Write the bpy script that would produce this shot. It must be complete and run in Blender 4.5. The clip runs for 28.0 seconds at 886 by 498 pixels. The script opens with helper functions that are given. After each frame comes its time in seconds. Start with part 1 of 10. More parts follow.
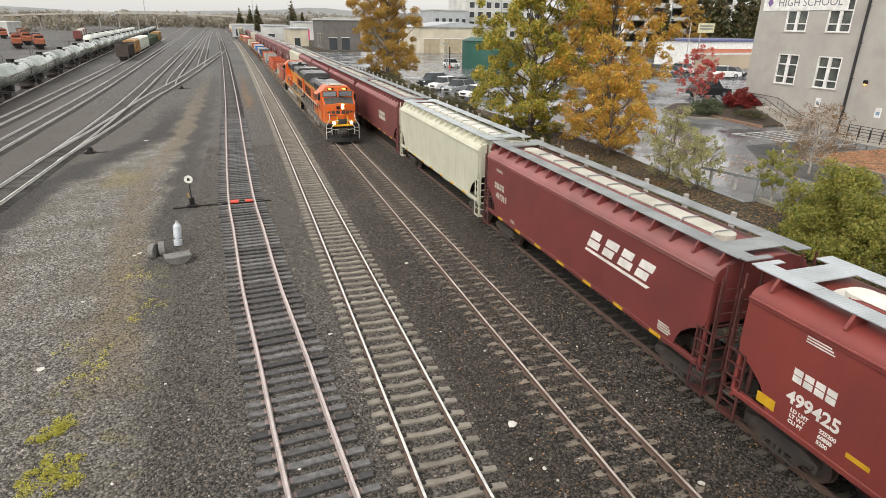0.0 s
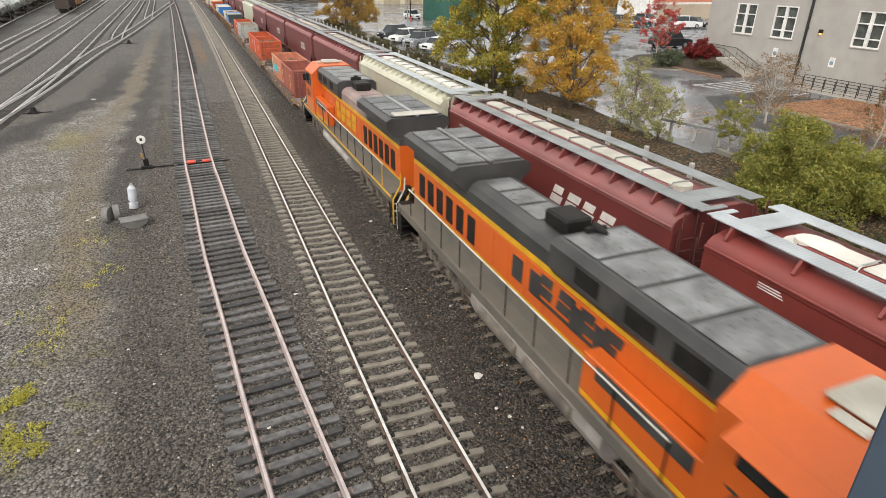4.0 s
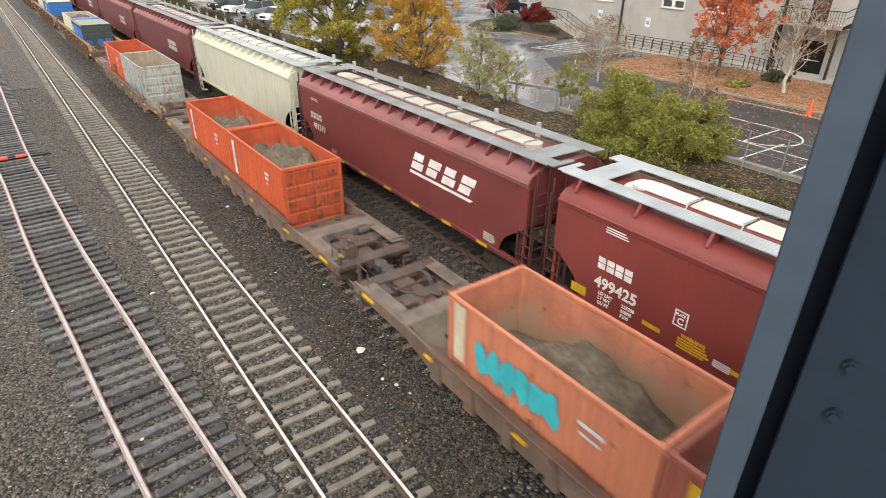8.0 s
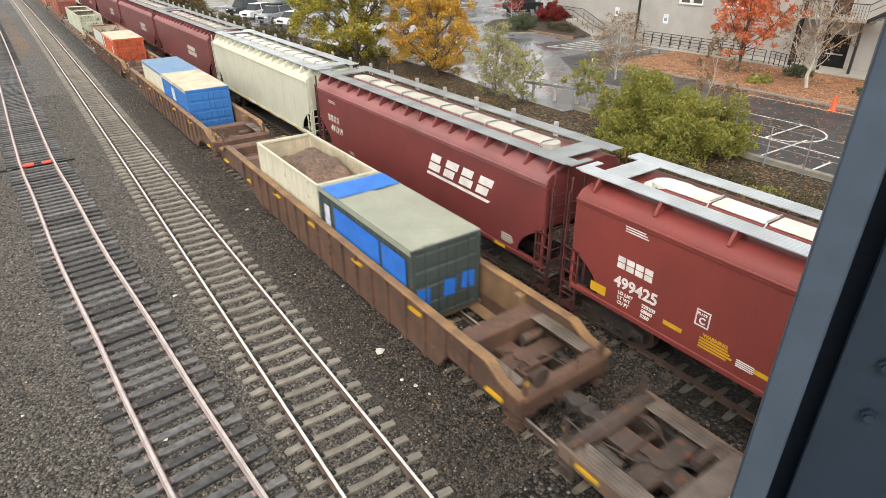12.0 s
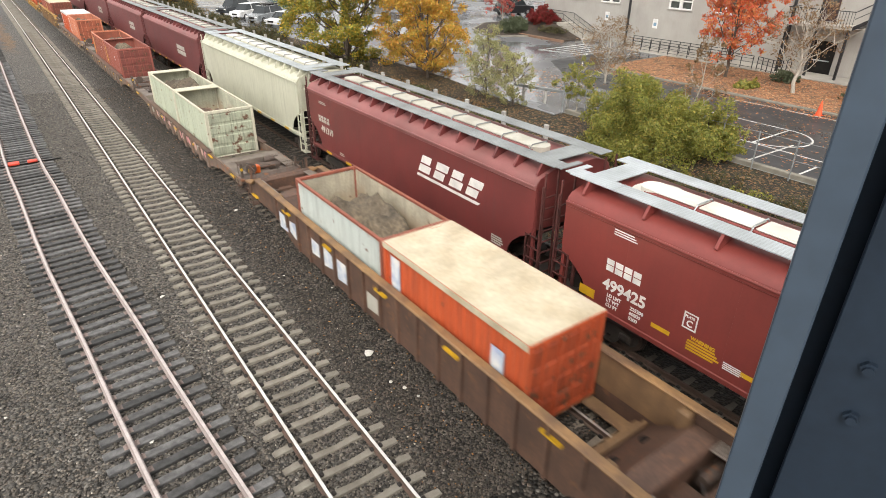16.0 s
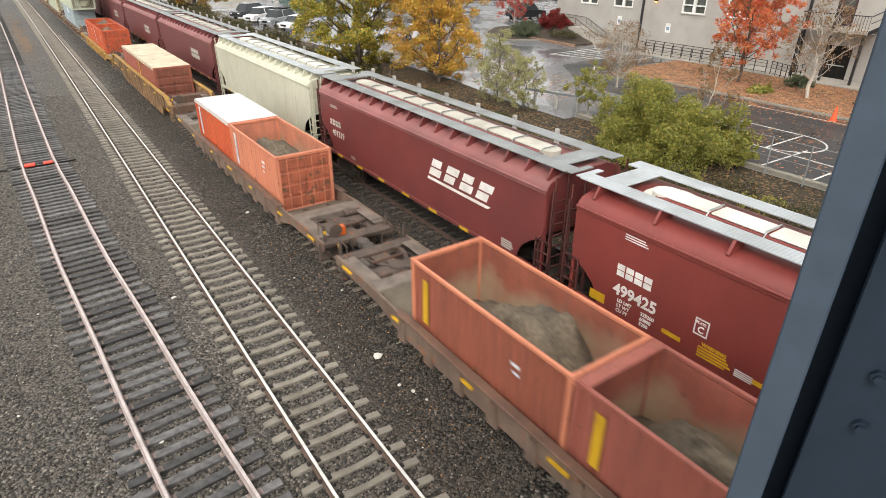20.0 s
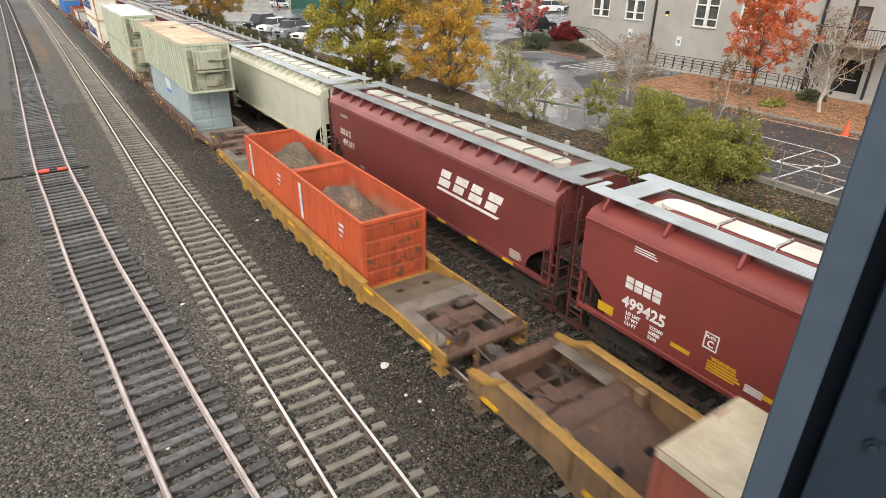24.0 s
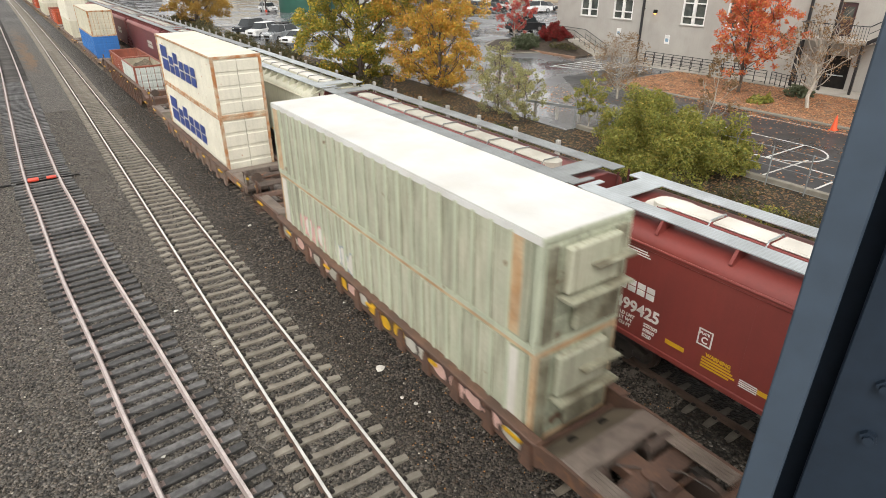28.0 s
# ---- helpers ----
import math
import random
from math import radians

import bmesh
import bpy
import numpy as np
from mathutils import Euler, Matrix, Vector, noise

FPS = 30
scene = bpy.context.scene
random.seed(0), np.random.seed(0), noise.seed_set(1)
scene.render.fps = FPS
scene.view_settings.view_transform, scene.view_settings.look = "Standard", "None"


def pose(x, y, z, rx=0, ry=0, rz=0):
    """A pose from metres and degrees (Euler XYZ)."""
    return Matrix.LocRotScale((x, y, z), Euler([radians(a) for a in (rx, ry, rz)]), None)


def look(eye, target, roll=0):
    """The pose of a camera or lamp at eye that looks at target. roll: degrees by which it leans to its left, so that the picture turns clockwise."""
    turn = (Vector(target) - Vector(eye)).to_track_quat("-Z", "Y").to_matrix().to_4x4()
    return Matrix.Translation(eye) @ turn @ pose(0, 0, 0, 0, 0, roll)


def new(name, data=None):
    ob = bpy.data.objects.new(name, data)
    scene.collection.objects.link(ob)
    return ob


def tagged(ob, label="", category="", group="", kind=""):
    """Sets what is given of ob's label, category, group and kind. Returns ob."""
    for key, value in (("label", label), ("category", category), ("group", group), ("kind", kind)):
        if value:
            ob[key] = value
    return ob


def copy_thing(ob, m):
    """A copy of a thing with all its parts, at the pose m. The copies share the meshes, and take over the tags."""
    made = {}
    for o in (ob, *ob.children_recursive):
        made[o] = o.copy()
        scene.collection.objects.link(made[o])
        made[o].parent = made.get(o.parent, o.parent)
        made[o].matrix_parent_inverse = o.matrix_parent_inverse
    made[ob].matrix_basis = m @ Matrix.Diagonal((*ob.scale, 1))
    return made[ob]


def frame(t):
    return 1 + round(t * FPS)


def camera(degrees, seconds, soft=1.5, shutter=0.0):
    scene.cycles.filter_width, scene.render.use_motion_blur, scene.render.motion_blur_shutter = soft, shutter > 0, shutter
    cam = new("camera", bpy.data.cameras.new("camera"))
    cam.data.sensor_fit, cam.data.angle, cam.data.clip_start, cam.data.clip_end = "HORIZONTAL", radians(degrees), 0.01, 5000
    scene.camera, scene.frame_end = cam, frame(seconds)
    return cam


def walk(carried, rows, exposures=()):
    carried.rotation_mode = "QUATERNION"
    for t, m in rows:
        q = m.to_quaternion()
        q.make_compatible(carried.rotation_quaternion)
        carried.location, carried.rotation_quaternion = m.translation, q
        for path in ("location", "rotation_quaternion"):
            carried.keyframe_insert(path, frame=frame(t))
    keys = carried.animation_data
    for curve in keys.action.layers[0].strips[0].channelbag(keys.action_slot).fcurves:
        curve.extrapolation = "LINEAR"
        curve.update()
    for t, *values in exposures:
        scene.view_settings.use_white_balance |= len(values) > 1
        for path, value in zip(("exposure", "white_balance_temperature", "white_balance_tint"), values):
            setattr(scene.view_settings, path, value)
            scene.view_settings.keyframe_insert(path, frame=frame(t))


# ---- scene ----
cam = camera(74.07, 28.0, soft=0.6, shutter=0.3)
EYE = 10.393
# seconds, tilt, roll, turn of the hand-held camera that stays in one place
TURNS = [
    (0.0, 68.78, -0.68, -18.30),
    (0.5, 68.69, -0.39, -18.53),
    (1.0, 68.41, -0.17, -18.65),
    (1.5, 68.19, 0.02, -18.74),
    (2.0, 67.95, 0.15, -18.90),
    (2.5, 67.43, 0.24, -19.35),
    (3.0, 66.72, 0.05, -20.25),
    (3.5, 65.55, -0.29, -21.39),
    (5.5, 63.11, -1.36, -24.68),
    (6.0, 62.82, -1.44, -27.36),
    (6.5, 62.56, -1.58, -30.85),
    (7.0, 62.41, -1.52, -34.00),
    (7.5, 62.25, -1.26, -35.90),
    (8.0, 62.05, -0.86, -36.22),
    (8.5, 62.02, -0.58, -35.78),
    (9.0, 62.10, -0.40, -35.25),
    (9.5, 62.04, -0.46, -35.09),
    (10.0, 62.16, -0.54, -35.14),
    (10.5, 61.81, -0.47, -35.13),
    (11.0, 61.70, -0.25, -35.14),
    (11.5, 61.81, 0.11, -35.01),
    (12.0, 62.12, 0.37, -34.90),
    (12.5, 62.40, 0.42, -34.87),
    (14.5, 62.51, -0.22, -35.42),
    (15.0, 62.44, -0.35, -35.52),
    (15.5, 62.36, -0.38, -35.59),
    (16.0, 62.31, -0.36, -35.64),
    (16.5, 62.37, -0.41, -35.68),
    (17.0, 62.46, -0.55, -35.70),
    (17.5, 62.52, -0.66, -35.60),
    (18.0, 62.60, -0.80, -35.49),
    (18.5, 62.49, -0.67, -35.19),
    (19.0, 62.45, -0.47, -34.97),
    (19.5, 62.45, -0.30, -34.78),
    (20.0, 62.65, -0.31, -34.58),
    (20.5, 63.10, -0.26, -34.54),
    (21.0, 63.19, -0.11, -34.33),
    (21.5, 63.27, 0.13, -34.05),
    (23.5, 63.77, -0.59, -33.59),
    (24.0, 63.63, -0.57, -33.54),
    (24.5, 63.57, -0.43, -33.70),
    (25.0, 63.58, -0.28, -34.02),
    (25.5, 63.63, -0.17, -34.36),
    (26.0, 63.60, -0.08, -34.61),
    (26.5, 63.63, 0.02, -34.69),
    (27.0, 63.62, 0.02, -34.71),
    (27.5, 63.60, 0.01, -34.75),
    (28.0, 63.79, 0.11, -34.58),
]
# metres that the holder sways to the right of the usual standing place
SWAY = {3.0: 0.03, 3.5: 0.07, 5.5: 0.135, 6.0: 0.12, 6.5: 0.088, 7.0: 0.058, 7.5: 0.034, 8.0: 0.002, 8.5: -0.021, 9.0: -0.027, 9.5: -0.027, 10.0: -0.021,
        10.5: -0.013, 11.0: -0.009, 11.5: -0.012, 12.0: -0.014, 12.5: -0.012, 14.5: -0.007, 15.0: -0.006, 15.5: -0.007, 16.0: -0.008, 16.5: -0.006, 17.0: -0.004}


def standing(rx, ry, rz, side):
    a = radians(rz)
    return pose(side * math.cos(a), side * math.sin(a), EYE, rx, ry, rz + math.degrees(side / 25.0))


walk(cam, [(t, standing(rx, ry, rz, SWAY.get(t, 0.0))) for t, rx, ry, rz in TURNS],
     exposures=[(0, 0.98), (3.5, 0.98), (6.5, 1.1), (10, 1.22), (21, 1.17), (28, 1.0)])
# ---- daylight: an overcast sky ----
world = bpy.data.worlds.new("overcast_sky")
scene.world = world
world.use_nodes = True
wn, wl = world.node_tree.nodes, world.node_tree.links
wn.clear()
w_sky = wn.new("ShaderNodeTexSky")
w_sky.sky_type, w_sky.sun_disc = "NISHITA", False
w_sky.sun_elevation, w_sky.sun_rotation = radians(46), radians(225)
w_sky.air_density, w_sky.dust_density, w_sky.ozone_density = 1.0, 4.0, 1.0
w_hs = wn.new("ShaderNodeHueSaturation")
w_hs.inputs["Saturation"].default_value = 0.06
w_hs.inputs["Value"].default_value = 1.0
w_bg = wn.new("ShaderNodeBackground")
w_bg.inputs["Strength"].default_value = 0.15
w_out = wn.new("ShaderNodeOutputWorld")
wl.new(w_sky.outputs[0], w_hs.inputs["Color"])
# cloud evens the sky out: part of its light is the same from every side
w_mx = wn.new("ShaderNodeMix")
w_mx.data_type, w_mx.blend_type = "RGBA", "MIX"
w_mx.inputs["Factor"].default_value = 0.5
w_mx.inputs["B"].default_value = (4.6, 4.5, 4.3, 1)
wl.new(w_hs.outputs[0], w_mx.inputs["A"])
wl.new(w_mx.outputs["Result"], w_bg.inputs["Color"])
wl.new(w_bg.outputs[0], w_out.inputs["Surface"])
sun = new("sun", bpy.data.lights.new("sun", "SUN"))
sun.data.energy, sun.data.angle, sun.data.color = 0.75, radians(40), (1.0, 0.92, 0.82)
sun.matrix_world = look((-34, -4, 52), (0, 30, 0))


# ---- mesh building ----
class Mesh:
    """Collects vertices, faces and material slots of one part."""

    def __init__(self):
        self.v, self.f, self.m = [], [], []

    def add(self, verts, faces, slot=0):
        o = len(self.v)
        self.v += [tuple(p) for p in verts]
        self.f += [tuple(i + o for i in f) for f in faces]
        self.m += [slot] * len(faces)
        return self

    def box(self, x0, x1, y0, y1, z0, z1, slot=0):
        v = [(x, y, z) for z in (z0, z1) for y in (y0, y1) for x in (x0, x1)]
        return self.add(v, [(0, 2, 3, 1), (4, 5, 7, 6), (0, 1, 5, 4), (2, 6, 7, 3), (0, 4, 6, 2), (1, 3, 7, 5)], slot)

    def cbox(self, x0, x1, y0, y1, z0, z1, c=0.02, slot=0):
        """A box with chamfered edges."""
        c = min(c, (x1 - x0) * 0.45, (y1 - y0) * 0.45, (z1 - z0) * 0.45)
        xs, ys, zs = (x0, x1), (y0, y1), (z0, z1)
        v, idx = [], {}
        for i in (0, 1):
            for j in (0, 1):
                for k in (0, 1):
                    sx, sy, sz = 1 - 2 * i, 1 - 2 * j, 1 - 2 * k
                    idx[i, j, k, 0] = len(v); v.append((xs[i], ys[j] + sy * c, zs[k] + sz * c))
                    idx[i, j, k, 1] = len(v); v.append((xs[i] + sx * c, ys[j], zs[k] + sz * c))
                    idx[i, j, k, 2] = len(v); v.append((xs[i] + sx * c, ys[j] + sy * c, zs[k]))
        f = []
        for i in (0, 1):
            q = [idx[i, 0, 0, 0], idx[i, 1, 0, 0], idx[i, 1, 1, 0], idx[i, 0, 1, 0]]
            f.append(tuple(q if i else q[::-1]))
            q = [idx[0, i, 0, 1], idx[1, i, 0, 1], idx[1, i, 1, 1], idx[0, i, 1, 1]]
            f.append(tuple(q[::-1] if i else q))
            q = [idx[0, 0, i, 2], idx[1, 0, i, 2], idx[1, 1, i, 2], idx[0, 1, i, 2]]
            f.append(tuple(q if i else q[::-1]))
        for a in (0, 1):
            for b in (0, 1):
                s = a ^ b
                q = [idx[a, b, 0, 0], idx[a, b, 0, 1], idx[a, b, 1, 1], idx[a, b, 1, 0]]
                f.append(tuple(q[::-1] if s else q))
                q = [idx[a, 0, b, 0], idx[a, 0, b, 2], idx[a, 1, b, 2], idx[a, 1, b, 0]]
                f.append(tuple(q if s else q[::-1]))
                q = [idx[0, a, b, 1], idx[0, a, b, 2], idx[1, a, b, 2], idx[1, a, b, 1]]
                f.append(tuple(q[::-1] if s else q))
        for i in (0, 1):
            for j in (0, 1):
                for k in (0, 1):
                    q = (idx[i, j, k, 0], idx[i, j, k, 1], idx[i, j, k, 2])
                    f.append(q if (i + j + k) % 2 else q[::-1])
        return self.add(v, f, slot)

    def prism(self, profile, axis, a, b, slot=0, cap=True):
        """A closed outline pushed along an axis: for 'y' the outline is (x, z), for 'x' (y, z), for 'z' (x, y)."""
        def put(p, t):
            return (p[0], t, p[1]) if axis == "y" else (t, p[0], p[1]) if axis == "x" else (p[0], p[1], t)
        n = len(profile)
        v = [put(p, a) for p in profile] + [put(p, b) for p in profile]
        f = [(i, (i + 1) % n, (i + 1) % n + n, i + n) for i in range(n)]
        if cap:
            f += [tuple(range(n - 1, -1, -1)), tuple(range(n, 2 * n))]
        return self.add(v, f, slot)

    def cyl(self, p0, p1, r, n=10, r1=None, slot=0, cap=True):
        p0, p1 = Vector(p0), Vector(p1)
        r1 = r if r1 is None else r1
        d = (p1 - p0).normalized()
        u = d.orthogonal().normalized()
        w = d.cross(u)
        v = []
        for p, q in ((p0, r), (p1, r1)):
            for i in range(n):
                t = 2 * math.pi * i / n
                v.append(tuple(p + (u * math.cos(t) + w * math.sin(t)) * q))
        f = [(i, (i + 1) % n, (i + 1) % n + n, i + n) for i in range(n)]
        if cap:
            f += [tuple(range(n - 1, -1, -1)), tuple(range(n, 2 * n))]
        return self.add(v, f, slot)

    def tube(self, points, r, n=6, slot=0):
        for a, b in zip(points, points[1:]):
            self.cyl(a, b, r, n, slot=slot)
        return self

    def data(self, name, mats, smooth=0):
        me = bpy.data.meshes.new(name)
        me.from_pydata(self.v, [], self.f)
        for m in mats if isinstance(mats, (list, tuple)) else [mats]:
            me.materials.append(m)
        if any(self.m):
            me.polygons.foreach_set("material_index", self.m)
        me.update()
        if smooth:
            me.polygons.foreach_set("use_smooth", [True] * len(me.polygons))
            me.set_sharp_from_angle(angle=radians(smooth))
        return me


def part(name, mesh, mats, parent=None, label="", m=None, smooth=0):
    """Links a Mesh, or finished mesh data, as one object under a thing or a part."""
    me = mesh.data(name, mats, smooth) if isinstance(mesh, Mesh) else mesh
    ob = new(name, me)
    if parent:
        ob.parent = parent
    if m:
        ob.matrix_basis = m
    return tagged(ob, label)


def thing(name, label, category, group="", kind="", m=None, mesh=None):
    ob = new(name, mesh)
    if m:
        ob.matrix_basis = m
    return tagged(ob, label, category, group, kind)


def sheet_data(name, verts, faces, mats, smooth=False):
    """Large meshes from numpy arrays of vertices and of quads or triangles."""
    me = bpy.data.meshes.new(name)
    k = faces.shape[1]
    me.vertices.add(len(verts)); me.loops.add(faces.size); me.polygons.add(len(faces))
    me.vertices.foreach_set("co", np.asarray(verts, dtype=np.float32).ravel())
    me.loops.foreach_set("vertex_index", faces.astype(np.int32).ravel())
    me.polygons.foreach_set("loop_start", np.arange(0, faces.size, k, dtype=np.int32))
    me.polygons.foreach_set("loop_total", np.full(len(faces), k, dtype=np.int32))
    for m in mats if isinstance(mats, (list, tuple)) else [mats]:
        me.materials.append(m)
    me.update(calc_edges=True)
    if smooth:
        me.polygons.foreach_set("use_smooth", [True] * len(me.polygons))
    return me


def lettering(name, text, size, mat_, parent, m, label="", width=1.0, bold=0.0):
    """Raised lettering in the built-in font, as a mesh."""
    cu = bpy.data.curves.new(name, "FONT")
    cu.body, cu.size, cu.extrude, cu.offset, cu.align_x, cu.resolution_u = text, size, 0.004, bold, "LEFT", 3
    tmp = bpy.data.objects.new(name, cu)
    scene.collection.objects.link(tmp)
    bpy.context.view_layer.update()
    me = bpy.data.meshes.new_from_object(tmp.evaluated_get(bpy.context.evaluated_depsgraph_get()))
    bpy.data.objects.remove(tmp)
    me.transform(Matrix.Diagonal((width, 1, 1, 1)))
    me.materials.clear()
    me.materials.append(mat_)
    return part(name, me, None, parent, label, m)


# ---- materials ----
def mat(name, col, rough=0.6, metal=0.0, col2=None, scale=2.0, fine=30.0, amount=0.25, bump=0.15, dist=0.01,
        streak=0.0, dirt=(0.05, 0.04, 0.03), rnd=0.0, island=0.0, grime=0.0, rust=None, rust_at=0.62):
    """A weathered surface: two scales of colour change, vertical streaks, grime, rust spots and fine relief."""
    ma = bpy.data.materials.new(name)
    ma.use_nodes = True
    nt = ma.node_tree
    N, Lk = nt.nodes.new, nt.links.new
    bs = nt.nodes["Principled BSDF"]
    bs.inputs["Roughness"].default_value, bs.inputs["Metallic"].default_value = rough, metal
    tc = N("ShaderNodeTexCoord")
    co = tc.outputs["Object"]
    def noise_of(sc, detail=4.0, vec=None):
        n = N("ShaderNodeTexNoise")
        n.inputs["Scale"].default_value, n.inputs["Detail"].default_value = sc, detail
        Lk(vec or co, n.inputs["Vector"])
        return n.outputs["Fac"]
    def ramp(fac, a, b):
        r = N("ShaderNodeMapRange")
        r.inputs["From Min"].default_value, r.inputs["From Max"].default_value = a, b
        Lk(fac, r.inputs["Value"])
        return r.outputs["Result"]
    def mix(fac, a, b, kind="MIX"):
        n = N("ShaderNodeMix")
        n.data_type, n.blend_type = "RGBA", kind
        for s, v in ((n.inputs["Factor"], fac), (n.inputs["A"], a), (n.inputs["B"], b)):
            if isinstance(v, (tuple, float, int)):
                s.default_value = (*v, 1) if isinstance(v, tuple) else v
            else:
                Lk(v, s)
        return n.outputs["Result"]
    c2 = col2 or tuple(v * 0.75 for v in col)
    c = mix(ramp(noise_of(scale), 0.35, 0.68), col, c2)
    fn = noise_of(fine, 5.0)
    g = ramp(fn, 0.2, 0.8)
    dark = N("ShaderNodeMapRange")
    dark.inputs["To Min"].default_value, dark.inputs["To Max"].default_value = 1 - amount, 1 + amount
    Lk(g, dark.inputs["Value"])
    cm = N("ShaderNodeVectorMath"); cm.operation = "SCALE"
    Lk(c, cm.inputs[0]); Lk(dark.outputs["Result"], cm.inputs["Scale"])
    c = cm.outputs["Vector"]
    if streak:
        mp = N("ShaderNodeMapping")
        mp.inputs["Scale"].default_value = (5.0, 5.0, 0.35)
        Lk(co, mp.inputs["Vector"])
        s = ramp(noise_of(1.6, 6.0, mp.outputs["Vector"]), 0.48, 0.78)
        sm = N("ShaderNodeMath"); sm.operation = "MULTIPLY"; sm.inputs[1].default_value = streak
        Lk(s, sm.inputs[0])
        c = mix(sm.outputs[0], c, dirt)
    if grime:
        s = ramp(noise_of(0.9, 8.0), 0.45, 0.75)
        sm = N("ShaderNodeMath"); sm.operation = "MULTIPLY"; sm.inputs[1].default_value = grime
        Lk(s, sm.inputs[0])
        c = mix(sm.outputs[0], c, dirt)
    if rust:
        c = mix(ramp(noise_of(3.1, 8.0), rust_at, rust_at + 0.07), c, rust)
    for src, k in (("obj", rnd), ("isl", island)):
        if k:
            if src == "obj":
                o = N("ShaderNodeObjectInfo").outputs["Random"]
            else:
                o = N("ShaderNodeNewGeometry").outputs["Random Per Island"]
            r = N("ShaderNodeMapRange")
            r.inputs["To Min"].default_value, r.inputs["To Max"].default_value = 1 - k, 1 + k
            Lk(o, r.inputs["Value"])
            v = N("ShaderNodeVectorMath"); v.operation = "SCALE"
            Lk(c, v.inputs[0]); Lk(r.outputs["Result"], v.inputs["Scale"])
            c = v.outputs["Vector"]
    Lk(c, bs.inputs["Base Color"])
    rr = N("ShaderNodeMapRange")
    rr.inputs["To Min"].default_value, rr.inputs["To Max"].default_value = max(0.03, rough - 0.15), min(1.0, rough + 0.15)
    Lk(fn, rr.inputs["Value"]); Lk(rr.outputs["Result"], bs.inputs["Roughness"])
    if bump:
        b = N("ShaderNodeBump")
        b.inputs["Strength"].default_value, b.inputs["Distance"].default_value = bump, dist
        Lk(fn, b.inputs["Height"]); Lk(b.outputs["Normal"], bs.inputs["Normal"])
    return ma


def glow(name, col, power):
    ma = bpy.data.materials.new(name)
    ma.use_nodes = True
    bs = ma.node_tree.nodes["Principled BSDF"]
    bs.inputs["Base Color"].default_value = (*col, 1)
    bs.inputs["Emission Color"].default_value = (*col, 1)
    bs.inputs["Emission Strength"].default_value = power
    return ma


RUST = (0.14, 0.06, 0.03)
M_TIE_C = mat("concrete_tie", (0.25, 0.23, 0.19), 0.8, col2=(0.18, 0.16, 0.13), scale=3, fine=60, amount=0.25, rnd=0.16, grime=0.4, dirt=(0.1, 0.08, 0.06))
M_TIE_W = mat("creosoted_wood", (0.042, 0.041, 0.041), 0.6, col2=(0.105, 0.102, 0.1), scale=5, fine=70, amount=0.45, bump=0.5, rnd=0.6)
M_TIE_F = mat("far_wooden_tie", (0.055, 0.05, 0.046), 0.8, col2=(0.075, 0.07, 0.064), scale=6, fine=70, amount=0.3, island=0.35)
# ties under the hoppers: grime, plus the shade there put into the colour
M_TIE_D = mat("shaded_grimy_tie", (0.13, 0.115, 0.093), 0.85, col2=(0.09, 0.078, 0.063), scale=3, fine=60, amount=0.25, rnd=0.2, grime=0.5, dirt=(0.05, 0.042, 0.034))
M_TIE_G = mat("dusty_concrete_tie", (0.22, 0.185, 0.145), 0.85, col2=(0.14, 0.116, 0.09), scale=3, fine=40, amount=0.3, rnd=0.2, grime=0.7, dirt=(0.05, 0.041, 0.032))
M_HEAD_D = mat("brown_worn_rail_head", (0.36, 0.29, 0.24), 0.42, 0.4, col2=(0.6, 0.55, 0.5), scale=0.5, amount=0.2, fine=14)
M_CLIP = mat("rail_clip", (0.03, 0.025, 0.022), 0.6, 0.3)
M_PLATE = mat("tie_plate", (0.26, 0.2, 0.18), 0.7, 0.3, rnd=0.2)
M_HEAD = mat("polished_rail_head", (0.78, 0.76, 0.73), 0.34, 0.45, amount=0.1, fine=20, bump=0.02)
M_HEAD_OLD = mat("worn_rail_head", (0.56, 0.49, 0.47), 0.45, 0.25, amount=0.18, fine=12)
M_RAIL = mat("rusty_rail_side", (0.1, 0.065, 0.05), 0.75, 0.2, col2=(0.14, 0.09, 0.07), fine=40)
M_RAIL_OLD = mat("dusty_rail_side", (0.35, 0.3, 0.285), 0.75, 0.1, col2=(0.28, 0.23, 0.215), fine=40)
M_RAIL_Y = mat("bright_yard_rail", (0.6, 0.58, 0.55), 0.6, 0.15, fine=20, amount=0.15)
M_MAROON = mat("maroon_paint", (0.155, 0.034, 0.031), 0.42, col2=(0.12, 0.029, 0.027), scale=0.7, fine=18, amount=0.08, bump=0.03, streak=0.3, dirt=(0.09, 0.045, 0.04), rnd=0.12)
M_MAROON_B = mat("bright_maroon_paint", (0.215, 0.044, 0.036), 0.4, col2=(0.18, 0.039, 0.033), scale=0.7, fine=18, amount=0.06, bump=0.03, streak=0.22, dirt=(0.13, 0.04, 0.032))
M_PINK = mat("faded_maroon_roof", (0.27, 0.1, 0.095), 0.55, col2=(0.2, 0.07, 0.065), scale=0.8, amount=0.12, grime=0.3, dirt=(0.12, 0.08, 0.07))
# darkened maroon: the shade at the hoppers' lower ends put into the colour
M_MAROON_SHADE = mat("shaded_maroon_steel", (0.1, 0.03, 0.026), 0.55, col2=(0.05, 0.02, 0.018), amount=0.25)
M_CREAM = mat("cream_hopper_paint", (0.52, 0.51, 0.4), 0.5, col2=(0.45, 0.44, 0.34), scale=0.6, fine=14, amount=0.07, bump=0.03, streak=0.4, dirt=(0.22, 0.21, 0.15))
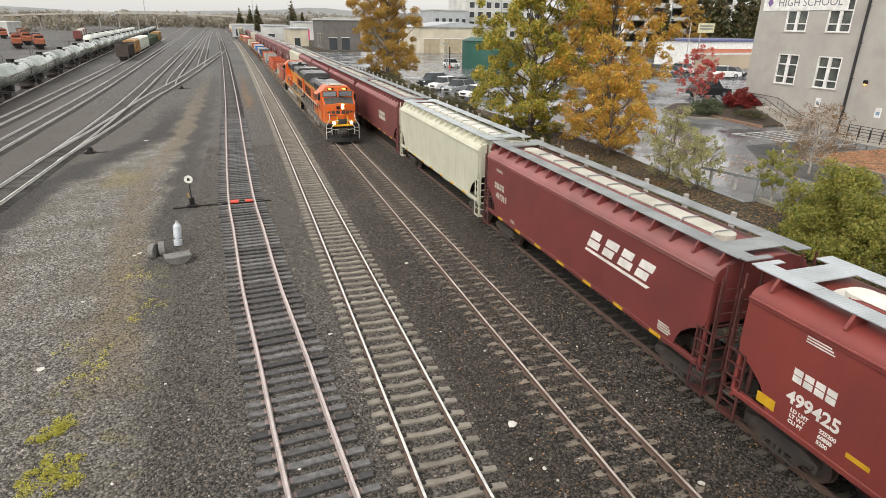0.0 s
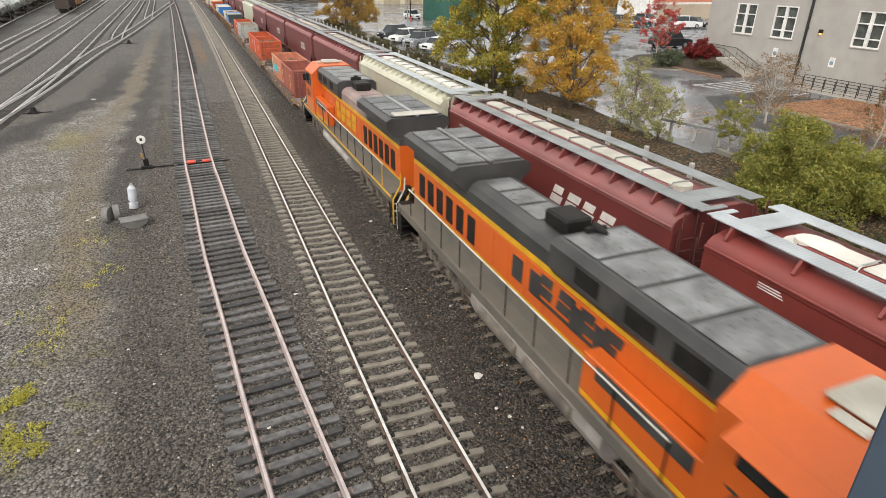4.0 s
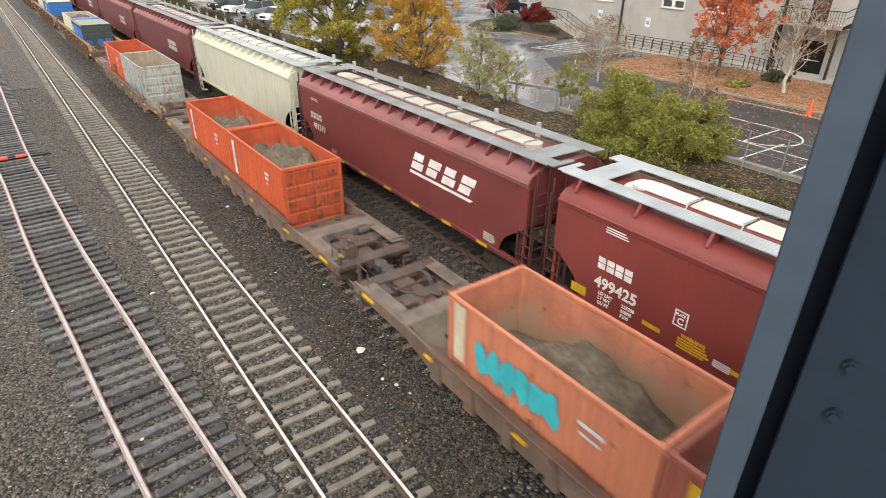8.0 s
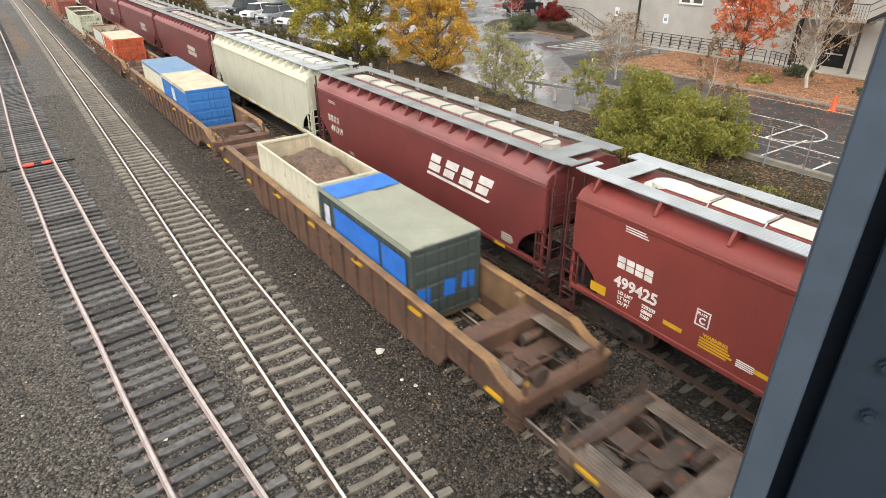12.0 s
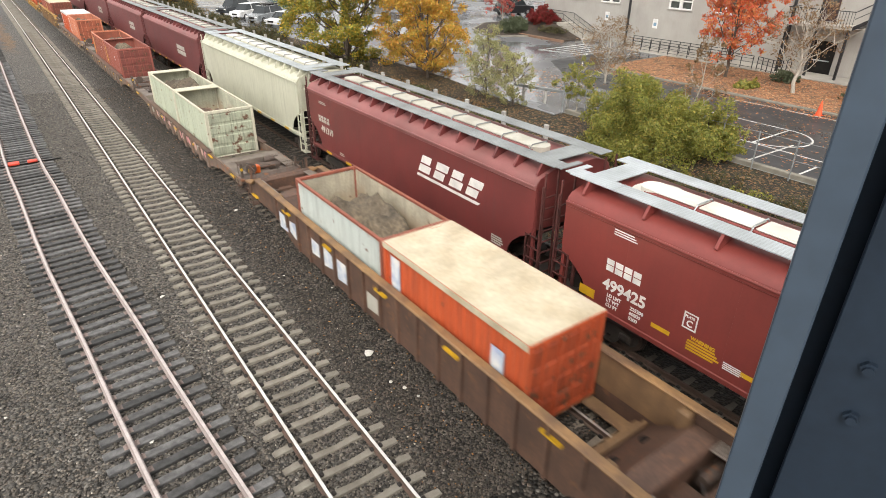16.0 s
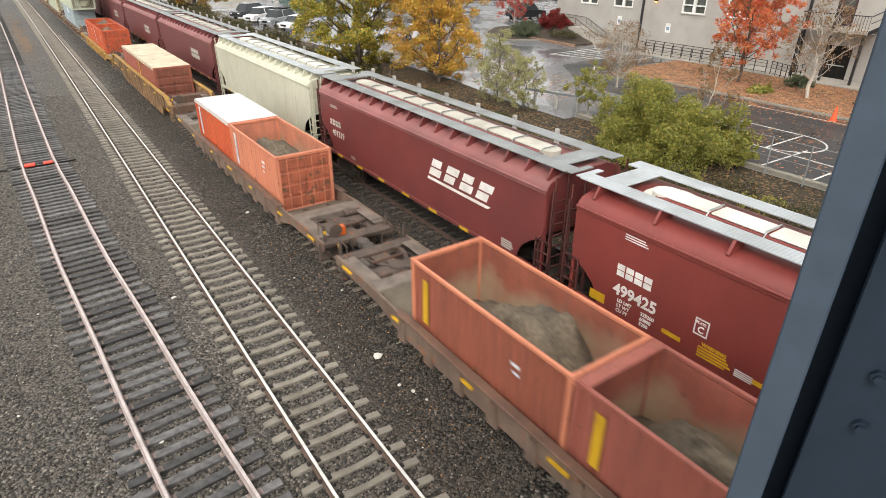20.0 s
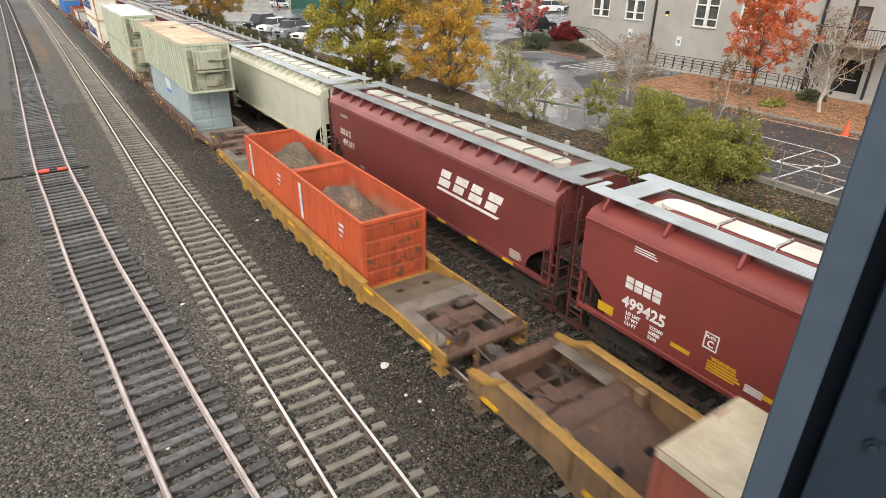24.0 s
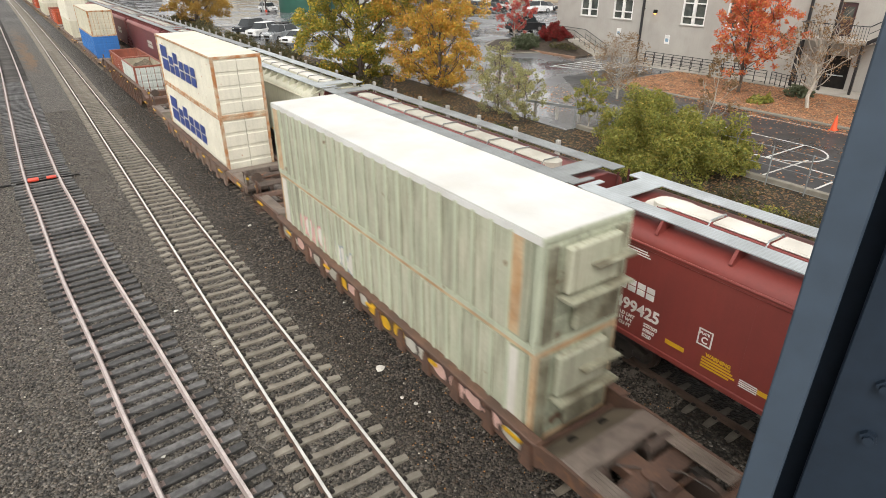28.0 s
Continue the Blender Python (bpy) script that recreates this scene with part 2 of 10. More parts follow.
M_GALV = mat("galvanised_grating", (0.52, 0.56, 0.58), 0.45, 0.5, col2=(0.38, 0.41, 0.42), scale=1, fine=60, amount=0.15, bump=0.4)
M_GALV_OLD = mat("dull_grating", (0.31, 0.33, 0.33), 0.6, 0.4, col2=(0.21, 0.22, 0.22), scale=1, fine=60, amount=0.2, bump=0.4)


def grated(ma, pitch):
    """Darkens the openings of a bar grating."""
    nt = ma.node_tree
    N, Lk = nt.nodes.new, nt.links.new
    bs = nt.nodes["Principled BSDF"]
    src = bs.inputs["Base Color"].links[0].from_socket
    sx = N("ShaderNodeSeparateXYZ"); Lk(N("ShaderNodeTexCoord").outputs["Object"], sx.inputs[0])
    fac = None
    for ax, p in (("X", pitch), ("Y", pitch * 1.6)):
        w = N("ShaderNodeMath"); w.operation = "PINGPONG"; w.inputs[1].default_value = p
        Lk(sx.outputs[ax], w.inputs[0])
        g = N("ShaderNodeMapRange"); g.inputs["From Min"].default_value, g.inputs["From Max"].default_value = p * 0.3, p * 0.45
        Lk(w.outputs[0], g.inputs["Value"])
        if fac is None:
            fac = g.outputs["Result"]
        else:
            m_ = N("ShaderNodeMath"); m_.operation = "MULTIPLY"; Lk(fac, m_.inputs[0]); Lk(g.outputs["Result"], m_.inputs[1])
            fac = m_.outputs[0]
    k = N("ShaderNodeMath"); k.operation = "MULTIPLY"; k.inputs[1].default_value = 0.22; Lk(fac, k.inputs[0])
    mx = N("ShaderNodeMix"); mx.data_type = "RGBA"
    Lk(k.outputs[0], mx.inputs["Factor"]); Lk(src, mx.inputs["A"]); mx.inputs["B"].default_value = (0.1, 0.09, 0.085, 1)
    Lk(mx.outputs["Result"], bs.inputs["Base Color"])


grated(M_GALV, 0.03)
grated(M_GALV_OLD, 0.03)
M_HATCH = mat("white_hatch_cover", (0.66, 0.64, 0.58), 0.5, col2=(0.55, 0.52, 0.46), scale=1.2, amount=0.08, grime=0.4, dirt=(0.36, 0.33, 0.27))
M_HATCH_OLD = mat("grey_hatch_cover", (0.47, 0.45, 0.39), 0.6, col2=(0.38, 0.36, 0.3), scale=1.2, amount=0.12, grime=0.5, dirt=(0.2, 0.18, 0.14))
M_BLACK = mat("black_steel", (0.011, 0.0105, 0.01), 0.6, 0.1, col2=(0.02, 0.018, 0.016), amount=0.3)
M_TRUCK = mat("greasy_truck_steel", (0.062, 0.056, 0.052), 0.5, 0.2, col2=(0.1, 0.08, 0.066), amount=0.35, grime=0.4, dirt=(0.05, 0.038, 0.03))
for m_dark in (M_BLACK,):
    m_dark.node_tree.nodes["Principled BSDF"].inputs["Specular IOR Level"].default_value = 0.2
M_WHEEL = mat("wheel_steel", (0.15, 0.11, 0.09), 0.42, 0.6)
M_YEL = mat("yellow_reflector", (0.62, 0.36, 0.02), 0.4, amount=0.06)
M_WHITE = mat("white_lettering", (0.74, 0.72, 0.67), 0.55, amount=0.08, fine=25)
M_LOCO_O = mat("orange_loco_paint", (0.56, 0.105, 0.012), 0.38, col2=(0.5, 0.095, 0.013), scale=0.8, amount=0.06, fine=16, bump=0.02, streak=0.12, dirt=(0.16, 0.06, 0.03))
M_ORANGE_P = mat("pale_orange_patch", (0.6, 0.26, 0.1), 0.5, amount=0.12)
M_LOCO_K = mat("charcoal_loco_paint", (0.028, 0.028, 0.028), 0.42, col2=(0.045, 0.045, 0.043), scale=1.0, amount=0.15, grime=0.3, dirt=(0.12, 0.11, 0.1))
M_LOCO_G = mat("dusty_grey_green_paint", (0.1, 0.094, 0.078), 0.6, col2=(0.13, 0.115, 0.095), scale=1.0, amount=0.2, grime=0.5, dirt=(0.16, 0.13, 0.1))
M_LOCO_ROOF = mat("dusty_loco_roof", (0.2, 0.205, 0.205), 0.32, col2=(0.07, 0.07, 0.07), scale=1.3, amount=0.2, fine=10, grime=0.5, dirt=(0.08, 0.08, 0.08))
M_LOCO_Y = mat("yellow_loco_stripe", (0.65, 0.36, 0.012), 0.4, amount=0.08)
M_FADED = mat("faded_reddish_grey_roof", (0.3, 0.2, 0.175), 0.5, col2=(0.2, 0.17, 0.16), scale=0.9, amount=0.2, fine=10, grime=0.5, dirt=(0.12, 0.09, 0.08))
M_DUST = mat("dusty_tan_running_gear", (0.15, 0.125, 0.1), 0.7, col2=(0.07, 0.058, 0.047), scale=1.6, fine=14, amount=0.4, bump=0.3, grime=0.6, dirt=(0.05, 0.042, 0.035))
M_RADG = mat("pale_radiator_slat", (0.3, 0.31, 0.31), 0.45, 0.2, col2=(0.2, 0.205, 0.205), scale=1.2, amount=0.15)
M_RAILW = mat("grimy_white_handrail", (0.56, 0.55, 0.5), 0.5, col2=(0.4, 0.37, 0.32), scale=3, amount=0.15)
M_TANKF = mat("silver_fuel_tank", (0.42, 0.39, 0.35), 0.5, 0.3, grime=0.5, dirt=(0.18, 0.14, 0.1))
M_GLASS = mat("dark_cab_glass", (0.02, 0.022, 0.024), 0.08, 0.0, amount=0.05, bump=0)
# the sky's reflection on the windscreen put into a pale base colour
M_WSCREEN = mat("sky_toned_windscreen", (0.22, 0.24, 0.26), 0.12, 0.35, col2=(0.15, 0.165, 0.18), scale=1.3, amount=0.1, bump=0)
M_LAMP = glow("headlight_glow", (1.0, 0.68, 0.32), 7.0)
M_NUMB = glow("number_board_glow", (1.0, 0.62, 0.12), 1.6)
M_AMBER = glow("amber_lamp_glow", (1.0, 0.42, 0.06), 3.0)
M_NOSE_D = mat("dusty_grey_nose_top", (0.3, 0.265, 0.22), 0.7, col2=(0.22, 0.185, 0.15), scale=2, amount=0.2, grime=0.4, dirt=(0.1, 0.075, 0.055))
M_CAR_BR = mat("rusty_brown_car_paint", (0.14, 0.076, 0.05), 0.6, col2=(0.085, 0.05, 0.036), scale=1.4, fine=14, amount=0.35, bump=0.25, grime=0.35, streak=0.45, dirt=(0.04, 0.03, 0.025), rnd=0.1, rust=(0.17, 0.085, 0.045), rust_at=0.62)
M_CAR_GR = mat("grey_brown_car_steel", (0.115, 0.084, 0.066), 0.6, 0.05, col2=(0.075, 0.055, 0.045), scale=1.5, fine=14, amount=0.4, bump=0.25, streak=0.35, grime=0.6, dirt=(0.035, 0.028, 0.023), rust=(0.2, 0.08, 0.035), rust_at=0.6)
M_MUDDY = mat("mud_caked_steel", (0.12, 0.1, 0.07), 0.6, col2=(0.07, 0.055, 0.04), scale=1.1, fine=10, amount=0.35, bump=0.3, grime=0.6, dirt=(0.2, 0.165, 0.115))
M_CAR_SIDE = mat("dusty_tan_car_steel", (0.2, 0.14, 0.105), 0.6, col2=(0.13, 0.088, 0.066), scale=1.3, fine=14, amount=0.3, bump=0.2, streak=0.5, grime=0.4, dirt=(0.06, 0.042, 0.032), rust=(0.24, 0.1, 0.045), rust_at=0.6)
M_CAR_YE = mat("dirty_yellow_car_paint", (0.4, 0.215, 0.035), 0.65, col2=(0.27, 0.15, 0.04), scale=1.2, amount=0.2, streak=0.7, dirt=(0.1, 0.06, 0.03), grime=0.4)
M_CAR_TAN = mat("tan_car_inside", (0.26, 0.155, 0.075), 0.7, col2=(0.16, 0.095, 0.05), scale=1.2, amount=0.25, streak=0.4, grime=0.5, dirt=(0.07, 0.045, 0.03))
M_CHORD = mat("worn_ochre_brown_paint", (0.3, 0.17, 0.07), 0.6, col2=(0.14, 0.08, 0.045), scale=1.3, fine=12, amount=0.3, grime=0.4, dirt=(0.06, 0.04, 0.03))
M_GRATE = mat("worn_steel_grating", (0.215, 0.175, 0.145), 0.5, 0.1, col2=(0.12, 0.097, 0.08), scale=2, fine=30, amount=0.3, grime=0.4, dirt=(0.07, 0.055, 0.045))
M_DIRT = mat("dirt_load", (0.16, 0.125, 0.085), 0.95, col2=(0.07, 0.056, 0.04), scale=1.3, fine=9, amount=0.6, bump=1.0, dist=0.08)
M_DIRT_R = mat("reddish_dirt_load", (0.19, 0.12, 0.08), 0.95, col2=(0.085, 0.062, 0.05), scale=1.3, fine=9, amount=0.6, bump=1.0, dist=0.08)
M_BARK = mat("bark", (0.11, 0.085, 0.065), 0.9, fine=25, amount=0.4, bump=0.8, dist=0.03)
M_BARK_W = mat("pale_bark", (0.42, 0.38, 0.32), 0.85, fine=25, amount=0.3, bump=0.4)
M_POST = mat("weathered_post", (0.42, 0.4, 0.37), 0.85, amount=0.2, rnd=0.12)
M_CONC = mat("pale_concrete", (0.42, 0.39, 0.34), 0.85, scale=0.4, amount=0.12, grime=0.35, dirt=(0.2, 0.18, 0.15))
M_RAILING = mat("black_railing_paint", (0.02, 0.02, 0.022), 0.45, amount=0.1)
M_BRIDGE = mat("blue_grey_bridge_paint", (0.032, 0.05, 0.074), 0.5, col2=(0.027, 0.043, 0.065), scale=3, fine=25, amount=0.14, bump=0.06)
# darker copy of the bridge paint: shade of the recess put into colour
M_BRIDGE_D = mat("shaded_bridge_paint", (0.0135, 0.022, 0.035), 0.6, col2=(0.011, 0.0185, 0.03), scale=3, fine=30, amount=0.2, bump=0.1)
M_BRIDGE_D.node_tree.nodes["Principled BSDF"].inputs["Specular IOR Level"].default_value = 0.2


def paint(name, col, streak=0.3, rough=0.55, rust=RUST, rust_at=0.66):
    return mat(name, col, rough, col2=tuple(v * 0.86 for v in col), scale=0.9, fine=16, amount=0.08, bump=0.03, streak=streak,
               dirt=tuple(v * 0.3 + 0.02 for v in col), rust=rust, rust_at=rust_at)

# ---- ground ----
LOT = 1.2
BED = -0.265


def smooth01(t):
    t = max(0.0, min(1.0, t))
    return t * t * (3 - 2 * t)


def ground_z(x, y):
    """The rail yard is flat; a bank climbs to the school's lot."""
    heap = 0.06 * smooth01((x - 6.6) / 0.6) * (1 - smooth01((x - 14.7) / 0.7)) * (1 - smooth01((y - 130) / 60))
    return BED + heap + smooth01((x - 15.4) / 4.6) * (LOT - 0.03 - BED)


def ballast_material():
    ma = bpy.data.materials.new("ballast_and_gravel")
    ma.use_nodes = True
    nt = ma.node_tree
    N, Lk = nt.nodes.new, nt.links.new
    bs = nt.nodes["Principled BSDF"]
    co = N("ShaderNodeTexCoord").outputs["Object"]
    sx = N("ShaderNodeSeparateXYZ"); Lk(co, sx.inputs[0])
    X, Y = sx.outputs["X"], sx.outputs["Y"]
    def val(op, a, b=None, c=None):
        n = N("ShaderNodeMath"); n.operation = op
        for i, v in enumerate((a, b, c)):
            if v is None:
                continue
            if isinstance(v, (int, float)):
                n.inputs[i].default_value = v
            else:
                Lk(v, n.inputs[i])
        return n.outputs[0]
    def rng(v, a, b, c=0.0, d=1.0, soft=True):
        n = N("ShaderNodeMapRange")
        n.interpolation_type = "SMOOTHSTEP" if soft else "LINEAR"
        for k, q in (("From Min", a), ("From Max", b), ("To Min", c), ("To Max", d)):
            n.inputs[k].default_value = q
        Lk(v, n.inputs["Value"])
        return n.outputs["Result"]
    def noise_of(sc, det=4.0):
        n = N("ShaderNodeTexNoise"); n.inputs["Scale"].default_value, n.inputs["Detail"].default_value = sc, det
        Lk(co, n.inputs["Vector"])
        return n.outputs["Fac"]
    def mix(fac, a, b):
        n = N("ShaderNodeMix"); n.data_type = "RGBA"
        for s, v in ((n.inputs["Factor"], fac), (n.inputs["A"], a), (n.inputs["B"], b)):
            if isinstance(v, tuple):
                s.default_value = (*v, 1)
            elif isinstance(v, (int, float)):
                s.default_value = v
            else:
                Lk(v, s)
        return n.outputs["Result"]
    wob = val("MULTIPLY", val("SUBTRACT", noise_of(0.35, 6.0), 0.5), 3.4)
    xw = val("ADD", X, wob)
    # single stones
    vo = N("ShaderNodeTexVoronoi"); vo.inputs["Scale"].default_value = 12.5
    Lk(co, vo.inputs["Vector"])
    vs = N("ShaderNodeSeparateColor"); Lk(vo.outputs["Color"], vs.inputs["Color"])
    stone = mix(rng(vs.outputs[0], 0.15, 1.0, soft=False), (0.006, 0.0055, 0.0045), (0.175, 0.152, 0.125))
    stone = mix(rng(vs.outputs[1], 0.94, 0.955), stone, (0.34, 0.31, 0.27))
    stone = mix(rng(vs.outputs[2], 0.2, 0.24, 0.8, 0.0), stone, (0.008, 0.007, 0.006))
    stone = mix(rng(vs.outputs[2], 0.9, 0.93, 0, 0.6), stone, (0.14, 0.085, 0.05))
    stone = mix(rng(noise_of(0.22, 7.0), 0.4, 0.66, 0, 0.55), stone, (0.06, 0.047, 0.034))
    # the main line's newer stone is darker and browner, the yard's older stone greyer
    c_new = mix(0.2, stone, (0.014, 0.0118, 0.0095))
    c_old = mix(0.36, stone, (0.23, 0.215, 0.195))
    stone = mix(rng(val("ADD", X, val("MULTIPLY", wob, 0.15)), 4.6, 6.0), c_old, c_new)
    # pale gravel of the open strip
    pale = mix(rng(vs.outputs[1], 0.0, 1.0, soft=False), (0.06, 0.057, 0.052), (0.46, 0.43, 0.385))
    pale = mix(rng(noise_of(0.5, 8.0), 0.42, 0.7, 0, 0.75), pale, (0.15, 0.128, 0.09))
    right = rng(Y, 12.0, 34.0, -3.3, -5.5, False)
    left = rng(Y, 44.0, 62.0, -12.0, -6.6, False)
    m_pale = val("MULTIPLY", rng(val("SUBTRACT", right, xw), -0.5, 0.9), rng(val("SUBTRACT", xw, left), -0.5, 0.7))
    m_pale = val("MULTIPLY", m_pale, rng(Y, 14.0, 30.0, 0.4, 1.0))
    c = mix(m_pale, stone, pale)
    m_dark = val("MULTIPLY", rng(val("ABSOLUTE", val("SUBTRACT", xw, val("SUBTRACT", left, 1.6))), 0.6, 1.8, 0.75, 0.0), rng(Y, 70.0, 95.0, 1.0, 0.0))
    c = mix(m_dark, c, (0.03, 0.028, 0.026))
    m_edge = val("MULTIPLY", rng(val("ABSOLUTE", val("SUBTRACT", xw, val("ADD", right, 1.0))), 0.4, 1.3, 0.6, 0.0), rng(Y, 22.0, 34.0, 0.3, 1.0))
    c = mix(m_edge, c, (0.035, 0.032, 0.029))
    # trodden tan path
    mid = val("ADD", rng(Y, 18.0, 43.0, -5.0, -7.3, False), rng(Y, 43.0, 62.0, 0.0, 1.3, False))
    off = val("ABSOLUTE", val("SUBTRACT", val("ADD", X, val("MULTIPLY", wob, 0.45)), mid))
    m_tan = val("MULTIPLY", rng(off, 0.45, 1.15, 1.0, 0.0), rng(noise_of(1.1, 6.0), 0.3, 0.6, 0.25, 0.85))
    m_tan = val("MULTIPLY", m_tan, rng(Y, 15.0, 21.0))
    c = mix(m_tan, c, (0.22, 0.175, 0.115))
    # dry yellow patch and moss
    dx, dy = val("DIVIDE", val("SUBTRACT", xw, -8.7), 1.5), val("DIVIDE", val("SUBTRACT", Y, 45.5), 3.0)
    rr = val("SQRT", val("ADD", val("MULTIPLY", dx, dx), val("MULTIPLY", dy, dy)))
    c = mix(rng(rr, 0.5, 1.2, 0.75, 0.0), c, (0.27, 0.23, 0.11))
    m_moss = val("MULTIPLY", rng(noise_of(1.7, 8.0), 0.54, 0.66, 0, 0.7), rng(val("ABSOLUTE", val("SUBTRACT", xw, -5.2)), 0.8, 2.2, 1.0, 0.0))
    m_moss = val("MULTIPLY", m_moss, rng(Y, 26.0, 34.0, 1.0, 0.15))
    c = mix(m_moss, c, (0.19, 0.172, 0.08))
    # rusty leavings between two tracks
    m_r = val("MULTIPLY", rng(val("ABSOLUTE", val("SUBTRACT", xw, val("ADD", 1.6, val("MULTIPLY", Y, -0.012)))), 0.2, 0.75, 0.9, 0.0), val("MULTIPLY", rng(Y, 75.0, 88.0), rng(Y, 120.0, 150.0, 1.0, 0.0)))
    c = mix(m_r, c, (0.25, 0.14, 0.06))
    # oil and shade under the standing cars, both put into the ballast's colour
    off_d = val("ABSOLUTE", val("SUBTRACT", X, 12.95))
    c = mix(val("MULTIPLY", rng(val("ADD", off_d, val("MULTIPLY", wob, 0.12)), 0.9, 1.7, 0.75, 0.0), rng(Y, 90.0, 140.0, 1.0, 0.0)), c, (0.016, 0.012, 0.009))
    # mottling at the size of a footprint
    c = mix(rng(noise_of(4.2, 8.0), 0.48, 0.7, 0, 0.55), c, (0.022, 0.02, 0.017))
    c = mix(val("MULTIPLY", rng(noise_of(7.3, 8.0), 0.55, 0.72, 0, 0.5), m_pale), c, (0.27, 0.25, 0.21))
    # leaf litter and grass on the bank
    bank = rng(xw, 15.6, 17.0)
    soil = mix(rng(noise_of(2.2, 8.0), 0.4, 0.6), (0.03, 0.025, 0.018), (0.055, 0.05, 0.026))
    soil = mix(rng(vs.outputs[0], 0.84, 0.88, 0, 0.9), soil, (0.26, 0.14, 0.06))
    c = mix(bank, c, soil)
    # far yard is a smoother grey
    far = rng(Y, 60.0, 160.0)
    c = mix(val("MULTIPLY", far, val("SUBTRACT", 1.0, bank)), c, mix(rng(noise_of(0.05, 6.0), 0.35, 0.65), (0.1, 0.096, 0.09), (0.145, 0.139, 0.13)))
    Lk(c, bs.inputs["Base Color"])
    bs.inputs["Roughness"].default_value = 0.72
    bs.inputs["Specular IOR Level"].default_value = 0.35
    bp = N("ShaderNodeBump"); bp.inputs["Strength"].default_value, bp.inputs["Distance"].default_value = 1.0, 0.07
    hgt = val("SUBTRACT", 1.0, vo.outputs["Distance"])
    Lk(hgt, bp.inputs["Height"])
    # near-black cell edges: the shade between stones put into the colour
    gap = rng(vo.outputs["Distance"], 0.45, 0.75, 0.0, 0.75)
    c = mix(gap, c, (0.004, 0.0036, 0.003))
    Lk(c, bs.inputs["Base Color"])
    Lk(bp.outputs["Normal"], bs.inputs["Normal"])
    return ma


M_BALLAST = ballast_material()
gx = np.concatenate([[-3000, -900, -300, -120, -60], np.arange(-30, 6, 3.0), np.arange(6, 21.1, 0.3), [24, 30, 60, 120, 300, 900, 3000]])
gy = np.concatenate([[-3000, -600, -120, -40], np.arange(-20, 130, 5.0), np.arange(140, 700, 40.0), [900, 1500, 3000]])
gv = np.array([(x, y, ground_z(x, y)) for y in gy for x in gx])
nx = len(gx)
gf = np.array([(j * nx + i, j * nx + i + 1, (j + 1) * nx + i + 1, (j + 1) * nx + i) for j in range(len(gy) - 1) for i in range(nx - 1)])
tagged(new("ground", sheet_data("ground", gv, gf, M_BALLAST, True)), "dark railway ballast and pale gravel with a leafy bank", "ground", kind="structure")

# ---- lines of the tracks ----
A_PTS = ((-60, 5.6), (-20, 3.1), (0, 1.72), (6, 1.25), (11.6, 0.79), (14, 0.61), (17, 0.42), (19, 0.27), (24, -0.1), (31.6, -0.45), (37, -0.74), (55, -1.08),
         (75, -1.36), (108, -1.98), (191, -3.8), (350, -8.3), (1200, -36))


def bend(y):
    return -0.42e-4 * min(y, 350) ** 2 * (y > 0) - 0.0294 * max(0, y - 350)


def line_of(points):
    """A smooth line x(y) through points."""
    ys, xs = [p[0] for p in points], [p[1] for p in points]
    def at(y):
        k = max(0, min(len(ys) - 2, int(np.searchsorted(ys, y)) - 1))
        def slope(i):
            i0, i1 = max(0, i - 1), min(len(ys) - 1, i + 1)
            return (xs[i1] - xs[i0]) / (ys[i1] - ys[i0])
        h = ys[k + 1] - ys[k]
        t = (y - ys[k]) / h
        if t < 0 or t > 1:
            j = k if t < 0 else k + 1
            return xs[j] + slope(j) * (y - ys[j])
        a, b = slope(k) * h, slope(k + 1) * h
        return (2 * t**3 - 3 * t**2 + 1) * xs[k] + (t**3 - 2 * t**2 + t) * a + (-2 * t**3 + 3 * t**2) * xs[k + 1] + (t**3 - t**2) * b
    return at


x_a = line_of(A_PTS)
def x_b(y): return 3.85 + bend(y)
def x_c(y): return 8.55 - 0.003 * min(y, 200) + bend(y)
def x_d(y): return 13.15 - 0.003 * min(y, 200) + bend(y)


def along(xf, y, z=0.0):
    """The pose of a vehicle on a line at y."""
    s = (xf(y + 0.5) - xf(y - 0.5))
    return pose(xf(y), y, z, 0, 0, -math.degrees(math.atan(s)))


RAIL = [(-0.075, -0.17), (0.075, -0.17), (0.075, -0.158), (0.014, -0.14), (0.011, -0.045), (0.036, -0.034), (0.037, -0.008), (0.03, 0.0), (-0.03, 0.0),
        (-0.037, -0.008), (-0.036, -0.034), (-0.011, -0.045), (-0.014, -0.14), (-0.075, -0.158)]


def rail_mesh(xf, side, ys, mats):
    m = Mesh()
    n = len(RAIL)
    v = []
    for y in ys:
        cx = xf(y) + side * 0.7525
        v += [(cx + px_, y, pz_) for px_, pz_ in RAIL]
    f, slots = [], []
    for k in range(len(ys) - 1):
        for i in range(n):
            j = (i + 1) % n
            f.append((k * n + i, k * n + j, (k + 1) * n + j, (k + 1) * n + i))
            slots.append(1 if i in (6, 7, 8) else 0)
    f += [tuple(range(n)), tuple(range((len(ys) - 1) * n, len(ys) * n))[::-1]]
    m.v, m.f, m.m = v, f, slots + [0, 0]
    return m.data("rail", mats)


